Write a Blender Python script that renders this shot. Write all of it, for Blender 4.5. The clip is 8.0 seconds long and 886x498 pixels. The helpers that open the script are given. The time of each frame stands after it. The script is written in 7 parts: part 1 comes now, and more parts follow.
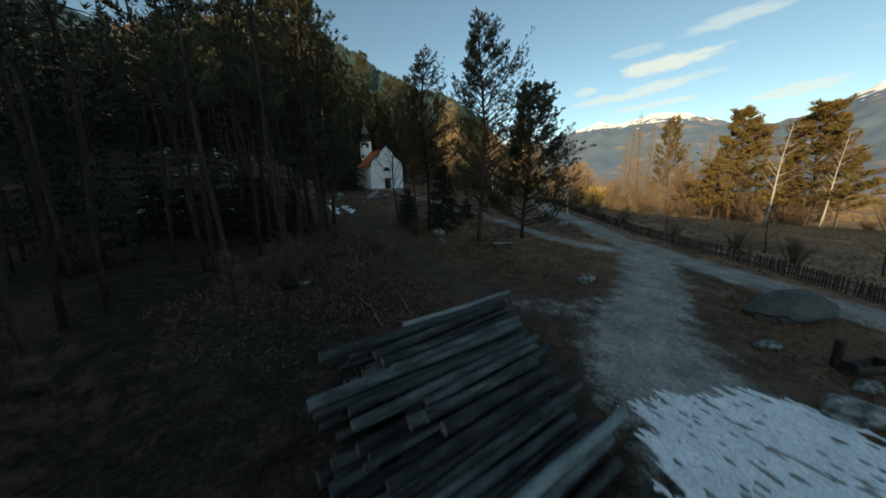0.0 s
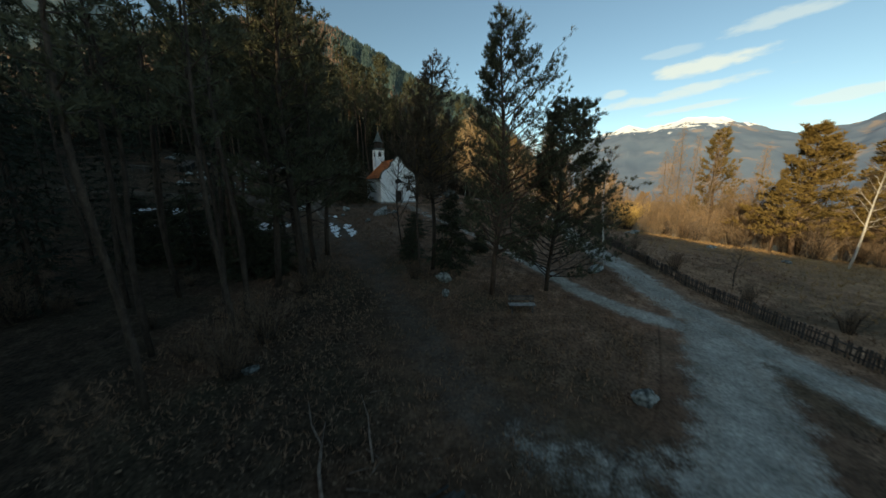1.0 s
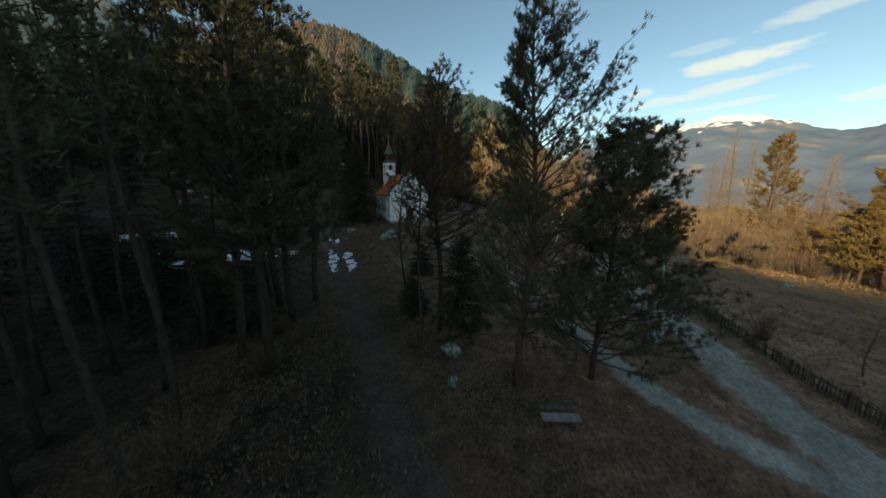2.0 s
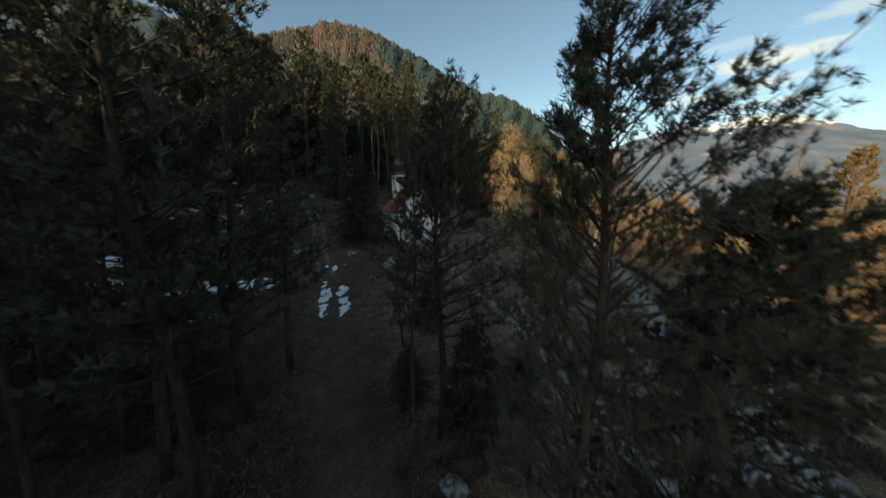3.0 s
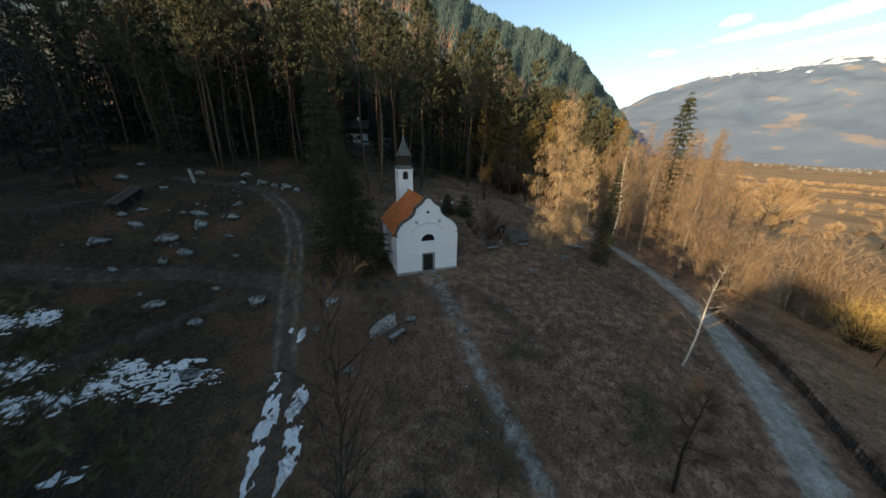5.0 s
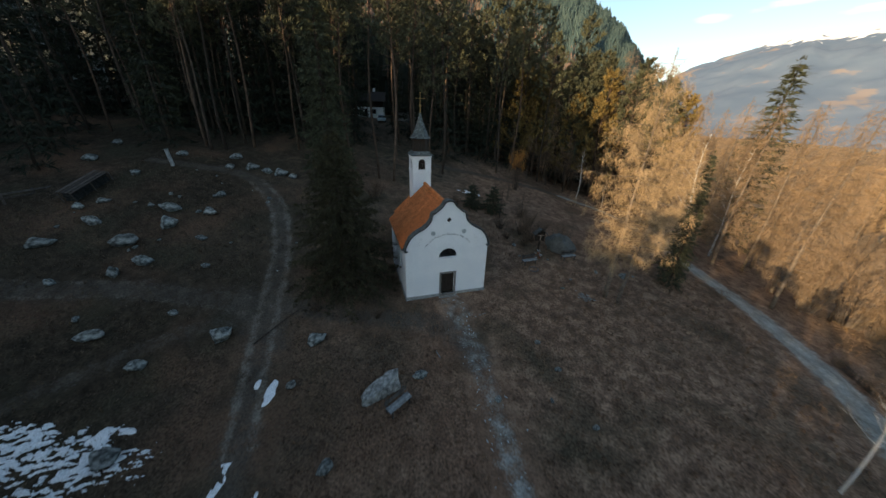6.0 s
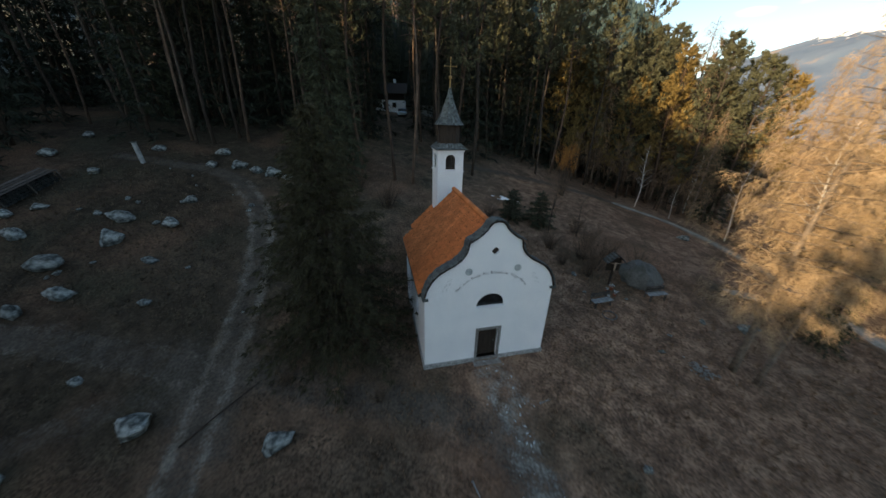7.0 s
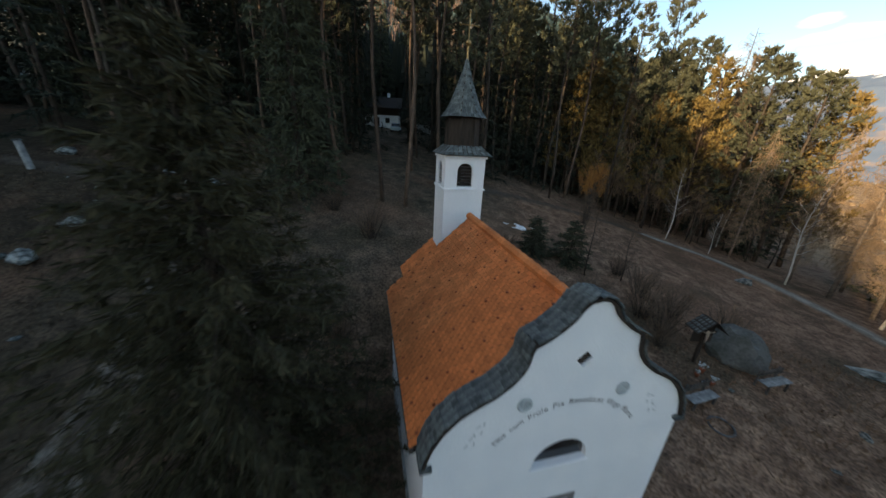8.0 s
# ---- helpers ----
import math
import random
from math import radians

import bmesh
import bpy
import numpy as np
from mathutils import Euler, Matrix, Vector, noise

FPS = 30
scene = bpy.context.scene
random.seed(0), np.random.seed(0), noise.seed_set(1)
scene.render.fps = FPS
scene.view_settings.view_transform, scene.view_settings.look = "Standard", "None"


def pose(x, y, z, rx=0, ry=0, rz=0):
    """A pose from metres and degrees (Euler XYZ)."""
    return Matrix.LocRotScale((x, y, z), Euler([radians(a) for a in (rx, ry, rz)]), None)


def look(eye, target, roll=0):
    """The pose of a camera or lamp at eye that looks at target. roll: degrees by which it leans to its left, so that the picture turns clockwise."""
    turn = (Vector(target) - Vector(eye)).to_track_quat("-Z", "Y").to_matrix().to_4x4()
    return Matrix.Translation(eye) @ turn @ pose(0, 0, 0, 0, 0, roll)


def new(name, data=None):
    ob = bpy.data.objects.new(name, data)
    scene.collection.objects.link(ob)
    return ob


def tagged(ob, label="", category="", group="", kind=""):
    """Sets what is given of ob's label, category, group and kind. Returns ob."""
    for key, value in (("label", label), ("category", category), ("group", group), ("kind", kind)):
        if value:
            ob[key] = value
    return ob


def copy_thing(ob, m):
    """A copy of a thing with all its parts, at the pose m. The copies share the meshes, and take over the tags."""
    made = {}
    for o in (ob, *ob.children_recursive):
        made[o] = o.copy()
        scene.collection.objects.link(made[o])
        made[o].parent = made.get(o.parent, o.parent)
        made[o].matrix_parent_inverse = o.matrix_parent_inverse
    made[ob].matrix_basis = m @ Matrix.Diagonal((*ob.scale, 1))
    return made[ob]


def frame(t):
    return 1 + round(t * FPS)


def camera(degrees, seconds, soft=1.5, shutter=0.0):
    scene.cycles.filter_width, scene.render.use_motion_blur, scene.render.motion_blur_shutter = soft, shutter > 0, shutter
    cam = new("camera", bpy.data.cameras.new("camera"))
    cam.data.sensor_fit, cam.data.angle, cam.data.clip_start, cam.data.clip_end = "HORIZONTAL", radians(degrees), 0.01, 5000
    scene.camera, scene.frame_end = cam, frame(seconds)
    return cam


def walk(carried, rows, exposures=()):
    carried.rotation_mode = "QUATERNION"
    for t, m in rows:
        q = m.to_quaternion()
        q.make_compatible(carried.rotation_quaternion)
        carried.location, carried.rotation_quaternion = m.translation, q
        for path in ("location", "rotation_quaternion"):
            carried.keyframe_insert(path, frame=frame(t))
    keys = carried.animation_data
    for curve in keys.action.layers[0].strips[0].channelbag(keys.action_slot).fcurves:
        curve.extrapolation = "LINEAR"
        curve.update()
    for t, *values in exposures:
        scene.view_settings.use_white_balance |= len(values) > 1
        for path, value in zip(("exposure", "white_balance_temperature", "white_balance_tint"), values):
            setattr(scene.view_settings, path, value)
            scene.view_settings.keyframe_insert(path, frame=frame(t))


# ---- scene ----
cam = camera(110.9, 8.0, shutter=0.32)
PATH = [
    (0, (2.4, 2.287, 5.31), (2.285, 4.243, 4.907), -1.5),
    (0.5, (2.828, 4.901, 6.436), (2.647, 6.853, 6.039), -0.9),
    (1, (2.983, 7.596, 7.66), (2.75, 9.542, 7.263), 0.1),
    (1.2, (3.044, 8.671, 8.085), (2.785, 10.616, 7.697), 0.1),
    (2.5, (2.581, 16.082, 11.13), (2.179, 18.004, 10.747), 0.2),
    (3, (2.198, 18.934, 12.431), (1.749, 20.844, 12.044), 0.7),
    (3.5, (1.415, 22.271, 14.273), (0.936, 24.167, 13.853), 0.2),
    (4, (0.886, 25.377, 15.863), (0.374, 27.254, 15.398), -0.0),
    (4.5, (0.213, 29.002, 17.729), (-0.32, 30.837, 17.141), 0.7),
    (5.8, (-3.154, 38.866, 18.373), (-3.79, 40.584, 17.569), 1.6),
    (6, (-3.865, 40.46, 18.432), (-4.522, 42.158, 17.603), 1.8),
    (6.5, (-5.85, 44.185, 17.698), (-6.569, 45.85, 16.856), 1.3),
    (7, (-7.862, 47.837, 16.912), (-8.639, 49.483, 16.082), 1.4),
    (7.5, (-9.901, 51.128, 16.058), (-10.701, 52.787, 15.279), 2.0),
    (8, (-11.683, 54.196, 15.303), (-12.437, 55.913, 14.609), 3.1),
]
walk(cam, [(t, look(eye, target, roll)) for t, eye, target, roll in PATH], [(0, 0.22, 6900, -8), (2.5, 0.28, 6900, -6), (3.6, 0.38, 6900, -3), (4.6, 0.76, 6900, 0), (6.2, 0.8, 6850, 2), (8, 1.02, 6850, 3)])

# ---- light ----
SUN_AZ, SUN_EL = radians(210.0), radians(16.0)      # the sun stands behind the flight, low
sun_from = Vector((math.sin(SUN_AZ) * math.cos(SUN_EL), math.cos(SUN_AZ) * math.cos(SUN_EL), math.sin(SUN_EL)))
sun_data = bpy.data.lights.new("sun", "SUN")
sun_data.energy, sun_data.angle, sun_data.color = 5.0, radians(0.6), (1.0, 0.72, 0.45)
sun = new("sun", sun_data)
sun.matrix_world = look(sun_from * 300, (0, 0, 0))

world = bpy.data.worlds.new("evening_sky")
scene.world = world
world.use_nodes = True
wn, wl = world.node_tree.nodes, world.node_tree.links
wn.clear()
w_out = wn.new("ShaderNodeOutputWorld")
w_bg = wn.new("ShaderNodeBackground")
w_bg.inputs["Strength"].default_value = 0.15
sky = wn.new("ShaderNodeTexSky")
sky.sky_type, sky.sun_disc = "NISHITA", False
sky.sun_elevation, sky.sun_rotation = SUN_EL, SUN_AZ
sky.air_density, sky.dust_density, sky.ozone_density, sky.altitude = 0.9, 1.2, 0.6, 700
# thin fair-weather clouds: streaks by compass angle and height (degrees), frayed by noise
w_tc = wn.new("ShaderNodeTexCoord")
w_sep = wn.new("ShaderNodeSeparateXYZ")
wl.new(w_tc.outputs["Generated"], w_sep.inputs[0])


def w_math(op, a, b=0.0, c=0.0):
    q = wn.new("ShaderNodeMath")
    q.operation = op
    for k, v in enumerate((a, b, c)):
        if isinstance(v, (int, float)):
            q.inputs[k].default_value = v
        else:
            wl.new(v, q.inputs[k])
    return q.outputs[0]


w_az = w_math("MULTIPLY", w_math("ARCTAN2", w_sep.outputs["X"], w_sep.outputs["Y"]), 57.296)
w_el = w_math("MULTIPLY", w_math("ARCSINE", w_sep.outputs["Z"]), 57.296)
w_map = wn.new("ShaderNodeMapping")
w_map.inputs["Scale"].default_value = (1.0, 1.0, 3.2)
wl.new(w_tc.outputs["Generated"], w_map.inputs["Vector"])
w_n = wn.new("ShaderNodeTexNoise")
w_n.inputs["Scale"].default_value, w_n.inputs["Detail"].default_value, w_n.inputs["Roughness"].default_value = 9.0, 7.0, 0.58
wl.new(w_map.outputs[0], w_n.inputs["Vector"])
w_fray = w_math("MULTIPLY_ADD", w_n.outputs["Fac"], 3.2, -1.75)
w_sum = None
for c_az, c_el, tilt_, half_l, half_w, dense in ((28.5, 12.9, 0.10, 11.5, 0.9, 0.75), (31.5, 15.9, 0.10, 7.5, 1.3, 1.0), (20.5, 13.7, 0.05, 2.0, 0.7, 0.6), (13.5, 11.2, 0.0, 2.2, 0.5, 0.45), (29.5, 10.7, 0.07, 8.0, 0.5, 0.65),
                                                (44.0, 10.0, 0.10, 5.5, 0.8, 0.7), (27.5, 18.0, 0.02, 3.5, 0.7, 0.3), (2.6, 10.6, -0.5, 2.8, 0.9, 0.45), (38.0, 19.2, 0.08, 6.0, 1.1, 0.55), (56.0, 15.0, 0.1, 9.0, 1.4, 0.7), (75.0, 21.0, 0.0, 10.0, 1.6, 0.6)):
    da = w_math("SUBTRACT", w_az, c_az)
    de = w_math("SUBTRACT", w_math("SUBTRACT", w_el, c_el), w_math("MULTIPLY", da, tilt_))
    far2 = w_math("ADD", w_math("POWER", w_math("DIVIDE", da, half_l), 2.0), w_math("POWER", w_math("DIVIDE", de, half_w), 2.0))
    body = w_math("ADD", w_math("SUBTRACT", 1.0, far2), w_fray)
    soft_edge = wn.new("ShaderNodeMapRange")
    soft_edge.interpolation_type = "SMOOTHSTEP"
    soft_edge.inputs["From Min"].default_value, soft_edge.inputs["From Max"].default_value, soft_edge.inputs["To Max"].default_value = 0.0, 0.8, dense
    wl.new(body, soft_edge.inputs["Value"])
    w_sum = soft_edge.outputs[0] if w_sum is None else w_math("MAXIMUM", w_sum, soft_edge.outputs[0])
w_amt2 = w_math("MULTIPLY", w_sum, 0.85)
w_mix = wn.new("ShaderNodeMix"); w_mix.data_type = "RGBA"
w_mix.inputs["B"].default_value = (5.2, 5.1, 5.0, 1)
wl.new(w_amt2, w_mix.inputs["Factor"]); wl.new(sky.outputs[0], w_mix.inputs["A"])
wl.new(w_mix.outputs["Result"], w_bg.inputs["Color"]); wl.new(w_bg.outputs[0], w_out.inputs[0])


# ---- materials ----
def mat(name, ca, cb, scale=3.0, fine=40.0, rough=0.85, bump=0.3, depth=0.02, cc=None, rnd="", amount=0.5, metal=0.0, stretch=(1, 1, 1), spec=0.3, local=True):
    """Two colours mixed by noise at two scales, with fine relief; cc: a third colour in rare patches; rnd: object or island, brightness from piece to piece."""
    m = bpy.data.materials.new(name)
    m.use_nodes = True
    n, l = m.node_tree.nodes, m.node_tree.links
    b = n["Principled BSDF"]
    b.inputs["Roughness"].default_value, b.inputs["Metallic"].default_value = rough, metal
    b.inputs["Specular IOR Level"].default_value = spec
    if local:
        src = n.new("ShaderNodeTexCoord").outputs["Object"]
    else:
        src = n.new("ShaderNodeNewGeometry").outputs["Position"]
    mp = n.new("ShaderNodeMapping"); mp.inputs["Scale"].default_value = stretch
    l.new(src, mp.inputs["Vector"])
    n1 = n.new("ShaderNodeTexNoise"); n1.inputs["Scale"].default_value = scale; n1.inputs["Detail"].default_value = 5
    n2 = n.new("ShaderNodeTexNoise"); n2.inputs["Scale"].default_value = fine; n2.inputs["Detail"].default_value = 3
    l.new(mp.outputs[0], n1.inputs["Vector"]); l.new(mp.outputs[0], n2.inputs["Vector"])
    r = n.new("ShaderNodeValToRGB")
    r.color_ramp.elements[0].position, r.color_ramp.elements[1].position = 0.35, 0.65
    r.color_ramp.elements[0].color, r.color_ramp.elements[1].color = (*ca, 1), (*cb, 1)
    if cc:
        e = r.color_ramp.elements.new(0.76); e.color = (*cc, 1)
    l.new(n1.outputs["Fac"], r.inputs[0])
    mr = n.new("ShaderNodeMapRange")
    mr.inputs["From Min"].default_value, mr.inputs["From Max"].default_value = 0.3, 0.7
    mr.inputs["To Min"].default_value, mr.inputs["To Max"].default_value = 0.7, 1.25
    l.new(n2.outputs["Fac"], mr.inputs["Value"])
    mul = n.new("ShaderNodeVectorMath"); mul.operation = "SCALE"
    l.new(r.outputs[0], mul.inputs[0]); l.new(mr.outputs[0], mul.inputs["Scale"])
    last = mul.outputs[0]
    if rnd:
        rv = n.new("ShaderNodeObjectInfo").outputs["Random"] if rnd == "object" else n.new("ShaderNodeNewGeometry").outputs["Random Per Island"]
        m2 = n.new("ShaderNodeMapRange"); m2.inputs["To Min"].default_value, m2.inputs["To Max"].default_value = 1 - amount, 1 + amount
        l.new(rv, m2.inputs["Value"])
        s2 = n.new("ShaderNodeVectorMath"); s2.operation = "SCALE"
        l.new(last, s2.inputs[0]); l.new(m2.outputs[0], s2.inputs["Scale"])
        last = s2.outputs[0]
    l.new(last, b.inputs["Base Color"])
    if bump:
        bp = n.new("ShaderNodeBump"); bp.inputs["Strength"].default_value, bp.inputs["Distance"].default_value = bump, depth
        l.new(n2.outputs["Fac"], bp.inputs["Height"]); l.new(bp.outputs[0], b.inputs["Normal"])
    return m


def two_tone(name, ca, cb, rough=0.8, amount=0.3, share=0.0):
    """Leaves and twigs: piece by piece between two colours."""
    m = bpy.data.materials.new(name)
    m.use_nodes = True
    n, l = m.node_tree.nodes, m.node_tree.links
    b = n["Principled BSDF"]
    b.inputs["Roughness"].default_value = rough
    b.inputs["Specular IOR Level"].default_value = 0.2
    r = n.new("ShaderNodeValToRGB")
    r.color_ramp.elements[0].color, r.color_ramp.elements[1].color = (*ca, 1), (*cb, 1)
    r.color_ramp.elements[0].position = share
    g = n.new("ShaderNodeNewGeometry")
    o = n.new("ShaderNodeObjectInfo")
    ad = n.new("ShaderNodeMath"); ad.operation = "MULTIPLY_ADD"; ad.inputs[1].default_value = 1 - amount
    sc = n.new("ShaderNodeMath"); sc.operation = "MULTIPLY"; sc.inputs[1].default_value = amount
    l.new(o.outputs["Random"], sc.inputs[0])
    l.new(g.outputs["Random Per Island"], ad.inputs[0]); l.new(sc.outputs[0], ad.inputs[2])
    l.new(ad.outputs[0], r.inputs[0]); l.new(r.outputs[0], b.inputs["Base Color"])
    return m


def ground_material(name="ground_cover", ways=False):
    """Needle litter, brown meadow and straw by place; ways: worn gravel, earth and ruts laid over it by the mesh's wear."""
    m = bpy.data.materials.new(name)
    m.use_nodes = True
    n, l = m.node_tree.nodes, m.node_tree.links
    b = n["Principled BSDF"]
    b.inputs["Roughness"].default_value, b.inputs["Specular IOR Level"].default_value = 0.95, 0.1
    pos = n.new("ShaderNodeNewGeometry").outputs["Position"]

    def noise_at(scale, detail=4.0):
        t = n.new("ShaderNodeTexNoise"); t.inputs["Scale"].default_value, t.inputs["Detail"].default_value = scale, detail
        l.new(pos, t.inputs["Vector"])
        return t.outputs["Fac"]

    def ramp(fac, stops):
        r = n.new("ShaderNodeValToRGB")
        r.color_ramp.elements[0].position, r.color_ramp.elements[0].color = stops[0][0], (*stops[0][1], 1)
        r.color_ramp.elements[1].position, r.color_ramp.elements[1].color = stops[-1][0], (*stops[-1][1], 1)
        for p, c in stops[1:-1]:
            e = r.color_ramp.elements.new(p); e.color = (*c, 1)
        l.new(fac, r.inputs[0])
        return r.outputs[0]

    def mix(fac, a, c, mode="MIX"):
        x = n.new("ShaderNodeMix"); x.data_type, x.blend_type = "RGBA", mode
        l.new(fac, x.inputs["Factor"]); l.new(a, x.inputs["A"]); l.new(c, x.inputs["B"])
        return x.outputs["Result"]

    litter = ramp(noise_at(1.3, 6), [(0.3, (0.11, 0.071, 0.048)), (0.5, (0.20, 0.128, 0.085)), (0.7, (0.31, 0.205, 0.135))])
    straw = ramp(noise_at(0.9, 6), [(0.3, (0.24, 0.155, 0.08)), (0.52, (0.38, 0.25, 0.13)), (0.72, (0.52, 0.36, 0.18))])
    sep = n.new("ShaderNodeSeparateXYZ"); l.new(pos, sep.inputs[0])
    east = n.new("ShaderNodeMapRange"); east.inputs["From Min"].default_value, east.inputs["From Max"].default_value = 16.0, 46.0
    wob = n.new("ShaderNodeMath"); wob.operation = "MULTIPLY_ADD"; wob.inputs[1].default_value = 34.0
    l.new(noise_at(0.09, 5), wob.inputs[0])
    off = n.new("ShaderNodeMath"); off.operation = "SUBTRACT"; off.inputs[1].default_value = 17.0
    l.new(sep.outputs["X"], wob.inputs[2]); l.new(wob.outputs[0], off.inputs[0]); l.new(off.outputs[0], east.inputs["Value"])
    ploughed = n.new("ShaderNodeRGB"); ploughed.outputs[0].default_value = (0.20, 0.13, 0.072, 1)
    pm = n.new("ShaderNodeMapRange"); pm.inputs["From Min"].default_value, pm.inputs["From Max"].default_value, pm.inputs["To Max"].default_value = 0.48, 0.6, 0.75
    l.new(noise_at(0.022, 6), pm.inputs["Value"])
    straw = mix(pm.outputs[0], straw, ploughed.outputs[0])
    base = mix(east.outputs[0], litter, straw)
    # darker olive-brown ground over the rocky meadow in the west
    turf = ramp(noise_at(1.1, 6), [(0.3, (0.05, 0.042, 0.03)), (0.5, (0.098, 0.077, 0.054)), (0.7, (0.175, 0.128, 0.086))])
    west_share = n.new("ShaderNodeMapRange"); west_share.inputs["From Min"].default_value, west_share.inputs["From Max"].default_value = 4.0, -6.0
    l.new(wob.outputs[0], west_share.inputs["Value"])
    base = mix(west_share.outputs[0], base, turf)
    # needle litter under the wood in the south-west, darkened and spread for its shade
    needles = ramp(noise_at(1.7, 6), [(0.3, (0.024, 0.0185, 0.013)), (0.5, (0.04, 0.031, 0.021)), (0.7, (0.068, 0.052, 0.034))])
    edge = n.new("ShaderNodeMath"); edge.operation = "MULTIPLY_ADD"; edge.inputs[1].default_value = 0.85
    l.new(sep.outputs["Y"], edge.inputs[0]); l.new(wob.outputs[0], edge.inputs[2])
    wood = n.new("ShaderNodeMapRange"); wood.inputs["From Min"].default_value, wood.inputs["From Max"].default_value = 52.0, 30.0
    l.new(edge.outputs[0], wood.inputs["Value"])
    base = mix(wood.outputs[0], base, needles)
    green = n.new("ShaderNodeRGB"); green.outputs[0].default_value = (0.05, 0.046, 0.029, 1)
    gm = n.new("ShaderNodeMapRange"); gm.inputs["From Min"].default_value, gm.inputs["From Max"].default_value, gm.inputs["To Max"].default_value = 0.5, 0.68, 0.75
    l.new(noise_at(0.22, 5), gm.inputs["Value"])
    west = n.new("ShaderNodeMapRange"); west.inputs["To Min"].default_value, west.inputs["To Max"].default_value = 1.0, 0.2
    l.new(east.outputs[0], west.inputs["Value"])

    def westward(fac):
        q = n.new("ShaderNodeMath"); q.operation = "MULTIPLY"
        l.new(fac, q.inputs[0]); l.new(west.outputs[0], q.inputs[1])
        return q.outputs[0]

    base = mix(westward(gm.outputs[0]), base, green.outputs[0])
    red = n.new("ShaderNodeRGB"); red.outputs[0].default_value = (0.17, 0.098, 0.062, 1)
    rm = n.new("ShaderNodeMapRange"); rm.inputs["From Min"].default_value, rm.inputs["From Max"].default_value, rm.inputs["To Max"].default_value = 0.52, 0.7, 0.6
    l.new(noise_at(0.13, 6), rm.inputs["Value"])
    base = mix(westward(rm.outputs[0]), base, red.outputs[0])
    if ways:
        at_ = n.new("ShaderNodeAttribute"); at_.attribute_name = "wear"
        ws = n.new("ShaderNodeSeparateColor"); l.new(at_.outputs["Color"], ws.inputs[0])
        rag1, rag2 = noise_at(1.6, 6), noise_at(11.0, 6)

        def worn(channel, gain):
            """Share of the worn surface: soft, patchy edges."""
            a1 = n.new("ShaderNodeMath"); a1.operation = "MULTIPLY_ADD"; a1.inputs[1].default_value = 0.9
            l.new(rag1, a1.inputs[0]); l.new(ws.outputs[channel], a1.inputs[2])
            a2 = n.new("ShaderNodeMath"); a2.operation = "MULTIPLY_ADD"; a2.inputs[1].default_value = 0.7
            l.new(rag2, a2.inputs[0]); l.new(a1.outputs[0], a2.inputs[2])
            q = n.new("ShaderNodeMapRange"); q.interpolation_type = "SMOOTHSTEP"
            q.inputs["From Min"].default_value, q.inputs["From Max"].default_value, q.inputs["To Max"].default_value = 1.05, 1.6, gain
            l.new(a2.outputs[0], q.inputs["Value"])
            return q.outputs[0]

        earth = ramp(noise_at(0.9, 5), [(0.3, (0.056, 0.048, 0.039)), (0.7, (0.108, 0.094, 0.077))])
        stones = ramp(noise_at(0.8, 7), [(0.3, (0.20, 0.203, 0.182)), (0.7, (0.40, 0.40, 0.36))])
        pale = ramp(noise_at(1.3, 6), [(0.3, (0.14, 0.126, 0.10)), (0.7, (0.27, 0.248, 0.205))])
        base = mix(worn("Green", 0.85), base, earth)
        base = mix(worn("Red", 0.95), base, stones)
        base = mix(worn("Blue", 0.75), base, pale)
    fine = n.new("ShaderNodeMapRange"); fine.inputs["From Min"].default_value, fine.inputs["From Max"].default_value = 0.3, 0.7
    fine.inputs["To Min"].default_value, fine.inputs["To Max"].default_value = (0.66, 1.3) if ways else (0.42, 1.55)
    l.new(noise_at(8.0, 8), fine.inputs["Value"])
    s = n.new("ShaderNodeVectorMath"); s.operation = "SCALE"
    l.new(base, s.inputs[0]); l.new(fine.outputs[0], s.inputs["Scale"]); l.new(s.outputs[0], b.inputs["Base Color"])
    bp = n.new("ShaderNodeBump"); bp.inputs["Strength"].default_value, bp.inputs["Distance"].default_value = 0.8, 0.12
    l.new(noise_at(5.0, 8), bp.inputs["Height"]); l.new(bp.outputs[0], b.inputs["Normal"])
    return m


M_GROUND = ground_material()
M_WAYS = ground_material("worn_ways", True)
M_LITTER = two_tone("fallen_leaves", (0.05, 0.036, 0.025), (0.22, 0.16, 0.105))
M_SNOW = mat("old_snow", (0.74, 0.78, 0.80), (0.88, 0.90, 0.91), 2.0, 18, 0.6, 0.5, 0.03, local=False)
M_ROCK_PALE = mat("pale_granite", (0.15, 0.155, 0.145), (0.56, 0.565, 0.54), 3.4, 20, 0.88, 1.0, 0.07, cc=(0.11, 0.105, 0.09), rnd="object", amount=0.1)
M_ROCK = mat("granite", (0.05, 0.058, 0.055), (0.38, 0.41, 0.39), 4.2, 22, 0.88, 1.0, 0.08, cc=(0.09, 0.095, 0.085), rnd="object", amount=0.3)
M_ROCK_DARK = mat("mossy_granite", (0.06, 0.065, 0.06), (0.12, 0.125, 0.12), 1.6, 24, 0.85, 0.7, 0.04)
M_PLASTER = mat("white_limewash", (0.84, 0.86, 0.87), (0.90, 0.91, 0.91), 1.1, 60, 0.9, 0.15, 0.006)
M_PLINTH = mat("pebble_plinth", (0.20, 0.21, 0.20), (0.46, 0.47, 0.46), 9, 40, 0.9, 0.8, 0.03)
M_STONE = mat("door_stone", (0.17, 0.16, 0.145), (0.26, 0.25, 0.23), 6, 50, 0.85, 0.4, 0.01)
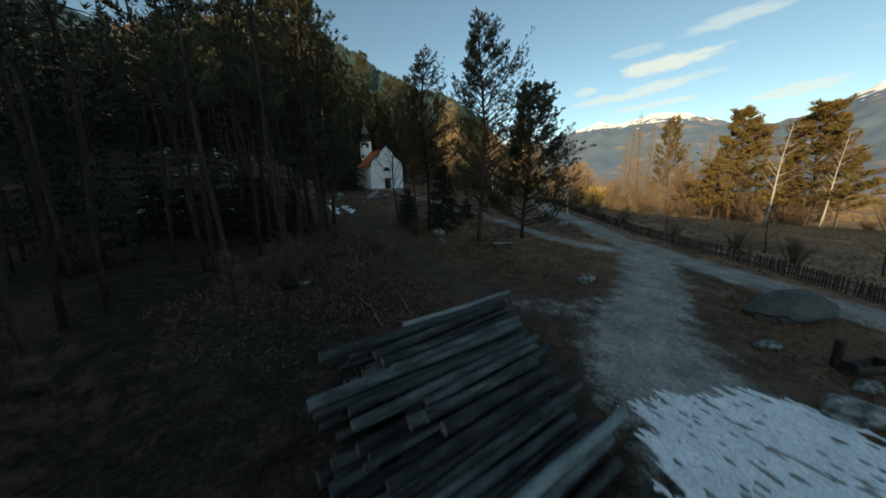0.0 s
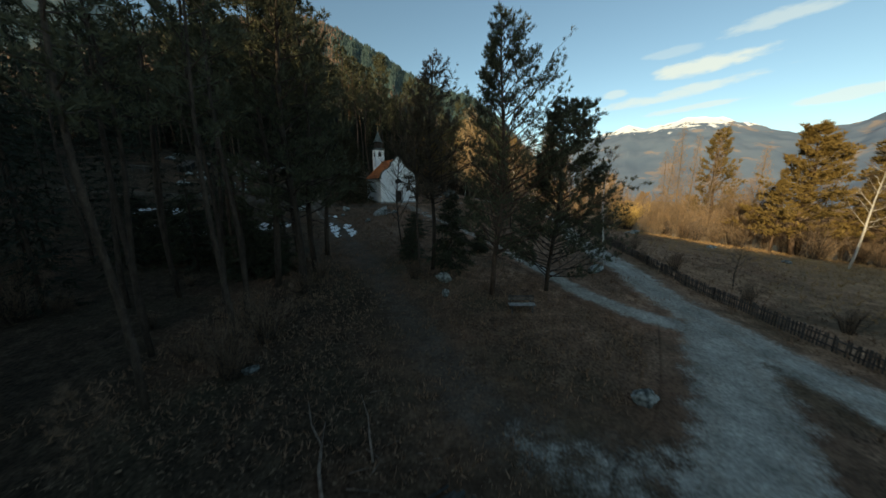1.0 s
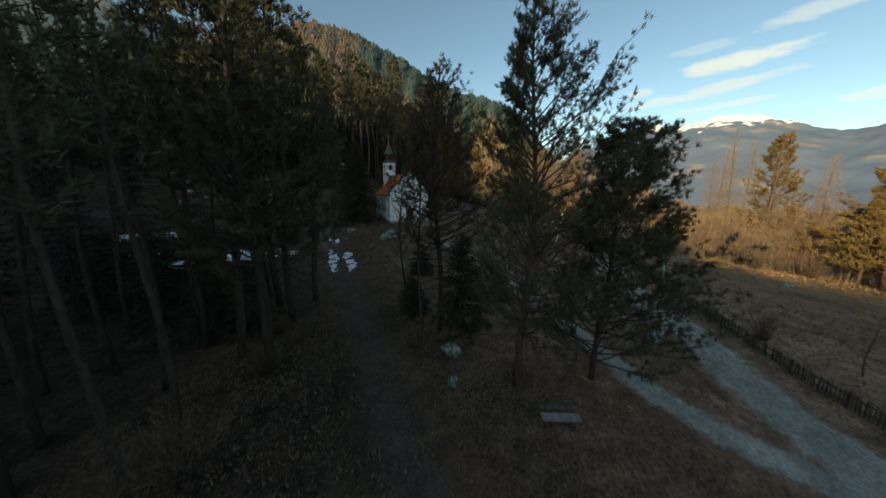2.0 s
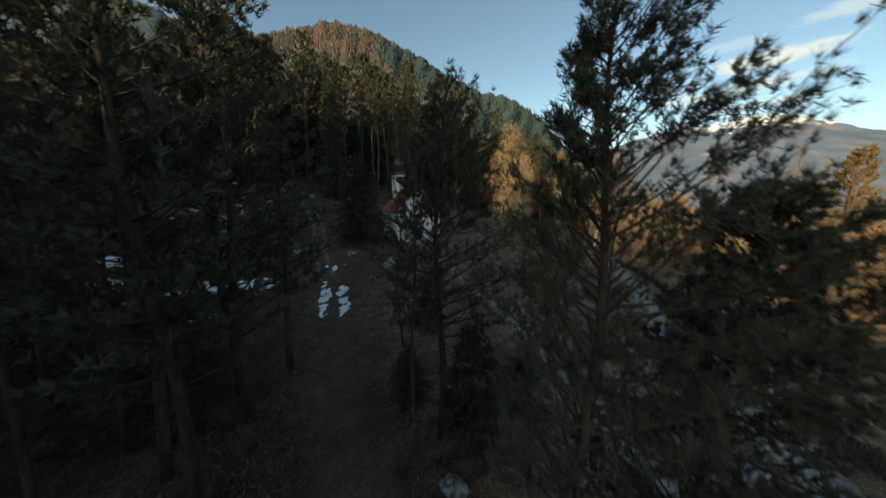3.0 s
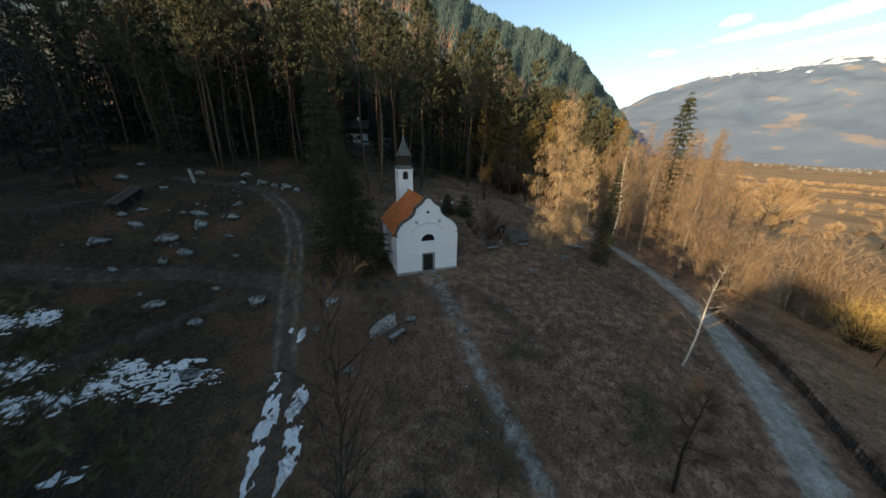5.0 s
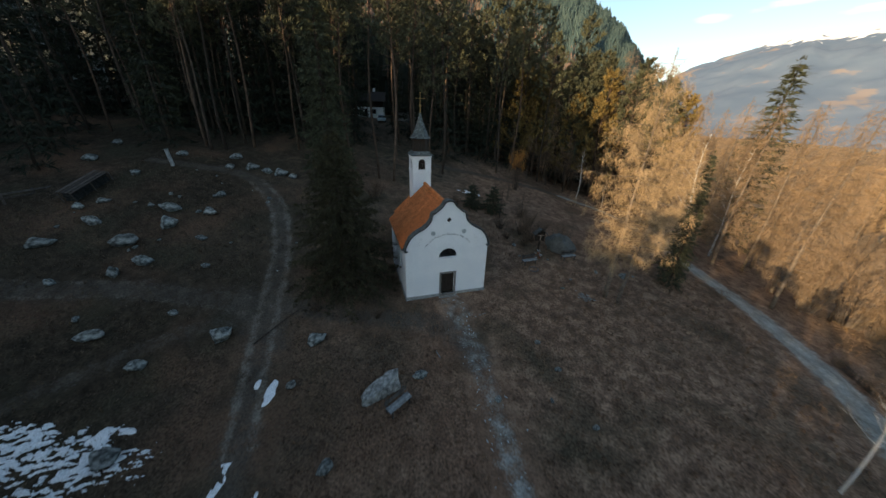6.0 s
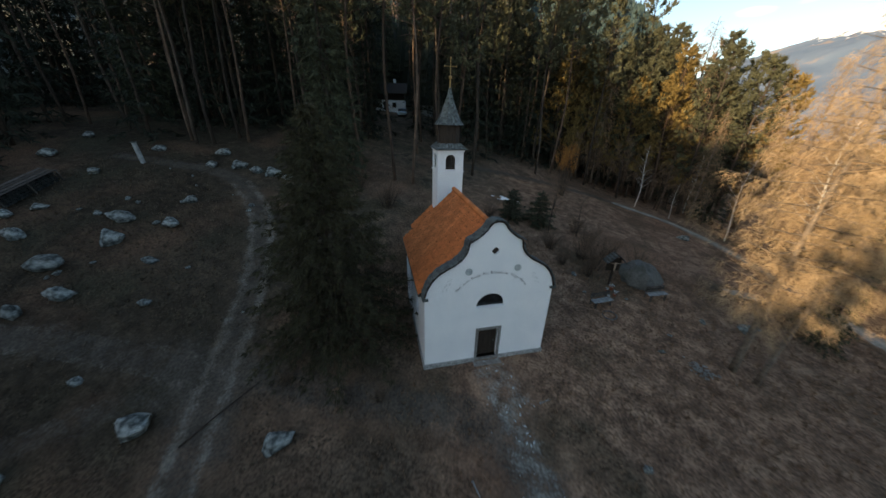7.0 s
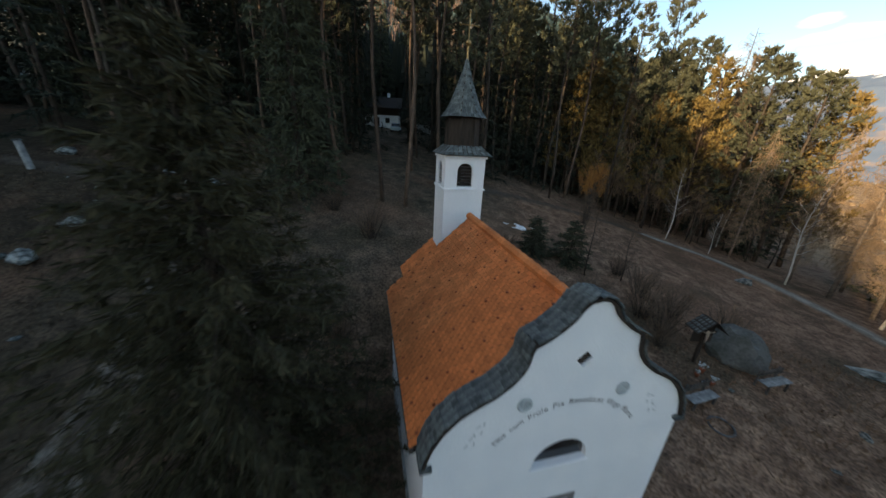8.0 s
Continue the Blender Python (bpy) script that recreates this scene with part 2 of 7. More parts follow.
M_TILE = mat("clay_tile", (0.53, 0.155, 0.045), (0.69, 0.225, 0.07), 2.5, 30, 0.75, 0.3, 0.006, rnd="object", amount=0.16)
M_TILES = mat("clay_tiles", (0.53, 0.155, 0.045), (0.69, 0.225, 0.07), 1.2, 30, 0.75, 0.3, 0.006, rnd="island", amount=0.16)
M_TILE_DARK = mat("dark_clay", (0.20, 0.058, 0.026), (0.28, 0.085, 0.035), 3, 30, 0.75, 0.2)
M_SHINGLE = mat("weathered_shingle", (0.06, 0.07, 0.07), (0.14, 0.155, 0.15), 7, 45, 0.8, 0.5, 0.01, rnd="object", amount=0.35)
M_SHINGLES = mat("weathered_shingles", (0.075, 0.088, 0.086), (0.165, 0.185, 0.18), 5, 45, 0.8, 0.5, 0.01, rnd="island", amount=0.35)
M_WOOD_DARK = mat("dark_board", (0.022, 0.016, 0.012), (0.045, 0.033, 0.024), 5, 60, 0.75, 0.4, 0.006, stretch=(3, 3, 0.4))
M_WOOD_GREY = mat("grey_weathered_wood", (0.17, 0.18, 0.178), (0.33, 0.345, 0.34), 4, 50, 0.8, 0.4, 0.005, rnd="object", amount=0.2)
M_FENCE = mat("old_picket_wood", (0.05, 0.043, 0.038), (0.10, 0.088, 0.078), 6, 50, 0.9, 0.4, 0.006, rnd="object", amount=0.4)
M_GLASS = mat("dark_window_glass", (0.01, 0.011, 0.013), (0.016, 0.018, 0.02), 2, 20, 0.12, 0.0, spec=0.5)
M_GOLD = mat("gilded_metal", (0.34, 0.23, 0.10), (0.46, 0.32, 0.14), 6, 30, 0.5, 0.0, metal=1.0)
M_IRON = mat("dull_iron", (0.10, 0.10, 0.10), (0.16, 0.16, 0.155), 6, 40, 0.55, 0.1, metal=0.8)
M_LETTER = mat("faded_paint", (0.17, 0.17, 0.17), (0.30, 0.30, 0.29), 8, 60, 0.9, 0.0)
M_SCROLL = mat("faded_grey_wash", (0.50, 0.52, 0.52), (0.66, 0.68, 0.68), 8, 60, 0.9, 0.0)
M_MEDALLION = mat("grey_plaster", (0.34, 0.38, 0.38), (0.48, 0.52, 0.52), 8, 50, 0.9, 0.2, 0.005)
M_BARK = mat("brown_bark", (0.035, 0.027, 0.021), (0.075, 0.058, 0.045), 5, 26, 0.95, 0.8, 0.04, stretch=(1, 1, 0.35), rnd="object", amount=0.3)
M_BARK_RED = mat("red_pine_bark", (0.068, 0.048, 0.036), (0.14, 0.094, 0.066), 4, 22, 0.95, 0.8, 0.04, stretch=(1, 1, 0.35), rnd="object", amount=0.3)
M_BIRCH = mat("birch_bark", (0.42, 0.40, 0.37), (0.62, 0.60, 0.56), 6, 30, 0.8, 0.3, 0.01, cc=(0.05, 0.045, 0.04), stretch=(1, 1, 3))
M_TWIG = two_tone("bare_twigs", (0.09, 0.062, 0.043), (0.20, 0.145, 0.10))
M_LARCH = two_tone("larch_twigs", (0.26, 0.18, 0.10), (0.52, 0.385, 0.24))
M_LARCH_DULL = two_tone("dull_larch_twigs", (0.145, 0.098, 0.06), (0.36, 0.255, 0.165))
M_LARCH_BARK = mat("larch_bark", (0.11, 0.088, 0.07), (0.22, 0.18, 0.145), 5, 26, 0.95, 0.6, 0.03)
M_PINE = two_tone("pine_needles", (0.046, 0.052, 0.036), (0.115, 0.115, 0.064))
M_PINE_DRY = two_tone("brownish_pine_needles", (0.044, 0.04, 0.03), (0.145, 0.112, 0.075))
M_SPRUCE = two_tone("spruce_needles", (0.03, 0.036, 0.024), (0.075, 0.08, 0.044))
# spruce needles darkened: the shade inside the wood is in the colour
M_SPRUCE_SHADE = two_tone("shaded_spruce_needles", (0.014, 0.019, 0.014), (0.036, 0.042, 0.027))
M_SPRUCE_DRY = two_tone("brownish_spruce_needles", (0.026, 0.026, 0.014), (0.075, 0.066, 0.032))
# pine needles and bare twigs again, low sun's gold put into the colour
M_PINE_SUN = two_tone("sunlit_pine_needles", (0.085, 0.068, 0.024), (0.25, 0.172, 0.06))
M_TWIG_SUN = two_tone("sunlit_bare_twigs", (0.22, 0.145, 0.085), (0.42, 0.30, 0.18))
# orange of sunlight on a bush's top, given to its upper twigs
M_SUNLIT_TIPS = two_tone("sunlit_twig_tips", (0.24, 0.11, 0.03), (0.40, 0.20, 0.06))
M_WILLOW = two_tone("yellow_twigs", (0.45, 0.31, 0.10), (0.65, 0.47, 0.19))
M_TURF = two_tone("dark_meadow_grass", (0.055, 0.043, 0.03), (0.165, 0.12, 0.08))
M_GRASS = two_tone("dry_grass", (0.09, 0.058, 0.038), (0.27, 0.176, 0.112))
M_STRAW = two_tone("straw_grass", (0.17, 0.11, 0.06), (0.38, 0.25, 0.125))
M_LOG = mat("log_bark", (0.02, 0.024, 0.024), (0.07, 0.078, 0.076), 5, 34, 0.92, 0.9, 0.03, cc=(0.15, 0.155, 0.145), stretch=(1, 1, 0.3), rnd="object", amount=0.45)
M_LOG_GREY = mat("greyed_log", (0.045, 0.057, 0.057), (0.135, 0.16, 0.157), 5, 34, 0.9, 0.8, 0.02, cc=(0.17, 0.18, 0.172), stretch=(1, 1, 0.3), rnd="object", amount=0.4)
M_LOG_PALE = mat("peeled_log", (0.14, 0.18, 0.18), (0.27, 0.31, 0.305), 4, 36, 0.8, 0.4, 0.01, stretch=(1, 1, 0.2), rnd="object", amount=0.2)
M_CUT = mat("sawn_wood_end", (0.20, 0.17, 0.13), (0.32, 0.28, 0.22), 9, 50, 0.85, 0.3, 0.004)
# hill spruces carry the teal of distance haze in their colour
M_HILLWOOD = two_tone("hazed_hill_spruces", (0.032, 0.06, 0.066), (0.07, 0.10, 0.096), 0.95, 0.0)
M_HILL_LARCH = two_tone("hill_larches", (0.08, 0.066, 0.056), (0.21, 0.137, 0.105), 0.95, 0.0)
M_HILL = mat("hill_floor", (0.04, 0.052, 0.045), (0.085, 0.08, 0.06), 0.01, 0.12, 0.95, 0.5, 3.0, local=False)
# wooded slope paled and blued, distance haze mixed into the colour
M_FAR_SLOPE = mat("hazed_wooded_slope", (0.10, 0.145, 0.155), (0.17, 0.20, 0.195), 0.006, 0.05, 0.95, 0.6, 6.0, local=False)
M_CAR = mat("pale_car_paint", (0.45, 0.58, 0.62), (0.5, 0.63, 0.67), 2, 30, 0.35, 0.0, spec=0.5)
M_RUBBER = mat("tyre_rubber", (0.02, 0.02, 0.02), (0.03, 0.03, 0.03), 10, 60, 0.8, 0.2, 0.004)
M_VILLAGE = mat("pale_house_wall", (0.14, 0.145, 0.15), (0.21, 0.21, 0.21), 0.05, 1.0, 0.9, 0.0, rnd="island", amount=0.5)
M_WAX = mat("pale_carved_wood", (0.30, 0.23, 0.17), (0.42, 0.33, 0.25), 6, 40, 0.7, 0.1)


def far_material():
    """Far range: woods with haze blued into the colour, pale clearings on the lower slopes, snow along the crest."""
    m = bpy.data.materials.new("hazed_far_range")
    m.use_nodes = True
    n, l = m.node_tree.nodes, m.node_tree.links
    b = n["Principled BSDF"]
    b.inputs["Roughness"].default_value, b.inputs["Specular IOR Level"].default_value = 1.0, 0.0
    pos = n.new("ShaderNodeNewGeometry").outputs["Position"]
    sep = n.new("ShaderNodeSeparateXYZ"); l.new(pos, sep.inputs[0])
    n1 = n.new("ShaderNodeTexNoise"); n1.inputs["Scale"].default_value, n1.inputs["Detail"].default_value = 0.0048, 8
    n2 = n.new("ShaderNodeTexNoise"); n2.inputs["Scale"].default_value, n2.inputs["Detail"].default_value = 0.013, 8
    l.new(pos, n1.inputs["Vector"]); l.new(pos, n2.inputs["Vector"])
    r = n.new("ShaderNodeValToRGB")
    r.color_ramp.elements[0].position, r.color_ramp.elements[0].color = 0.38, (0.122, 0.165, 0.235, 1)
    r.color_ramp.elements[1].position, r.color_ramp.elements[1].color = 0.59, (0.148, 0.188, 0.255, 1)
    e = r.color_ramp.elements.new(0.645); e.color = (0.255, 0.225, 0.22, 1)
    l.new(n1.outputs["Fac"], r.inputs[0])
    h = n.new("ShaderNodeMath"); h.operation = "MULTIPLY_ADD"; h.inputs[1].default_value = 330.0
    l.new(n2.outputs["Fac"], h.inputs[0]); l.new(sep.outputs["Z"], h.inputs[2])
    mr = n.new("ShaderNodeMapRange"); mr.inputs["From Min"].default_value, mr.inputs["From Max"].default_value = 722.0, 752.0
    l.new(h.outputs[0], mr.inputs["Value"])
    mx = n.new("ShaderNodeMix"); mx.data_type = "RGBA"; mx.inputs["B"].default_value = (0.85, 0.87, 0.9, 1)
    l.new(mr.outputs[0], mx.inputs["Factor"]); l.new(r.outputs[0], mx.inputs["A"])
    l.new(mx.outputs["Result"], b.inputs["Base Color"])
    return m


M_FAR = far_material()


# ---- the lie of the land ----
def sp(v, w):
    return w * np.logaddexp(0, np.asarray(v, float) / w)


def ground(x, y):
    """Height of the ground: rises along the flight and up the bank to the west, falls to the valley in the east."""
    x, y = np.asarray(x, float), np.asarray(y, float)
    z = 0.12 * sp(y - 16, 6.0) - 0.45 - 0.10 * sp(y - 78, 8.0) - 0.02 * sp(y - 150, 20.0)
    d = (-x - 22) + 0.8 * (12 - sp(62 - y, 3.0)) + 0.35 * (sp(y - 75, 6.0) - sp(y - 88, 6.0))
    z = z + 0.25 * sp(d, 3.5) - 0.15 * sp(d - 32, 6.0) - 0.10 * sp(d - 130, 30.0)
    v = 0.21 * sp((x - 6) + 0.4 * (y - 55), 5.0) * np.clip((y - 20) / 40, 0.0, 1.2)
    far = 0.07 * sp((x - 6) + 0.4 * (y - 55) - 110, 25.0)
    z = z - v / (1 + v / 24) - far / (1 + far / 110)
    k = np.exp(-(((x + 13.3) ** 2 + (y - 63.3) ** 2) / 52.0) ** 2)      # levelled round the chapel
    return z * (1 - k) + 5.0 * k


def gz(x, y):
    return float(ground(x, y))


class Buf:
    """Vertices and faces of one mesh."""

    def __init__(self):
        self.v, self.f, self.n = [], [], 0

    def add(self, v, f):
        self.v.append(np.asarray(v, float).reshape(-1, 3))
        self.f.extend([tuple(int(i) + self.n for i in q) for q in f])
        self.n += len(self.v[-1])

    def tris(self, v):
        """Loose triangles, three rows each."""
        v = np.asarray(v, float).reshape(-1, 3)
        self.v.append(v)
        self.f.extend(map(tuple, (np.arange(len(v)).reshape(-1, 3) + self.n).tolist()))
        self.n += len(v)

    def mesh(self, name, *materials, smooth=False):
        me = bpy.data.meshes.new(name)
        me.from_pydata(np.concatenate(self.v).tolist() if self.v else [], [], self.f)
        for m in materials:
            me.materials.append(m)
        if smooth:
            me.polygons.foreach_set("use_smooth", [True] * len(me.polygons))
        me.update()
        return me


def part(name, data, material=None, parent=None, label="", m=None):
    """Links a Buf, bmesh or mesh as one mesh object under a thing or a part."""
    if isinstance(data, Buf):
        data = data.mesh(name, material)
    elif isinstance(data, bmesh.types.BMesh):
        me = bpy.data.meshes.new(name)
        data.to_mesh(me); data.free()
        me.materials.append(material)
        data = me
    ob = new(name, data)
    if parent is not None:
        ob.parent = parent
    if m is not None:
        ob.matrix_basis = m
    if label:
        tagged(ob, label)
    return ob


def thing(name, m, label, category, group="", kind=""):
    ob = new(name)
    ob.empty_display_size = 0.2
    ob.matrix_basis = m
    return tagged(ob, label, category, group, kind)


def box(buf, x0, x1, y0, y1, z0, z1):
    v = [(x, y, z) for z in (z0, z1) for x, y in ((x0, y0), (x1, y0), (x1, y1), (x0, y1))]
    buf.add(v, [(0, 3, 2, 1), (4, 5, 6, 7), (0, 1, 5, 4), (1, 2, 6, 5), (2, 3, 7, 6), (3, 0, 4, 7)])


def bevel_box(x0, x1, y0, y1, z0, z1, r=0.02):
    bm = bmesh.new()
    bmesh.ops.create_cube(bm, size=1, matrix=Matrix.Translation(((x0 + x1) / 2, (y0 + y1) / 2, (z0 + z1) / 2)) @ Matrix.Diagonal((x1 - x0, y1 - y0, z1 - z0, 1)))
    bmesh.ops.bevel(bm, geom=bm.edges[:], offset=r, segments=1, affect="EDGES")
    return bm


def tube(buf, pts, radii, sides=6, cap=True):
    """A tapered limb along a line of points."""
    pts = [Vector(p) for p in pts]
    rings = []
    a = Vector((0.31, 0.17, 0.93)).normalized()
    for i, p in enumerate(pts):
        t = (pts[min(i + 1, len(pts) - 1)] - pts[max(i - 1, 0)]).normalized()
        u = t.cross(a if abs(t.dot(a)) < 0.95 else Vector((1, 0, 0))).normalized()
        w = t.cross(u)
        for k in range(sides):
            q = 2 * math.pi * k / sides
            rings.append(p + (u * math.cos(q) + w * math.sin(q)) * radii[i])
    f = []
    for i in range(len(pts) - 1):
        for k in range(sides):
            k2 = (k + 1) % sides
            f.append((i * sides + k, i * sides + k2, (i + 1) * sides + k2, (i + 1) * sides + k))
    if cap:
        f.append(tuple(range(sides))[::-1])
        f.append(tuple((len(pts) - 1) * sides + k for k in range(sides)))
    buf.add([tuple(r) for r in rings], f)


def extrude2d(outer, holes, depth, to3d):
    """A plate of that outline with openings through it; to3d(x, z, y) puts it in place."""
    bm = bmesh.new()
    for loop in [outer, *holes]:
        vs = [bm.verts.new((x, 0, z)) for x, z in loop]
        for i in range(len(vs)):
            bm.edges.new((vs[i], vs[(i + 1) % len(vs)]))
    bmesh.ops.triangle_fill(bm, use_beauty=True, edges=bm.edges[:], normal=(0, -1, 0))
    r = bmesh.ops.extrude_face_region(bm, geom=bm.faces[:])
    bmesh.ops.translate(bm, vec=(0, depth, 0), verts=[e for e in r["geom"] if isinstance(e, bmesh.types.BMVert)])
    bmesh.ops.recalc_face_normals(bm, faces=bm.faces[:])
    for v in bm.verts:
        v.co = to3d(v.co.x, v.co.z, v.co.y)
    return bm


def grid_axis(lo, a, b, hi, step, grow):
    mid = list(np.arange(a, b + step / 2, step))
    left, d, x = [], step, a
    while x > lo:
        d *= grow; x -= d; left.append(x)
    right, d, x = [], step, mid[-1]
    while x < hi:
        d *= grow; x += d; right.append(x)
    return np.array(left[::-1] + mid + right)


def sheet(xs, ys, zfun):
    X, Y = np.meshgrid(xs, ys)
    V = np.stack([X, Y, zfun(X, Y)], -1).reshape(-1, 3)
    nx = len(xs)
    i = np.arange(len(ys) - 1)[:, None] * nx + np.arange(nx - 1)[None, :]
    F = np.stack([i, i + 1, i + nx + 1, i + nx], -1).reshape(-1, 4)
    b = Buf(); b.v.append(V); b.f = F.tolist(); b.n = len(V)
    return b


def wave(x, y, s):
    """Cheap smooth noise in about -1..1."""
    x, y = np.asarray(x, float), np.asarray(y, float)
    return (np.sin(x * s + 1.3 * np.sin(y * s * 0.7 + 0.5)) + np.sin(y * s * 1.17 + 1.1 * np.sin(x * s * 0.83 + 2.1)) + 0.6 * np.sin((x + y) * s * 1.9 + 0.7)) / 2.6


def speckle(x, y):
    """Smooth random noise, 0 to 1."""
    ix, iy = np.floor(x), np.floor(y)
    fx, fy = x - ix, y - iy
    fx, fy = fx * fx * (3 - 2 * fx), fy * fy * (3 - 2 * fy)
    h = lambda a, b: np.modf(np.abs(np.sin(a * 127.1 + b * 311.7) * 43758.5453))[0]
    return (h(ix, iy) * (1 - fx) + h(ix + 1, iy) * fx) * (1 - fy) + (h(ix, iy + 1) * (1 - fx) + h(ix + 1, iy + 1) * fx) * fy


def bumps(x, y):
    return 0.05 * wave(x, y, 0.9) + 0.03 * wave(y, x, 2.3)


def land(x, y):
    near = np.exp(-((np.asarray(x, float)) ** 2 + (np.asarray(y, float) - 45) ** 2) / 6400.0)
    return ground(x, y) + bumps(x, y) * near


ground_ob = part("ground", sheet(grid_axis(-4300, -50, 50, 4300, 0.7, 1.12), grid_axis(-900, -4, 96, 4600, 0.7, 1.12), land).mesh("ground", M_GROUND, smooth=True))
tagged(ground_ob, "dry brown meadow and leaf litter sloping to a valley", "ground", kind="structure")


def spline(pts, step=0.6):
    """A smooth line through points, at even steps."""
    p = np.array(pts, float)
    p = np.vstack([2 * p[0] - p[1], p, 2 * p[-1] - p[-2]])
    out = []
    for i in range(1, len(p) - 2):
        n = max(2, int(np.linalg.norm(p[i + 1] - p[i]) / step))
        for k in range(n):
            t = k / n
            out.append(0.5 * (2 * p[i] + (p[i + 1] - p[i - 1]) * t + (2 * p[i - 1] - 5 * p[i] + 4 * p[i + 1] - p[i + 2]) * t * t + (3 * p[i] - p[i - 1] - 3 * p[i + 1] + p[i + 2]) * t ** 3))
    out.append(p[-2])
    return np.array(out)


def profile(pts, widths):
    """A way as points, each with the half width there."""
    line = spline(pts, 0.3)
    return line, np.interp(np.linspace(0, 1, len(line)), np.linspace(0, 1, len(widths)), widths) / 2


ROAD = [(22.3, -2), (20.2, 7), (18.6, 12.5), (17.9, 15.2), (17.0, 18.3), (16.0, 21.5), (15.0, 25), (14.5, 28.5), (14.5, 32), (13.9, 37), (13.5, 42), (13.9, 47.5), (14.8, 53), (15.4, 59), (15.7, 64.5), (14.9, 69.5), (12.8, 75), (9.6, 81.5), (6.6, 88.5), (2.0, 93.4), (-4, 94.6), (-9, 93.8), (-18, 89), (-27, 84)]
ARM = [(14.6, 23.4), (13.6, 20.8), (12.4, 18.2), (10.8, 15.7), (9.2, 13.4), (8.4, 11.0), (8.4, 8), (8.8, 3), (10, -5)]
TRACK = [(9.6, 14.4), (6.4, 15.3), (3.2, 17.0), (-0.1, 22.1), (-3.75, 27.8), (-7.75, 33.7), (-12.4, 40.1), (-16.2, 45.6), (-18.9, 48.8), (-21.6, 52.2), (-23.6, 55), (-26.3, 58.5), (-30.8, 62.4), (-35.6, 64.4), (-39.5, 64.2), (-48, 61)]
FOOTPATH = [(14.0, 23.4), (12.2, 24.6), (10.2, 26.6), (9.0, 28.8), (7.9, 31.1), (6.3, 34.5), (4.6, 37.6), (3.2, 40), (1.2, 43), (-1.1, 46.3), (-2.9, 48.6), (-4.6, 51.3), (-6.1, 53.8), (-7.5, 55.8), (-9.2, 58.2), (-10.6, 59.6)]
SIDE = [(-21.9, 52.6), (-24, 52.5), (-27, 51.5), (-32, 49.5), (-38.4, 46), (-50, 41)]
FORK = [(-20.6, 50.9), (-22.6, 51.3), (-24.4, 50.3), (-25.9, 48.4), (-27.6, 45.3), (-30, 41)]
LINK = [(-22.6, 53.6), (-18.5, 54.4), (-14, 55.8), (-11.0, 56.6), (-8.6, 56.4), (-7.0, 55.2)]
APRON = [(11.5, 16.4), (9.2, 15.2), (6.8, 14.9), (4.6, 15.6), (2.8, 17.0)]
LANE, BACKWAY = ROAD[:-6], ROAD[-7:]


def beside(pts, gap):
    p = spline(pts, 1.5)
    t = np.gradient(p, axis=0); t /= np.linalg.norm(t, axis=1)[:, None]
    return (p + gap * np.stack([-t[:, 1], t[:, 0]], 1)).tolist()


# what is worn where: channel 0 gravel, 1 bare earth, 2 pale wheel marks
WORN = [(0, 1.0, *profile(LANE, (2.2, 2.2, 2.7, 2.6, 2.5, 2.6, 2.6, 2.2))), (0, 1.0, *profile(ARM, (3.0, 3.4, 3.2, 4.4, 5.0, 4.6, 4.2, 4.2))), (0, 0.43, *profile(APRON[:4], (3.0, 3.0, 2.2))),
        (0, 0.85, *profile(FOOTPATH[:6], (1.8, 1.6, 1.4))), (0, 0.54, *profile(FOOTPATH[5:12], (1.3, 1.5, 1.6))), (0, 0.42, *profile(FOOTPATH[11:], (1.7, 2.2, 3.0))), (1, 0.6, *profile(TRACK[:8], (3.6, 3.0, 2.6))), (1, 0.66, *profile(TRACK[7:], (2.3, 2.4, 1.6))),
        (1, 0.6, *profile(SIDE, (2.6, 2.4, 2.0))), (1, 0.5, *profile(FORK, (1.9, 1.7, 1.4))), (1, 0.7, *profile(LINK, (2.6, 2.2, 3.0))), (0, 0.85, *profile(BACKWAY[:4], (1.7, 1.8, 1.5))), (1, 0.7, *profile(BACKWAY, (2.4, 2.4, 2.2))), (1, 0.72, *profile([(-24.2, 52.6), (-22.0, 52.3), (-20.2, 51.0)], (3.6, 4.4, 3.6)))]
for pts, gap, wid, k in ((LANE, 0.55, 0.7, 0.6), (ARM, 0.85, 0.9, 0.5), (TRACK[7:14], 0.6, 0.8, 0.54), (TRACK[4:8], 0.62, 0.6, 0.22), (SIDE, 0.62, 0.42, 0.46), (FORK, 0.5, 0.36, 0.3), (BACKWAY[:4], 0.65, 0.75, 1.0)):
    for sgn in (-1, 1):
        WORN.append((2, k, *profile(beside(pts, sgn * gap), (wid, wid))))


def wear(x, y):
    """How worn the ground is at places, three shares of 0 to 1."""
    out = np.zeros((len(x), 4)); out[:, 3] = 1
    for ch, k, line, half in WORN:
        for a in range(0, len(x), 4000):
            d = np.hypot(x[a:a + 4000, None] - line[None, :, 0], y[a:a + 4000, None] - line[None, :, 1]) / half[None]
            w = k * np.clip(1.35 - d.min(1), 0, 1)
            out[a:a + 4000, ch] = np.maximum(out[a:a + 4000, ch], w)
    return out


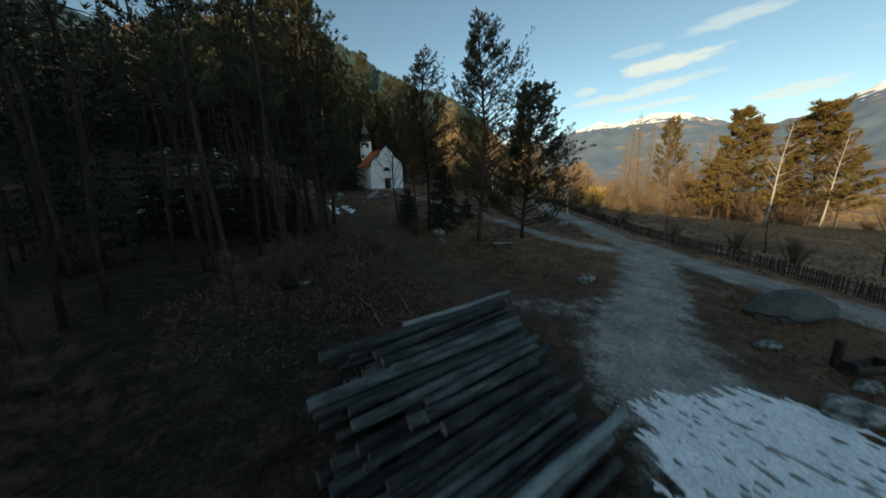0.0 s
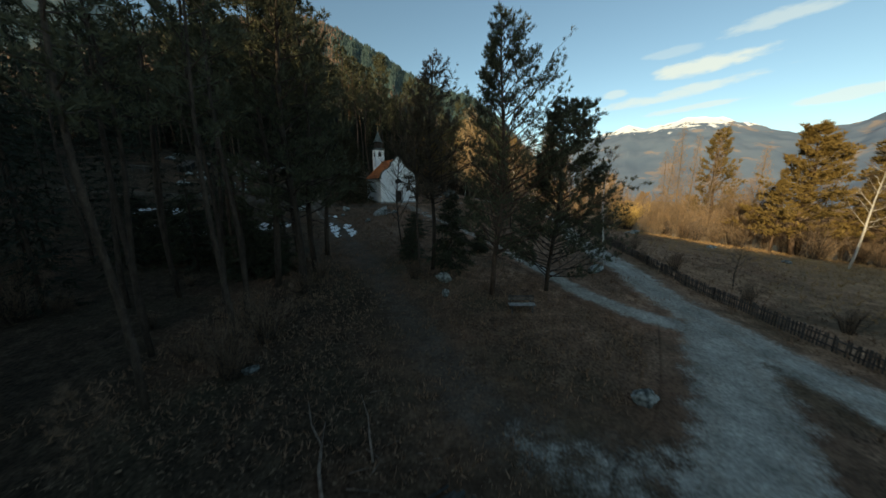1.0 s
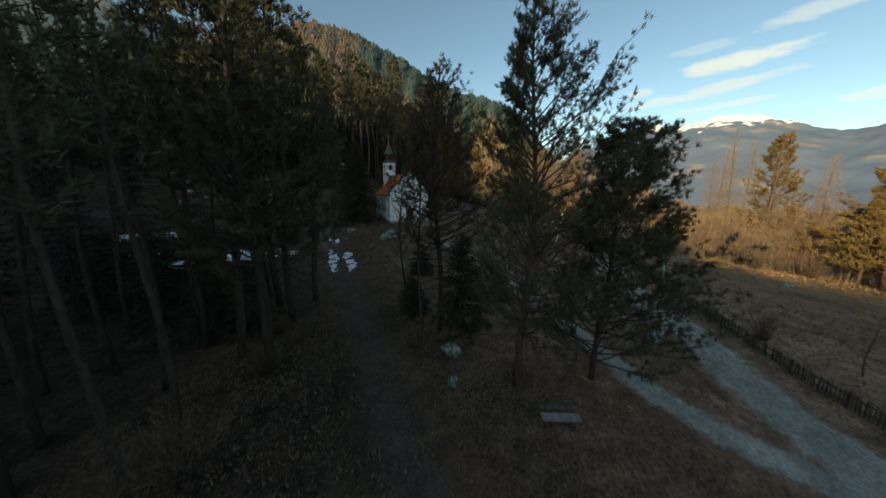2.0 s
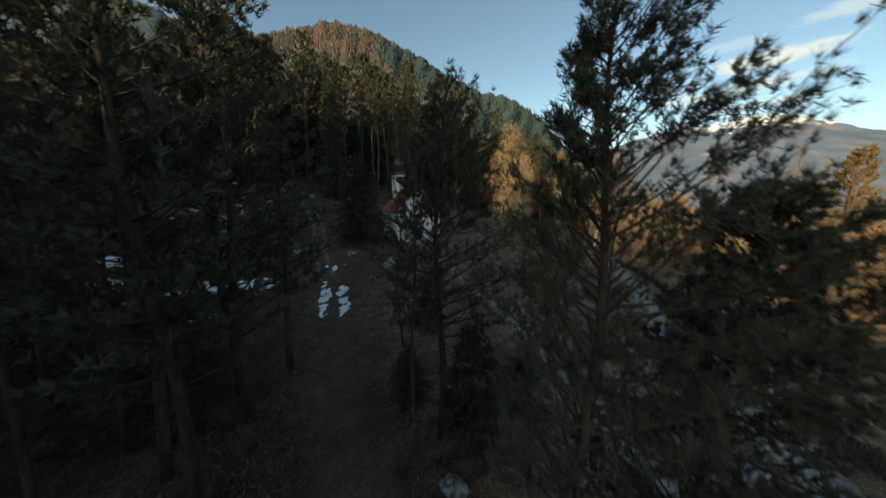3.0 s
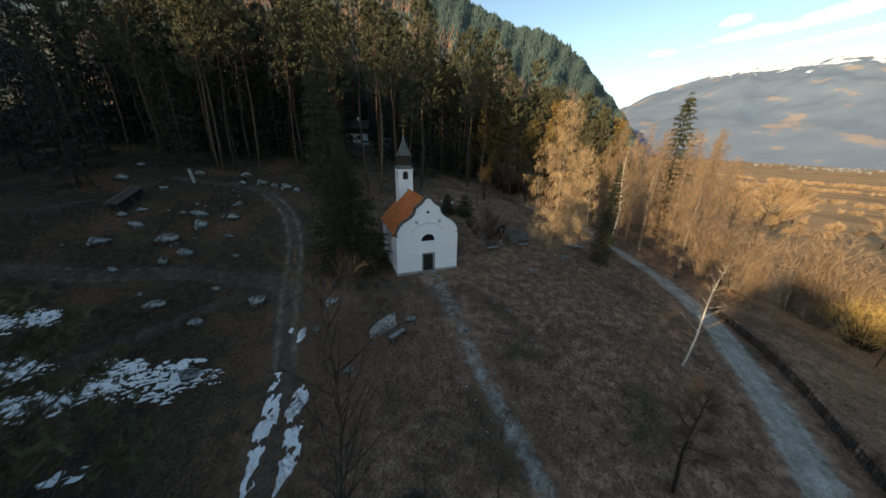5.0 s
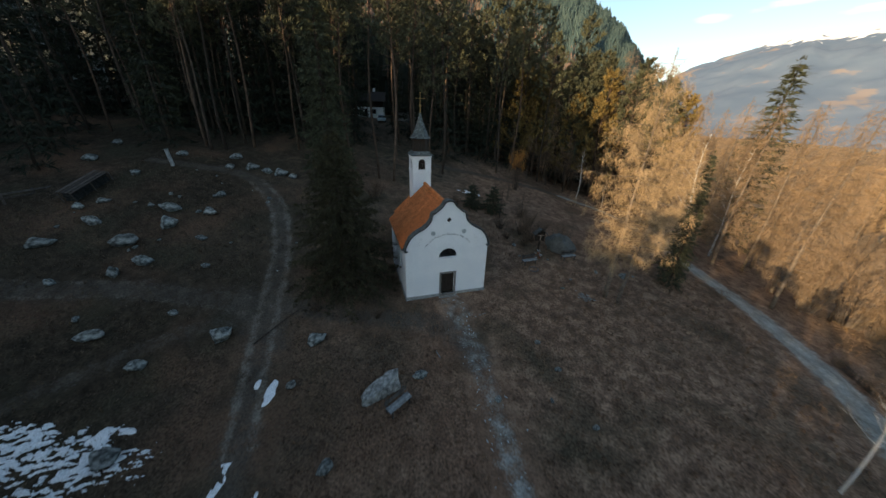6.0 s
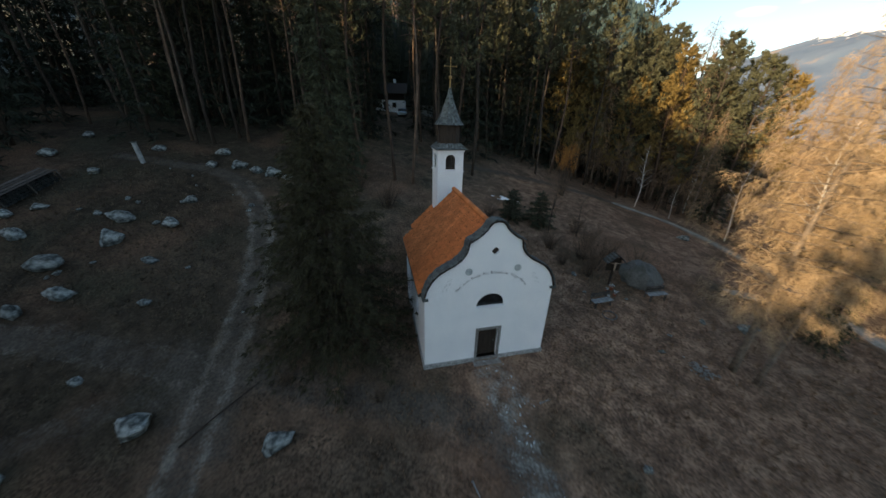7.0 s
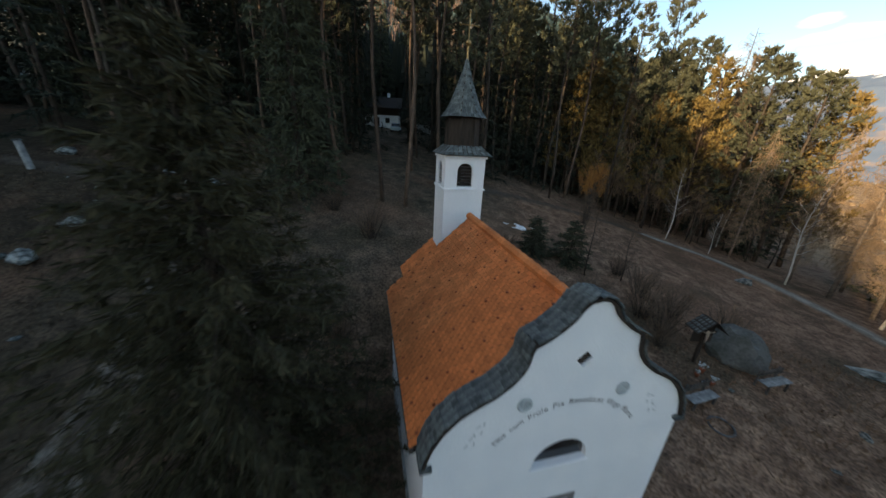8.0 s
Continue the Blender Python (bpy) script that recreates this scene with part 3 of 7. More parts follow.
def way(name, pts, widths, label, lift):
    """A worn way, a hand's width at most above the turf and sinking under it at its edges."""
    line = spline(pts, 0.3)
    w = np.interp(np.linspace(0, 1, len(line)), np.linspace(0, 1, len(widths)), widths) * 1.5
    cols = max(9, int(max(widths) * 1.5 / 0.2))
    t = np.gradient(line, axis=0)
    t /= np.linalg.norm(t, axis=1)[:, None]
    nrm = np.stack([-t[:, 1], t[:, 0]], 1)
    s = np.linspace(-1, 1, cols)
    X = line[:, None, 0] + nrm[:, None, 0] * (w[:, None] / 2 * s[None])
    Y = line[:, None, 1] + nrm[:, None, 1] * (w[:, None] / 2 * s[None])
    Z = land(X, Y) + np.where(np.abs(s)[None] > 0.97, -0.12, lift + 0 * X)
    f = [(i * cols + k, i * cols + k + 1, (i + 1) * cols + k + 1, (i + 1) * cols + k) for i in range(len(line) - 1) for k in range(cols - 1)]
    b = Buf(); b.add(np.stack([X, Y, Z], -1).reshape(-1, 3), f)
    me = b.mesh(name, M_WAYS, smooth=True)
    me.color_attributes.new("wear", "FLOAT_COLOR", "POINT").data.foreach_set("color", wear(X.reshape(-1), Y.reshape(-1)).reshape(-1))
    return tagged(part(name, me), label, "road" if "road" in name else "path", kind="structure")


way("gravel_road", LANE, (2.2, 2.2, 2.7, 2.6, 2.5, 2.6, 2.6, 2.2), "pale grey gravel lane curving past the meadow", 0.055)
way("gravel_road_arm", ARM, (3.0, 3.4, 3.4, 4.6, 5.2, 4.8, 4.4, 4.4), "wide worn gravel junction beside the log pile", 0.047)
way("gravel_apron", APRON, (3.4, 3.8, 3.2, 2.4), "darker trodden gravel between lane and log pile", 0.04)
way("foot_path", FOOTPATH, (2.0, 1.8, 1.7, 1.7, 2.0, 2.3), "thin pale gravel footpath to the chapel door", 0.033)
way("dirt_track", TRACK, (3.8, 3.2, 2.9, 2.9, 2.9, 2.9), "brown dirt track with wheel ruts climbing past the chapel", 0.026)
way("side_track", SIDE, (3.2, 2.8, 2.4), "faint earthen track through the rock-strewn meadow", 0.02)
way("meadow_track", FORK, (2.2, 2.0, 1.8), "narrow earthen wheel track turning into the meadow", 0.015)
way("link_path", LINK, (2.8, 2.4, 3.2), "trodden earth path in front of the chapel", 0.014)
way("forest_track", BACKWAY, (2.4, 2.4, 2.2), "brown earthen track curving behind the chapel", 0.11)


def snow_patch(cx, cy, rx, ry, turn, holes, step=0.14, label="patch of old crusted snow on the ground", ragged=1.0, comb=None, thaw=1.17):
    """Thawing snow: a thin crust that sinks under the grass at its ragged edge and in many holes. comb: the way the grass lies that shows through, which draws edge and holes out into streaks."""
    a = np.arange(-1.25 * rx, 1.25 * rx + step, step)
    c = np.arange(-1.25 * ry, 1.25 * ry + step, step)
    X, Y = np.meshgrid(a, c)
    wx, wy = cx + X * math.cos(turn) - Y * math.sin(turn), cy + X * math.sin(turn) + Y * math.cos(turn)
    if comb is None:
        k = 1 - np.sqrt((X / rx) ** 2 + (Y / ry) ** 2) + ragged * (0.5 * wave(X + cx, Y + cy, 1.7) + 0.38 * wave(X - cy, Y * 1.4, 4.3))
        k = k - holes * np.clip(speckle(X * 2.0 + 31, Y * 4.4 + 7) + 0.6 * speckle(X * 5.1, Y * 8.3 + 3) - 0.82, 0, 1) * 1.5 - 0.3 * (speckle(X * 0.9 + cx, Y * 1.3) - 0.5) * min(holes, 1)
    else:
        U, V = X * math.cos(comb) + Y * math.sin(comb), Y * math.cos(comb) - X * math.sin(comb)
        k = 1 - ((np.abs(X) / rx) ** 3.2 + (np.abs(Y) / ry) ** 3.2) ** (1 / 3.2) + ragged * (0.09 * wave(X + cx, Y + cy, 1.9) + 0.22 * (speckle(U * 1.7 + 3, V * 6.5 + 50) - 0.5) + 0.16 * (speckle(U * 4 + 9, V * 15 + 20) - 0.5))
        k = np.minimum(k, 0.2) - holes * np.clip(speckle(U * 3.1 + 40, V * 9.5 + 60) + 0.5 * speckle(U * 7 + 11, V * 20 + 33) + 0.35 * speckle(X * 1.1 + 5, Y * 1.1 + 8) - thaw, 0, 1) * 2.4
    Z = land(wx, wy) + np.clip(k * (0.35 if comb is None else 0.9), -0.12, 0.075)
    keep = k > (-0.3 if comb is None else -0.12)
    nx = len(a)
    idx = -np.ones(X.size, int)
    q = [(i * nx + j, i * nx + j + 1, (i + 1) * nx + j + 1, (i + 1) * nx + j) for i in range(len(c) - 1) for j in range(nx - 1) if keep[i, j] or keep[i, j + 1] or keep[i + 1, j] or keep[i + 1, j + 1]]
    used = np.zeros(X.size, bool); used[np.array(q).reshape(-1)] = True
    idx[used] = np.arange(used.sum())
    b = Buf(); b.add(np.stack([wx.reshape(-1)[used], wy.reshape(-1)[used], Z.reshape(-1)[used]], 1), [tuple(idx[list(f)]) for f in q])
    return tagged(part("snow_patch", b.mesh("snow_patch", M_SNOW, smooth=True)), label, "snow", "thawing snow patches", "stuff")


snow_patch(8.85, 6.5, 2.9, 3.4, -0.03, 0.8, 0.032, "wide patch of pitted old snow beside the gravel", 1.0, -1.12)
snow_patch(-14.1, 41.9, 3.0, 0.5, 2.14, 0.9, 0.08, "long streak of snow lying in the dirt track")
snow_patch(-12.3, 42.0, 2.9, 0.48, 2.14, 0.9, 0.08, "long streak of snow lying in the dirt track")
snow_patch(-17.2, 48.5, 0.9, 0.28, 2.0, 0.3, 0.08)
snow_patch(-18.2, 48.5, 0.4, 0.2, 2.0, 0.3, 0.08)
snow_patch(-24.0, 41.9, 4.0, 1.35, 0.25, 1.6, 0.06, ragged=2.2, comb=0.35, thaw=0.92)
snow_patch(-33.5, 38.8, 3.0, 0.9, 0.5, 1.6, 0.06, ragged=2.2, comb=0.35, thaw=0.92)
snow_patch(-28.5, 38.4, 2.6, 1.0, 0.6, 1.6, 0.06, ragged=2.2, comb=0.35, thaw=0.92)
snow_patch(-21.8, 36.6, 1.4, 0.4, 0.7, 1.6)
snow_patch(-37.0, 41.5, 2.4, 0.9, 0.6, 1.6, 0.06, ragged=2.2, comb=0.35, thaw=0.92)
snow_patch(-22.9, 43.5, 1.3, 0.6, 0.5, 1.4, 0.08)
snow_patch(-15.8, 81.2, 1.5, 0.6, 0.4, 1.4, 0.1)


# ---- hills and mountains ----
def crest(table, az):
    a, e = np.array(table).T
    return np.interp(az, a, e)


WEST = [(-100, 8), (-75, 9), (-62, 12), (-54, 16), (-47, 19.0), (-40, 21.6), (-33, 24), (-28, 24.2), (-22, 22.6), (-16, 20.0), (-11, 17.3), (-6, 15.6), (-1.5, 14.6), (1, 13.2), (4, 10.6), (7, 7.5), (9.5, 4.5), (12, 1.2), (14.5, -2)]
az = np.linspace(-100, 14.5, 194)
rr = np.concatenate([np.linspace(0, 1, 70), [1.1, 1.3]])


def west_hill(a, k):
    """A wooded mountainside, from its foot to the crest, by compass angle and share of the way up."""
    R = 1650 + 60 * np.sin(a * 0.11)
    r0 = 270 + 25 * np.sin(a * 0.2) + 60 * np.clip((a + 12) / 20, 0, 1)
    r = r0 + (R - r0) * k
    top = np.tan(np.radians(crest(WEST, a))) * R + 14
    x, y = r * np.sin(np.radians(a)), 30 + r * np.cos(np.radians(a))
    foot = 14 - 12 * np.clip((a + 20) / 30, 0, 1)
    up = np.where(k < 1, 0.32 * k + 0.68 * k ** 1.6, 1 - (k - 1) * 0.8)
    z = foot + (top - foot) * up + 14 * np.sin(a * 0.9 + k * 5) * k * (1.15 - np.minimum(k, 1.1)) * 2 + 5 * np.sin(a * 2.7 - k * 9) * np.minimum(k * 3, 1) * (k < 0.999)
    return x, y, z


A, K = np.meshgrid(az, rr)
hx, hy, hz = west_hill(A, K)
b = Buf()
nx = len(az)
b.v.append(np.stack([hx, hy, hz], -1).reshape(-1, 3)); b.n = b.v[0].shape[0]
b.f = [(i * nx + j, (i + 1) * nx + j, (i + 1) * nx + j + 1, i * nx + j + 1) for i in range(len(rr) - 1) for j in range(nx - 1)]
tagged(part("wooded_mountain", b.mesh("wooded_mountain", M_HILL, smooth=True)), "steep mountainside covered with mixed conifers", "mountain", kind="structure")

rng = np.random.default_rng(11)


def cones(name, x, y, z, h, material, label, slim=0.2):
    """Many far conifers in one mesh: two stacked ragged cones each."""
    n = len(x)
    V = np.zeros((n, 11, 3))
    for o, lo, w in ((0, 0.06, 1.0), (5, 0.42, 0.72)):
        q = rng.uniform(0, 6.28, n)[:, None] + np.arange(5) * 1.2566
        r = (h * slim * w)[:, None] * rng.uniform(0.65, 1.3, (n, 5))
        V[:, o:o + 5] = np.stack([x[:, None] + r * np.cos(q), y[:, None] + r * np.sin(q), (z + h * lo)[:, None] + 0 * r], -1)
    V[:, 10] = np.stack([x, y, z + h], 1)
    F = np.array([(o + k, o + (k + 1) % 5, 10) for o in (0, 5) for k in range(5)])
    b = Buf()
    b.v.append(V.reshape(-1, 3)); b.n = n * 11
    b.f = (F[None] + 11 * np.arange(n)[:, None, None]).reshape(-1, 3).tolist()
    ob = part(name, b.mesh(name, material))
    return tagged(ob, label, "forest", kind="stuff")


n = 40000
ka = rng.uniform(0, 1, n) ** 0.85
aa = rng.uniform(-64, 13.0, n)
tx, ty, tz = west_hill(aa, ka)
th = rng.uniform(0.75, 1.25, n) * (8 + 9 * ka)
# bare larches in drifts low down, dark spruces alone as shade towards the crest
drift = speckle(aa * 0.35 + 60, ka * 9 + 3) * 0.7 + speckle(aa * 1.3 + 90, ka * 30 + 8) * 0.45 - 0.9 * np.clip((ka - 0.35 + 0.012 * (aa + 8)) / 0.25, 0, 1) * np.clip((aa + 27) / 9, 0, 1)
larch_here = rng.uniform(0, 1, n) < np.clip(drift * 1.25 - 0.05, 0, 0.8)
for mask, material, label in ((~larch_here, M_HILLWOOD, "distant dark spruce wood on the mountainside, tinted with haze teal"), (larch_here, M_HILL_LARCH, "distant drifts of bare reddish larches on the mountainside")):
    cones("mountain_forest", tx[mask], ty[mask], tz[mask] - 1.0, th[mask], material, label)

# a paler, more distant slope beyond the first's shoulder, haze painted into its colour
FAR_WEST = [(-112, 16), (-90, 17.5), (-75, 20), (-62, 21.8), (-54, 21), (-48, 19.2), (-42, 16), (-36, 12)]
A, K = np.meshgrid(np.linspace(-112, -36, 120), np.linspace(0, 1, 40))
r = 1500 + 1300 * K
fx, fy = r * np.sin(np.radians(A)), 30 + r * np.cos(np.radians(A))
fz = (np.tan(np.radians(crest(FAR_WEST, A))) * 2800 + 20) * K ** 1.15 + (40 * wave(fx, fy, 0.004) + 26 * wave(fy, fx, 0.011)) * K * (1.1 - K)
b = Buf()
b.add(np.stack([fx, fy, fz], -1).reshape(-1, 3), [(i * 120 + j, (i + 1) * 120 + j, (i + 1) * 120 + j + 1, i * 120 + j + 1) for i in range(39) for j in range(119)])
tagged(part("backdrop_far_slope", b.mesh("backdrop_far_slope", M_FAR_SLOPE, smooth=True)), "distant wooded slope with haze blue-green in its colour", "mountain", kind="structure")

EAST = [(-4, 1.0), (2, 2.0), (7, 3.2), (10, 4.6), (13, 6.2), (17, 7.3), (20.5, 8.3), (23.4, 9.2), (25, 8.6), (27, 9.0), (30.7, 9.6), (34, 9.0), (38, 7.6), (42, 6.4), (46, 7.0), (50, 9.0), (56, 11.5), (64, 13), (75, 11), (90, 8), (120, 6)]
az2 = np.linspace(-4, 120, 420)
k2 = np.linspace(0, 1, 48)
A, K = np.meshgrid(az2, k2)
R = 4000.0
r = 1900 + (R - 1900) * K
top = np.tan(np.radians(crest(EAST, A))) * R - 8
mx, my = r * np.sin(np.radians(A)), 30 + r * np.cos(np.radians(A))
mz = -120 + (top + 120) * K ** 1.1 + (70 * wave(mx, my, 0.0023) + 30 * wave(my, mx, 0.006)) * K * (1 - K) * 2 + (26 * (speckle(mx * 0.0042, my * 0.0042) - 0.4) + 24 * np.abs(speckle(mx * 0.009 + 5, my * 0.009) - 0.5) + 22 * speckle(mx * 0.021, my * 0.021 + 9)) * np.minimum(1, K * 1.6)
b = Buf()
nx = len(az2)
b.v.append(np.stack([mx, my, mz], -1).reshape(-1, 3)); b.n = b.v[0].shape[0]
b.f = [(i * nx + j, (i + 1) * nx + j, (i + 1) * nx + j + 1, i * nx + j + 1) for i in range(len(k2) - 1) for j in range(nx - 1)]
tagged(part("backdrop_mountain_range", b.mesh("backdrop_mountain_range", M_FAR, smooth=True)), "mountain range with haze blue-grey in its colour and snow on its crest", "mountain", kind="structure")

# an unseen wooded ridge added to the south-west, behind the flight, that keeps the clearing in shade
u_dir, s_dir = Vector((-math.cos(SUN_AZ), math.sin(SUN_AZ), 0)), Vector((-math.sin(SUN_AZ), -math.cos(SUN_AZ), 0))
b = Buf()
us = np.linspace(-420, 420, 700)
# crest heights, fitted to where sun and shade should fall
H = np.interp(us, [-420, -140, -80, -66, -60, -56, -50, -46, -42, -38, -35.5, -33, -30, -25, -21.5, -19, -17, -14, -10, -6, -3, 8, 13, 35, 62, 100, 420], [150, 78, 39, 38.5, 43, 45, 41.5, 39.5, 39, 37, 31, 26, 24.5, 24, 18.5, 17.5, 22.5, 26, 25.5, 22.5, 19.5, 17.5, 18.5, 19, 17, -24, -36])
RIDGE_S = -150.0
drop = math.tan(SUN_EL)
rough_top = 1.0 * wave(us, us * 0.3, 0.8) + 1.0 * wave(us * 1.7, us, 1.9)
prof = [(RIDGE_S + 55, -6), (RIDGE_S + 6, 0.72), (RIDGE_S, 1.0), (RIDGE_S - 6, 0.75), (RIDGE_S - 80, -6)]
V = []
for s, k in prof:
    for u, h, q in zip(us, H, rough_top):
        topz = h - RIDGE_S * drop + q
        p = u_dir * u + s_dir * s
        V.append((p.x, p.y, topz * k if k > 0 else k))
nx = len(us)
b.add(V, [(i * nx + j, i * nx + j + 1, (i + 1) * nx + j + 1, (i + 1) * nx + j) for i in range(len(prof) - 1) for j in range(nx - 1)])
tagged(part("ridge_wood", b.mesh("ridge_wood", M_HILL)), "unseen wooded ridge added behind the clearing for its shade", "hill", kind="structure")


# unseen spruce cones added on the ridge's low saddle to break the sunlight up
ur = np.arange(-23.0, -16.0, 0.9) + rng.uniform(-0.25, 0.25, 8)
hr = np.interp(ur, us, H) - RIDGE_S * drop
rx_, ry_ = u_dir.x * ur + s_dir.x * (RIDGE_S + rng.uniform(-2, 2, 8)), u_dir.y * ur + s_dir.y * (RIDGE_S + rng.uniform(-2, 2, 8))
cones("ridge_spruces", rx_, ry_, hr - 2.5, rng.uniform(6.0, 9.0, 8), M_HILLWOOD, "unseen row of spruce cones added on the ridge to break up sunlight", 0.07)


# ---- chapel ----
CH = pose(-13.5, 57.956, 4.92, 0, 0, 38.45)       # its front left corner; x along the front, y to the back
chapel = thing("chapel", CH, "small white chapel with orange tiled roof and slim bell tower", "chapel")
W, LEN = 6.4, 7.4
HALF = [(0.0, 7.72), (0.2, 7.68), (0.34, 7.56), (0.46, 7.36), (0.62, 7.2), (0.9, 6.98), (1.2, 6.82), (1.24, 6.68), (1.27, 6.46), (1.36, 6.26), (1.55, 6.02), (1.85, 5.78), (2.2, 5.6), (2.55, 5.38), (2.85, 5.06), (3.05, 4.7), (3.16, 4.36), (3.2, 4.2)]
front = [(0, -0.35), (W, -0.35), (W, 4.2)] + [(3.2 + x, z) for x, z in HALF[-2::-1]] + [(3.2 - x, z) for x, z in HALF[1:]]
DOOR = [(2.72, 0.26), (3.78, 0.26), (3.78, 2.02), (2.72, 2.02)]
LUN = [(2.5, 3.4), (3.92, 3.4)] + [(3.21 + 0.71 * math.cos(q), 3.46 + 0.68 * math.sin(q)) for q in np.linspace(0.05, math.pi - 0.05, 13)]
DIA = [(3.21, 6.16), (3.41, 6.36), (3.21, 6.56), (3.01, 6.36)]
part("front_wall", extrude2d(front, [DOOR, LUN, DIA], 0.45, lambda x, z, y: (x, y, z)), M_PLASTER, chapel, "white gabled front with a curved outline")


def side_wall(name, x0, y0, y1, z1, windows, thick=0.4):
    out = [(y0, -0.35), (y1, -0.35), (y1, z1), (y0, z1)]
    return part(name, extrude2d(out, windows, thick, lambda a, z, d: (x0 + d, a, z)), M_PLASTER, chapel)


def arch(c, w, z0, z1):
    return [(c - w / 2, z0), (c + w / 2, z0)] + [(c + w / 2 * math.cos(q), z1 - w / 2 + w / 2 * math.sin(q)) for q in np.linspace(0, math.pi, 9)]


SIDE_WINDOWS = [arch(2.3, 0.75, 1.9, 3.5), arch(5.2, 0.75, 1.9, 3.5)]
side_wall("side_wall", 0.0, 0.452, LEN - 0.4, 4.1, SIDE_WINDOWS)
side_wall("side_wall", W - 0.4, 0.452, LEN - 0.4, 4.1, SIDE_WINDOWS)
back = [(0, -0.35), (W, -0.35), (W, 4.0), (3.2, 7.0), (0, 4.0)]
part("back_wall", extrude2d(back, [], 0.4, lambda x, z, y: (x, LEN - 0.398 + y, z)), M_PLASTER, chapel)
for x0 in (0.25, W - 0.27):
    for c in (2.3, 5.2):
        win = part("window", bevel_box(x0, x0 + 0.02, c - 0.4, c + 0.4, 1.88, 3.52, 0.004), M_GLASS, chapel, "narrow arched window with dark glass")
        b = Buf()
        for k in (2.3, 2.75, 3.15):
            box(b, x0 - 0.02, x0 + 0.04, c - 0.39, c + 0.39, k - 0.015, k + 0.015)
        box(b, x0 - 0.021, x0 + 0.041, c - 0.015, c + 0.015, 1.9, 3.5)
        part("glazing_bar", b, M_IRON, win)

# chancel with a three-sided end
b = Buf()
ap = [(0.95, LEN), (0.95, 10.4), (2.0, 12.2), (4.4, 12.2), (5.45, 10.4), (5.45, LEN)]
for (x0, y0), (x1, y1) in zip(ap, ap[1:]):
    d = Vector((y1 - y0, x0 - x1, 0)).normalized() * -0.35
    v = [(x0, y0, -0.35), (x1, y1, -0.35), (x1, y1, 4.0), (x0, y0, 4.0)]
    v += [(p[0] - d.x, p[1] - d.y, p[2]) for p in v]
    b.add(v, [(0, 1, 2, 3), (7, 6, 5, 4), (3, 2, 6, 7), (0, 4, 5, 1), (1, 5, 6, 2), (0, 3, 7, 4)])
part("chancel_wall", b, M_PLASTER, chapel)

# plinth of pebbles, broken at the door
for x0, x1 in ((-0.06, 2.6), (3.9, W + 0.06)):
    part("plinth", bevel_box(x0, x1, -0.07, -0.003, -0.4, 0.3, 0.02), M_PLINTH, chapel, "rough pebble-dashed plinth")
for x0, x1 in ((-0.07, -0.003), (W + 0.003, W + 0.07)):
    part("plinth", bevel_box(x0, x1, -0.003, LEN, -0.4, 0.3, 0.02), M_PLINTH, chapel, "rough pebble-dashed plinth")

# door
door_frame = part("door_frame", extrude2d([(2.58, 0.0), (3.92, 0.0), (3.92, 2.16), (2.58, 2.16)], [DOOR], 0.28, lambda x, z, y: (x, y - 0.035, z)), M_STONE, chapel, "plain grey stone door surround")
door = part("door", bevel_box(2.7, 3.8, 0.2, 0.245, 0.2, 2.04, 0.004), M_WOOD_DARK, chapel, "dark brown wooden plank door, closed")
for i in range(7):
    part("plank", bevel_box(2.73 + i * 0.15, 2.868 + i * 0.15, 0.178, 0.198, 0.27, 2.01, 0.004), M_WOOD_DARK, door)
part("door_handle", bevel_box(3.62, 3.66, 0.12, 0.178, 1.08, 1.2, 0.008), M_IRON, door)
part("door_step", bevel_box(2.5, 4.0, -0.42, -0.072, -0.4, 0.1, 0.03), M_STONE, chapel, "worn stone doorstep")
part("door_step", bevel_box(2.35, 4.1, -0.78, -0.43, -0.45, -0.06, 0.03), M_STONE, chapel, "worn stone doorstep")

part("lunette_window", bevel_box(2.4, 4.0, 0.13, 0.16, 3.402, 4.25, 0.004), M_GLASS, chapel, "dark half-round window over the door")
part("window_sill", bevel_box(2.44, 3.98, -0.05, -0.003, 3.335, 3.397, 0.012), M_PLASTER, chapel)
# dark board set into the diamond opening in place of its inner shade
part("gable_opening", bevel_box(2.95, 3.47, 0.08, 0.1, 6.1, 6.62, 0.004), M_WOOD_DARK, chapel, "dark board as the shade in the gable's diamond opening")
for cx in (2.02, 4.38):
    b = Buf()
    ring = [(cx + r * math.cos(q), y, 5.42 + r * math.sin(q)) for r, y in ((0.17, -0.002), (0.17, -0.03), (0.13, -0.05), (0.11, -0.03)) for q in np.linspace(0, 2 * math.pi, 20, endpoint=False)]
    b.add(ring, [(i * 20 + k, (i + 1) * 20 + k, (i + 1) * 20 + (k + 1) % 20, i * 20 + (k + 1) % 20) for i in range(3) for k in range(20)] + [tuple(60 + k for k in range(20))])
    part("medallion", b, M_MEDALLION, chapel, "grey round plaster medallion")
for sgn in (-1, 1):      # faded painted leaf scrolls
    for k in range(7):
        q = 0.93 + 0.04 * k
        part("scroll", bevel_box(-0.055, 0.055, -0.004, 0.0, -0.02, 0.02, 0.001), M_SCROLL, chapel, m=pose(3.2 + sgn * (2.5 + 0.09 * math.sin(k * 2.2)) * math.sin(q), -0.003, 3.45 + (2.72 + 0.09 * math.sin(k * 2.2)) * math.cos(q), 0, sgn * (math.degrees(q) + (35, -30, 10, 50, -15, 25, -40)[k]), 0))

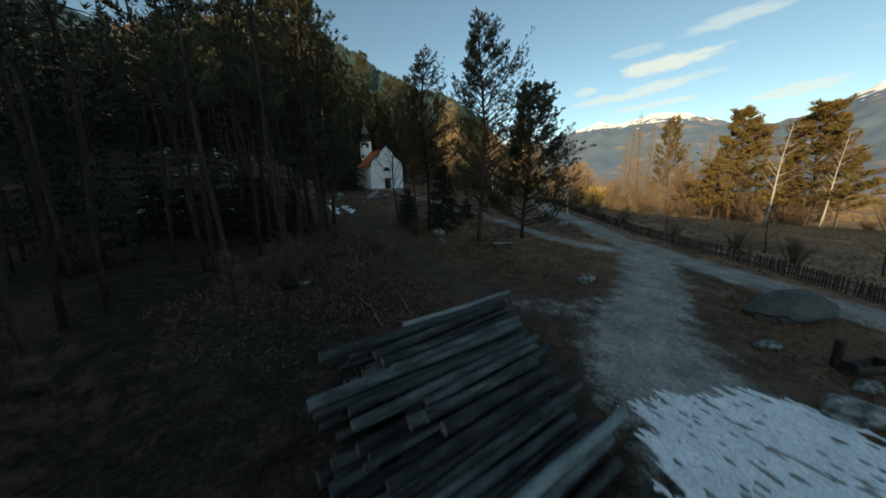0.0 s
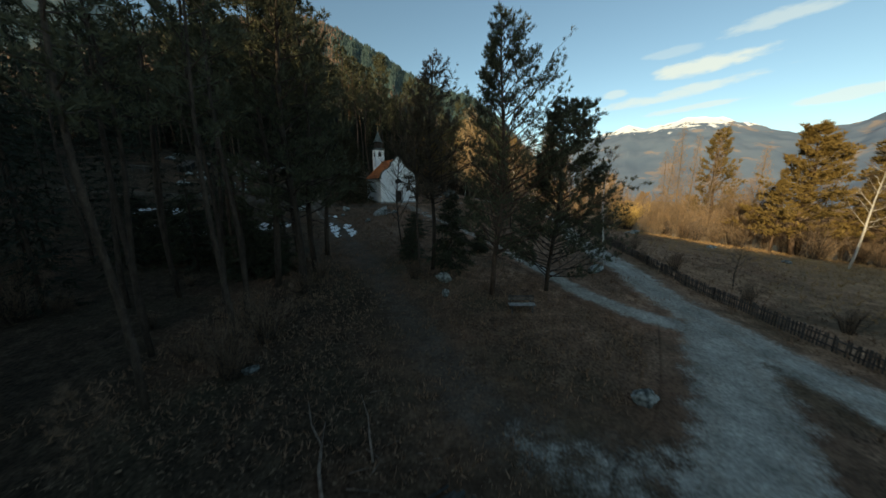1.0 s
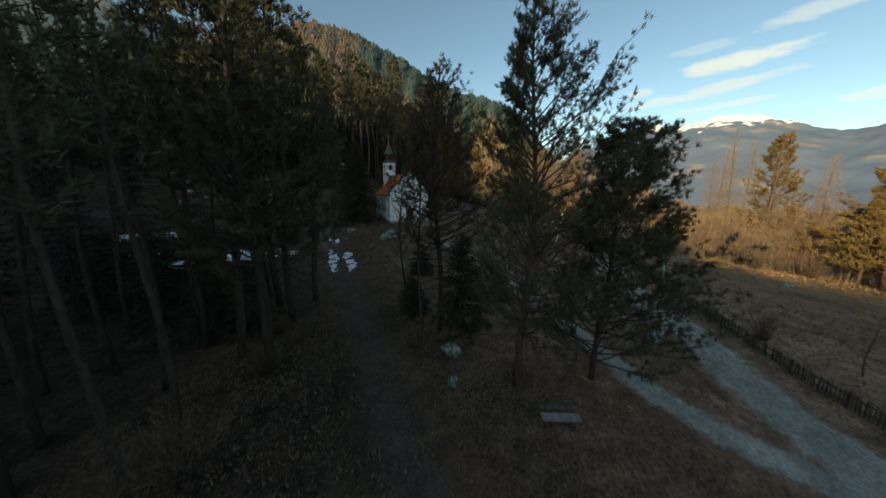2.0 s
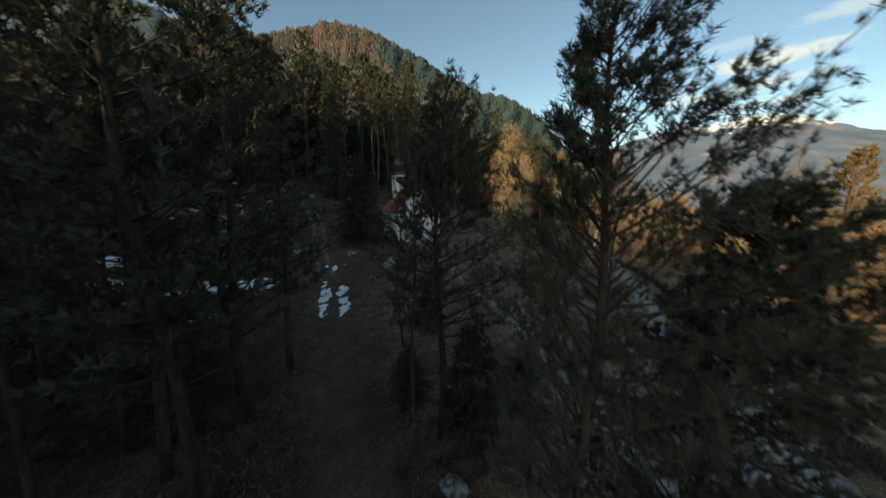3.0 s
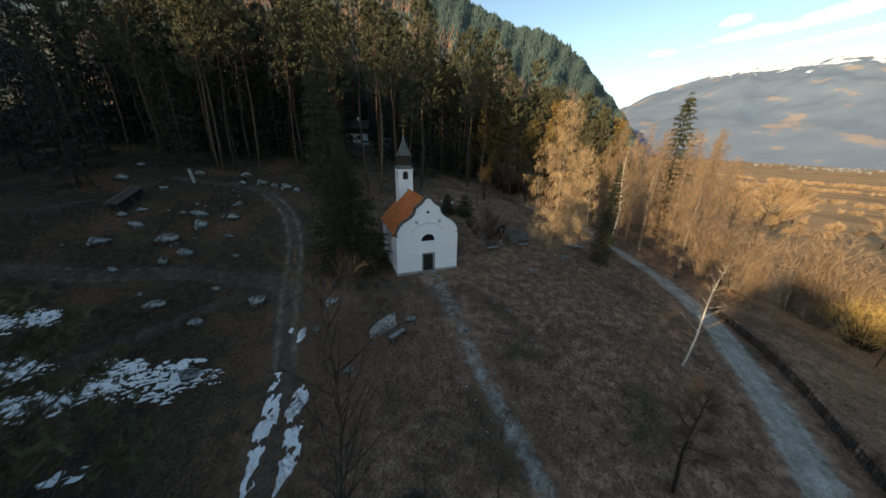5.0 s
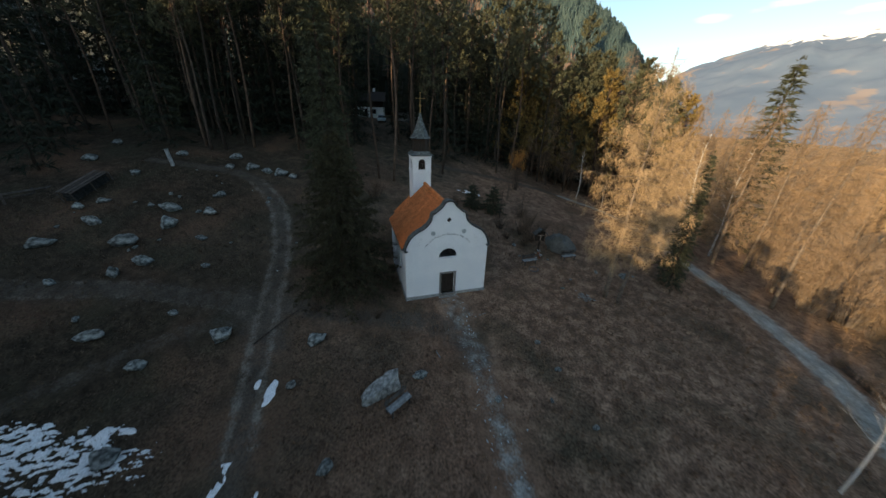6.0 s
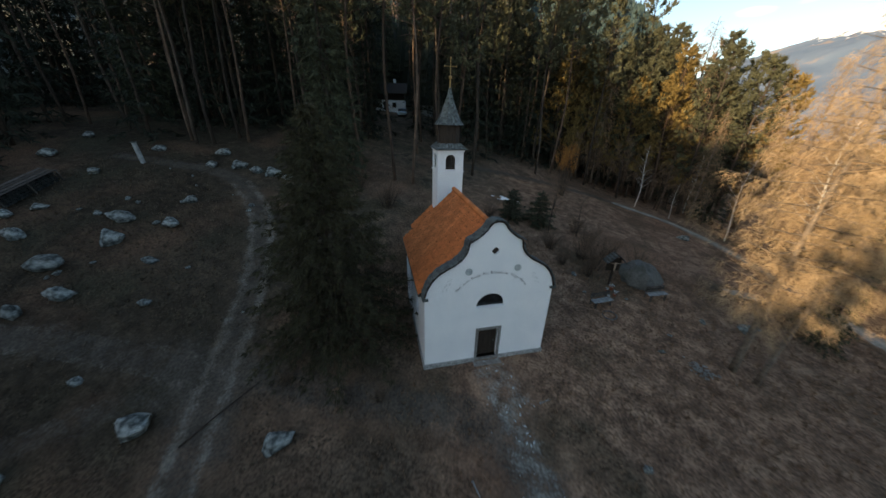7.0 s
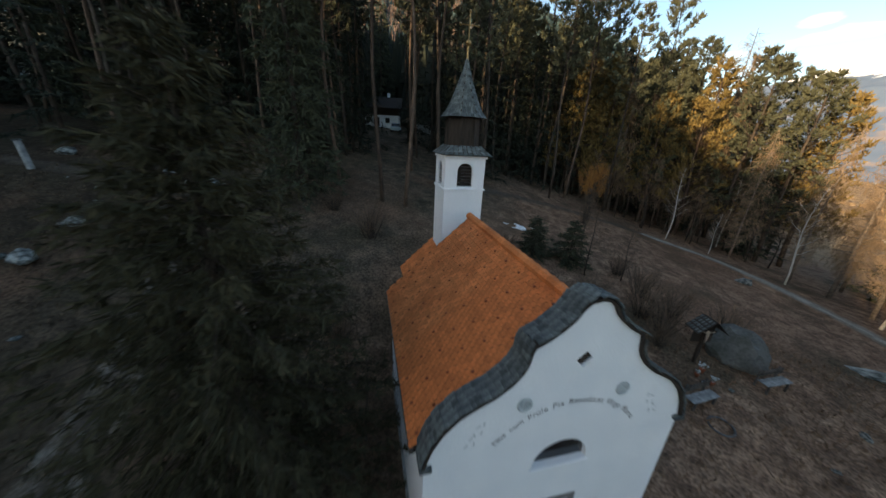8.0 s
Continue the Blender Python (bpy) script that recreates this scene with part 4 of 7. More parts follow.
# writing in an arc over the window
TEXT = "Nos cum Prole Pia Benedicat Virgo Maria"
wide = {"m": 1.35, "N": 1.15, "M": 1.4, "B": 1.05, "V": 1.05, "P": 1.0, "i": 0.5, "l": 0.5, "t": 0.65, "r": 0.7, "s": 0.8, "c": 0.85, " ": 0.75}
total = sum(wide.get(c, 0.92) for c in TEXT)
run = 0.0
for c in TEXT:
    w = wide.get(c, 0.92)
    q = (run + w / 2) / total * 1.80 - 0.90
    run += w
    if c == " ":
        continue
    cu = bpy.data.curves.new("letter", "FONT")
    cu.body, cu.size, cu.align_x, cu.extrude = c, 0.21, "CENTER", 0.002
    cu.materials.append(M_LETTER)
    part("letter", cu, parent=chapel, m=pose(3.2 + 2.16 * math.sin(q), -0.006, 3.06 + 2.16 * math.cos(q)) @ Matrix.Rotation(q, 4, "Y") @ pose(0, 0, 0, 90, 0, 0))

# roofs: boards below, clay tiles above
SL = math.atan2(3.28, 3.55)
CS, SN = math.cos(SL), math.sin(SL)
EAVE_Z = 7.3 - 3.38 * math.tan(SL)
SLOPE = 3.38 / CS


def roof_point(side, a, y, lift=0.0):
    """a: metres up the slope from the eave."""
    x = -0.18 + a * CS - lift * SN
    z = EAVE_Z + a * SN + lift * CS
    return (x, y, z) if side < 0 else (W - x, y, z)


roofs = {}
for side in (-1, 1):
    b = Buf()
    v = [roof_point(side, a, y, l) for l in (-0.1, 0.0) for a, y in ((0, 0.4), (SLOPE, 0.4), (SLOPE, LEN + 0.18), (0, LEN + 0.18))]
    b.add(v, [(0, 1, 2, 3), (7, 6, 5, 4), (0, 4, 5, 1), (1, 5, 6, 2), (2, 6, 7, 3), (3, 7, 4, 0)])
    roofs[side] = part("roof", b, M_WOOD_DARK, chapel, "orange clay tile roof")
    b = Buf()
    tube(b, [roof_point(side, -0.02, 0.4, -0.02), roof_point(side, -0.02, LEN + 0.2, -0.02)], [0.07, 0.07], 8)
    part("gutter", b, M_IRON, chapel)
b = Buf()
for i in range(20):
    y = 0.45 + i * 0.355
    tube(b, [(3.2, y, 7.33), (3.2, y + 0.37, 7.35)], [0.135, 0.15], 8)
part("ridge_tiles", b, M_TILES, chapel, "row of rounded ridge tiles")

# shingled coping along the curved gable
prof = [Vector((3.2 - x, 0, z)) for x, z in HALF[::-1]] + [Vector((3.2 + x, 0, z)) for x, z in HALF[1:]]
dist = [0.0]
for p, q in zip(prof, prof[1:]):
    dist.append(dist[-1] + (q - p).length)
shingle_me = None
b = Buf(); box(b, -0.075, 0.075, -0.115, 0.115, 0.0, 0.024)
shingle_me = b.mesh("shingle", M_SHINGLE)
coping = part("gable_coping", Buf(), M_WOOD_DARK, chapel, "grey weathered shingle coping on the gable")
b = Buf()
nC = 98
for i in range(nC + 1):
    d = dist[-1] * i / nC
    j = min(max(np.searchsorted(dist, d) - 1, 0), len(prof) - 2)
    k = (d - dist[j]) / (dist[j + 1] - dist[j])
    p = prof[j].lerp(prof[j + 1], k)
    t = (prof[j + 1] - prof[j]).normalized()
    nrm = Vector((-t.z, 0, t.x))
    b.v.append(np.array([tuple(p + nrm * h + Vector((0, y, 0))) for y, h in ((-0.08, 0.0), (-0.08, 0.05), (0.5, 0.05), (0.5, 0.0))]))
    if i < nC:
        for row, y in ((2, 0.02), (1, 0.21), (0, 0.4)):
            ang = math.degrees(math.atan2(-t.z, t.x))
            part("shingle", shingle_me, parent=coping, m=Matrix.Translation(p + t * (0.08 + 0.03 * row) + nrm * (0.052 + 0.014 * row + 0.014 * random.random()) + Vector((0, y, 0))) @ pose(0, 0, 0, 0, ang + random.uniform(2, 7), random.uniform(-4, 4)))
b.n = 4 * (nC + 1)
b.f = [(i * 4 + k, i * 4 + (k + 1) % 4, (i + 1) * 4 + (k + 1) % 4, (i + 1) * 4 + k) for i in range(nC) for k in range(4)]
coping.data = b.mesh("gable_coping", M_WOOD_DARK)
for sx in (-0.1, W - 0.16):
    part("eave_stop", bevel_box(sx, sx + 0.26, -0.1, 0.55, 4.1, 4.22, 0.02), M_SHINGLE, chapel)

# chancel roof, hipped at the end, with its tiles
b = Buf()
ev = [(0.7, LEN + 0.02, 3.95), (0.7, 10.5, 3.95), (1.9, 12.5, 3.95), (4.5, 12.5, 3.95), (5.7, 10.5, 3.95), (5.7, LEN + 0.02, 3.95)]
rg = [(3.2, LEN + 0.02, 6.35), (3.2, 10.2, 6.35)]
b.add(ev + rg, [(0, 1, 7, 6), (1, 2, 7), (2, 3, 7), (3, 4, 7), (4, 5, 6, 7)])
chancel_roof = part("chancel_roof", b, M_TILE_DARK, chapel, "lower orange tiled chancel roof")


def tile_field(o, across, up, nx, ny, w, h, lift):
    """Rows of flat tiles as one mesh, each piece on its own."""
    b = Buf()
    o, across, up = Vector(o), Vector(across).normalized(), Vector(up).normalized()
    nrm = across.cross(up).normalized()
    for j in range(ny):
        for i in range(nx):
            p = o + across * ((i + (0.5 if j % 2 else 0)) * w) + up * (j * h)
            v = []
            for dy, dl in ((0, 0.05), (h * 1.25, 0.02)):
                for dx in (0.006, w - 0.006):
                    v.append(p + across * dx + up * dy + nrm * (lift + dl))
            v += [q - nrm * 0.02 for q in v[:2]]
            b.add([tuple(q) for q in v], [(0, 1, 3, 2), (4, 5, 1, 0)])
    return b


for flip, (o, ac) in enumerate((((0.7, 10.4, 3.95), (0, -1, 0)), ((5.7, LEN + 0.05, 3.95), (0, 1, 0)))):
    up = Vector((2.5 * (-1 if flip else 1), 0, 2.4))
    part("roof_tiles", tile_field(o, ac, up, 14, 17, 0.205, 0.195, 0.01), M_TILES, chancel_roof)

# ---- bell tower ----
tower = part("bell_tower", Buf(), M_PLASTER, chapel, "slim white bell tower with arched openings")
b = Buf()
TX0, TX1, TY0, TY1, TZ = 2.25, 3.97, 8.3, 10.02, 9.66
bel = arch(0.86, 0.66, 8.42, 9.38)
bm = bmesh.new()
for wall in (lambda a, z, d: (TX0 + a, TY0 + d, z), lambda a, z, d: (TX0 + a, TY1 - d, z), lambda a, z, d: (TX0 + d, TY0 + a, z), lambda a, z, d: (TX1 - d, TY0 + a, z)):
    inset = wall(0, 0, 0)[0] != wall(0, 0, 0.1)[0]
    a0, a1 = (0.18, 1.54) if inset else (0.0, 1.72)
    sub = extrude2d([(a0, 3.6), (a1, 3.6), (a1, TZ), (a0, TZ)], [bel], 0.18, wall)
    me = bpy.data.meshes.new("w"); sub.to_mesh(me); sub.free(); bm.from_mesh(me); bpy.data.meshes.remove(me)
me = bpy.data.meshes.new("bell_tower"); bm.to_mesh(me); bm.free(); me.materials.append(M_PLASTER)
tower.data = me
for z0, z1, o in ((8.26, 8.34, 0.05), (9.56, 9.66, 0.06)):
    b = Buf()
    for x0, x1, y0, y1 in ((TX0 - o, TX1 + o, TY0 - o, TY0 - 0.002), (TX0 - o, TX1 + o, TY1 + 0.002, TY1 + o), (TX0 - o, TX0 - 0.002, TY0, TY1), (TX1 + 0.002, TX1 + o, TY0, TY1)):
        box(b, x0, x1, y0, y1, z0, z1)
    part("string_course", b, M_PLASTER, tower)
slat_bm = bevel_box(-0.34, 0.34, -0.01, 0.12, -0.01, 0.01, 0.003)
slat_me = bpy.data.meshes.new("louvre_slat")
slat_bm.to_mesh(slat_me)
slat_bm.free()
slat_me.materials.append(M_WOOD_DARK)
for cx, cy, ang in ((3.11, TY0 + 0.12, 0), (TX0 + 0.12, 9.16, 90), (TX1 - 0.12, 9.16, 90), (3.11, TY1 - 0.12, 0)):
    for i in range(7):
        part("louvre_slat", slat_me, parent=tower, m=pose(cx, cy, 8.46 + i * 0.13, 0, 0, ang) @ pose(0, 0, 0, 51, 0, 0))
C = Vector((3.14, 9.16, 0))


def rings(buf, levels, sides, turn=0.0):
    v, f = [], []
    for z, r in levels:
        for k in range(sides):
            q = turn + 2 * math.pi * k / sides
            v.append((C.x + r * math.cos(q), C.y + r * math.sin(q), z))
    for i in range(len(levels) - 1):
        f += [(i * sides + k, i * sides + (k + 1) % sides, (i + 1) * sides + (k + 1) % sides, (i + 1) * sides + k) for k in range(sides)]
    f += [tuple(range(sides))[::-1], tuple((len(levels) - 1) * sides + k for k in range(sides))]
    buf.add(v, f)


def shingle_rows(levels, sides, turn, per, h):
    """Overlapping wooden shingles on a pyramid."""
    b = Buf()
    z0, z1 = levels[0][0], levels[-1][0]
    zs, rs = [l[0] for l in levels], [l[1] for l in levels]
    rows = max(2, int((z1 - z0) / h))
    for j in range(rows):
        za, zb = z0 + (z1 - z0) * j / rows, z0 + (z1 - z0) * (j + 1.35) / rows
        ra, rb = np.interp(za, zs, rs) + 0.03, np.interp(zb, zs, rs) + 0.008
        n = max(2, int(round(per * ra)))
        for k in range(sides):
            q0, q1 = turn + 2 * math.pi * k / sides, turn + 2 * math.pi * (k + 1) / sides
            for i in range(n):
                o = 0.5 / n if j % 2 else 0
                s0, s1 = max(0, i / n - o + 0.01), min(1, (i + 1) / n - o - 0.01)
                pt = lambda s, r, z: ((1 - s) * math.cos(q0) * r + s * math.cos(q1) * r + C.x, (1 - s) * math.sin(q0) * r + s * math.sin(q1) * r + C.y, z)
                dz = random.uniform(-0.015, 0.015)
                b.add([pt(s0, ra, za + dz), pt(s1, ra, za + dz), pt(s1, rb, zb), pt(s0, rb, zb), pt(s0, ra - 0.03, za + dz), pt(s1, ra - 0.03, za + dz)], [(0, 1, 2, 3), (4, 5, 1, 0)])
    return b


Q = math.pi / 4
b = Buf(); rings(b, [(9.665, 1.42), (9.72, 1.42), (10.02, 0.9)], 4, Q)
skirt = part("tower_eave", b, M_WOOD_DARK, tower, "flared shingled eave of the tower")
part("shingles", shingle_rows([(9.7, 1.46), (10.02, 0.95)], 4, Q, 7, 0.1), M_SHINGLES, skirt)
b = Buf(); rings(b, [(9.95, 0.74), (11.2, 0.70)], 8, Q / 2)
lantern = part("lantern", b, M_WOOD_DARK, tower, "dark boarded lantern below the spire")
for k in range(8):
    q = Q / 2 + k * Q
    b = Buf()
    tube(b, [(C.x + 0.745 * math.cos(q), C.y + 0.745 * math.sin(q), 9.98), (C.x + 0.70 * math.cos(q), C.y + 0.70 * math.sin(q), 11.18)], [0.045, 0.045], 4)
    part("corner_post", b, M_WOOD_DARK, lantern)
SP = [(11.14, 0.96), (11.4, 0.74), (11.8, 0.54), (12.4, 0.30), (12.9, 0.13), (13.2, 0.06)]
b = Buf(); rings(b, SP, 8, Q / 2)
spire = part("spire", b, M_WOOD_DARK, tower, "pointed grey shingle spire")
part("shingles", shingle_rows(SP, 8, Q / 2, 7, 0.125), M_SHINGLES, spire)
b = Buf(); tube(b, [(C.x, C.y, 13.1), (C.x, C.y, 13.75)], [0.05, 0.03], 8)
part("spire_rod", b, M_GOLD, spire)
bm = bmesh.new(); bmesh.ops.create_uvsphere(bm, u_segments=14, v_segments=10, radius=0.11, matrix=Matrix.Translation((C.x, C.y, 13.8)))
part("gilded_ball", bm, M_GOLD, spire)
b = Buf()
tube(b, [(C.x, C.y, 13.85), (C.x, C.y, 14.8)], [0.024, 0.024], 6)
tube(b, [(C.x - 0.34, C.y, 14.38), (C.x + 0.34, C.y, 14.38)], [0.022, 0.022], 6)
for p in ((0, 14.82), (-0.36, 14.38), (0.36, 14.38)):
    tube(b, [(C.x + p[0], C.y - 0.03, p[1] - 0.03), (C.x + p[0], C.y + 0.03, p[1] + 0.03)], [0.045, 0.045], 6)
part("cross", b, M_GOLD, spire, "gilded cross")


# ---- benches, shrine, rocks and other loose things ----
def bench(m, label, group="wooden benches"):
    o = thing("bench", m, label, "bench", group)
    for i in range(3):
        part("seat_board", bevel_box(-0.75, 0.75, -0.22 + i * 0.15, -0.08 + i * 0.15, 0.42, 0.455, 0.008), M_WOOD_GREY, o)
    for i in range(2):
        part("backrest_board", bevel_box(-0.75, 0.75, 0.26, 0.295, 0.58 + i * 0.16, 0.72 + i * 0.16, 0.008), M_FENCE, o)
    for x in (-0.58, 0.58):
        part("leg", bevel_box(x - 0.04, x + 0.04, -0.2, -0.12, -0.15, 0.418, 0.008), M_FENCE, o)
        part("back_leg", bevel_box(x - 0.04, x + 0.04, 0.296, 0.37, -0.15, 0.9, 0.008), M_FENCE, o)
        part("bearer", bevel_box(x - 0.035, x + 0.035, -0.22, 0.294, 0.36, 0.417, 0.006), M_FENCE, o)
    return o


first_bench = bench(pose(-5.55, 67.75, gz(-5.55, 67.75), 0, 0, 42), "grey weathered wooden bench in front of the wayside cross")
for x, y, a, lab in ((-2.1, 70.6, 37, "grey weathered wooden bench beside the dark boulder"), (-9.95, 50.4, 70, "grey wooden bench leaning beside a big pale rock"), (5.5, 24.4, 8, "low grey wooden bench facing the gravel junction")):
    tagged(copy_thing(first_bench, pose(x, y, gz(x, y) + 0.02, 0, 0, a if a != 64 else 254)), lab)

SHX, SHY = -5.1, 70.7
shrine = thing("wayside_cross", pose(SHX, SHY, gz(SHX, SHY), 0, 0, 25), "wooden wayside crucifix under a small shingled gable roof", "wayside cross")
part("post", bevel_box(-0.07, 0.07, -0.07, 0.07, -0.3, 2.25, 0.012), M_WOOD_DARK, shrine)
part("cross_beam", bevel_box(-0.48, 0.48, -0.09, -0.02, 1.72, 1.83, 0.01), M_WOOD_DARK, shrine)
part("back_board", bevel_box(-0.5, 0.5, 0.071, 0.1, 1.1, 2.1, 0.008), M_WOOD_DARK, shrine)
for s in (-1, 1):
    slope = part("roof_board", bevel_box(-0.46, 0.46, -0.42, 0.42, 0, 0.03, 0.006), M_WOOD_DARK, shrine, "", pose(s * 0.36, 0, 2.13, 0, s * 42, 0))
    for j in range(4):
        for i in range(5):
            part("shingle", shingle_me, parent=slope, m=pose((-0.32 + j * 0.22) , -0.32 + i * 0.16, 0.032 + 0.004 * i, 0, -4 * s, random.uniform(-3, 3)) @ Matrix.Diagonal((1.1, 0.4, 0.7, 1)))
b = Buf()
tube(b, [(0, -0.14, 1.2), (0.01, -0.15, 1.45), (0, -0.15, 1.72), (0, -0.15, 1.86)], [0.035, 0.06, 0.075, 0.05], 8)
tube(b, [(-0.36, -0.12, 1.8), (0, -0.13, 1.74), (0.36, -0.12, 1.8)], [0.02, 0.035, 0.02], 6)
tagged(part("carved_figure", b.mesh("carved_figure", M_WAX, smooth=True), m=pose(SHX, SHY, gz(SHX, SHY), 0, 0, 25)), "pale carved figure hanging on the wayside cross", "carving")


def flower_pot(x, y, k, petals):
    """A clay pot with a small bunch of pale dried flowers."""
    o = thing("flower_pot", pose(x, y, gz(x, y)) @ Matrix.Diagonal((k, k, k, 1)), "small clay pot with pale dried flowers below the wayside cross", "flower pot", "offerings at the cross")
    b = Buf()
    tube(b, [(0, 0, 0), (0, 0, 0.02), (0, 0, 0.2), (0, 0, 0.24)], [0.09, 0.1, 0.13, 0.15], 12)
    part("pot", b.mesh("pot", M_TILE_DARK, smooth=True), parent=o)
    b, rf = Buf(), random.Random(int(k * 100))
    for _ in range(petals):
        a, l = rf.uniform(0, 6.28), rf.uniform(0.05, 0.2)
        tip = Vector((l * math.cos(a), l * math.sin(a), rf.uniform(0.36, 0.55)))
        tube(b, [(0, 0, 0.2), tuple(tip)], [0.006, 0.004], 3, False)
        tube(b, [tuple(tip), tuple(tip + Vector((0, 0, 0.05)))], [0.035, 0.05], 6)
    part("flowers", b, M_MEDALLION, o, "bunch of pale dried flowers")
    return o


flower_pot(-4.95, 70.0, 0.9, 9)
flower_pot(-5.25, 69.55, 0.7, 6)
flower_pot(-4.75, 69.25, 0.8, 8)
lantern = thing("grave_lantern", pose(-5.1, 69.1, gz(-5.1, 69.1)), "small white lantern on the ground before the cross", "lantern", "offerings at the cross")
b = Buf(); tube(b, [(0, 0, 0), (0, 0, 0.03), (0, 0, 0.2)], [0.07, 0.075, 0.065], 10)
part("lantern_body", b, M_MEDALLION, lantern)
b = Buf(); tube(b, [(0, 0, 0.202), (0, 0, 0.24), (0, 0, 0.28)], [0.085, 0.05, 0.015], 10)
part("lantern_cap", b, M_IRON, lantern)
rc = np.random.default_rng(77)
chips = Buf()
line = np.array(spline(FOOTPATH[9:], 0.3))
for i in range(120):
    q = line[rc.integers(0, len(line))] + rc.normal(0, 0.55, 2)
    a, l = rc.uniform(0, 3.14), rc.uniform(0.03, 0.12)
    z = gz(q[0], q[1]) + 0.06
    c_, s_ = l * math.cos(a), l * math.sin(a)
    chips.add([(q[0] - c_, q[1] - s_, z), (q[0] + s_ * 0.4, q[1] - c_ * 0.4, z), (q[0] + c_, q[1] + s_, z), (q[0] - s_ * 0.4, q[1] + c_ * 0.4, z), (q[0], q[1], z + 0.03), (q[0], q[1], z - 0.08)], [(0, 1, 4), (1, 2, 4), (2, 3, 4), (3, 0, 4), (1, 0, 5), (2, 1, 5), (3, 2, 5), (0, 3, 5)])
tagged(part("gravel_chips", chips, M_MEDALLION), "pale stone chips strewn over the footpath", "gravel", kind="stuff")


def rock_mesh(seed, flat=0.85):
    bm = bmesh.new()
    bmesh.ops.create_icosphere(bm, subdivisions=3, radius=0.5)
    o = Vector((seed * 7.3, seed * 3.1, seed * 1.7))
    for v in bm.verts:
        d = v.co.normalized()
        k = 1 + 0.34 * noise.noise(d * 1.5 + o) + 0.26 * noise.noise(d * 3.0 + o) + 0.12 * noise.noise(d * 7 + o)
        q = d * 0.5 * k
        for cut in range(8):      # broken faces
            c = Vector((math.sin(seed * 3 + cut * 2.1), math.cos(seed * 5 + cut * 1.3), 0.9 * math.sin(seed + cut * 4))).normalized()
            over = q.dot(c) - 0.36
            if over > 0:
                q -= c * over * 0.85
        v.co = (q.x, q.y, q.z * flat)
    me = bpy.data.meshes.new("rock")
    bm.to_mesh(me); bm.free()
    me.materials.append(M_ROCK)
    return me


ROCKS = [rock_mesh(s) for s in range(6)]


def rock(x, y, sx, sy, sz, a=0, label="pale lichen-grey granite rock in dry grass", tilt=0, sink=0.1, material=None):
    me = ROCKS[int(abs(x * 13 + y * 7)) % 6]
    if material:
        me = me.copy(); me.materials[0] = material
    o = part("rock", me, m=pose(x, y, gz(x, y) + sz * (0.31 - sink), tilt, tilt * 0.4, a) @ Matrix.Diagonal((sx, sy, sz, 1)))
    return tagged(o, label, "rock", "loose meadow rocks")


FIELD_ROCKS = [(-37.5, 56.6, 1.9, 1.1, 1.1, 20), (-34.3, 58.0, 1.7, 1.0, 0.9, -10), (-35.5, 55.1, 1.3, 1.1, 1.5, 40), (-36.3, 52.1, 2.3, 1.2, 1.3, 25), (-33.2, 51.6, 1.2, 0.8, 1.1, 50), (-33.8, 49.9, 0.9, 0.8, 1.2, 10),
               (-41.0, 49.1, 2.0, 1.1, 1.0, 35), (-40.7, 52.3, 1.4, 0.9, 1.1, 15), (-43.5, 52.8, 1.1, 0.8, 0.8, 0), (-42.9, 54.3, 1.2, 0.7, 0.6, 30), (-35.8, 60.4, 0.9, 0.7, 0.8, 60), (-30.0, 46.4, 1.8, 0.8, 0.9, 30),
               (-23.05, 50.0, 1.5, 1.2, 1.3, 20), (-17.3, 52.3, 1.3, 0.9, 1.0, 45), (-21.6, 43.0, 1.6, 1.1, 0.9, 10), (-11.7, 46.6, 0.8, 0.7, 0.7, 70), (-16.4, 49.2, 0.6, 0.6, 0.6, 0), (-27.4, 49.8, 0.6, 0.5, 0.5, 15),
               (-25.6, 46.5, 1.0, 0.9, 0.9, 80), (-39.2, 56.0, 0.7, 0.5, 0.5, 5), (-32.0, 55.4, 0.9, 0.7, 0.6, 33), (-36.5, 47.5, 0.8, 0.6, 0.6, 12), (-45.5, 58.5, 1.3, 0.8, 0.8, 8), (-29.2, 53.6, 0.6, 0.5, 0.5, 62),
               (-40.0, 64.8, 1.2, 0.9, 0.8, 10), (-38.2, 66.2, 1.5, 1.0, 1.1, 35), (-36.4, 66.6, 1.1, 0.9, 1.0, 70), (-35.0, 67.2, 1.6, 1.1, 1.2, 20), (-33.6, 67.6, 1.2, 0.9, 0.8, 0), (-41.8, 67.2, 1.4, 1.0, 0.9, 55), (-46.5, 64.0, 1.3, 0.9, 0.8, 40), (-52, 58, 1.8, 1.2, 1.0, 20), (-55, 62, 1.6, 1.0, 0.9, 0)]
for r in FIELD_ROCKS:
    rock(*r)
rock(-9.75, 52.6, 1.0, 0.55, 0.75, 60, "pale pointed stone near the bench")


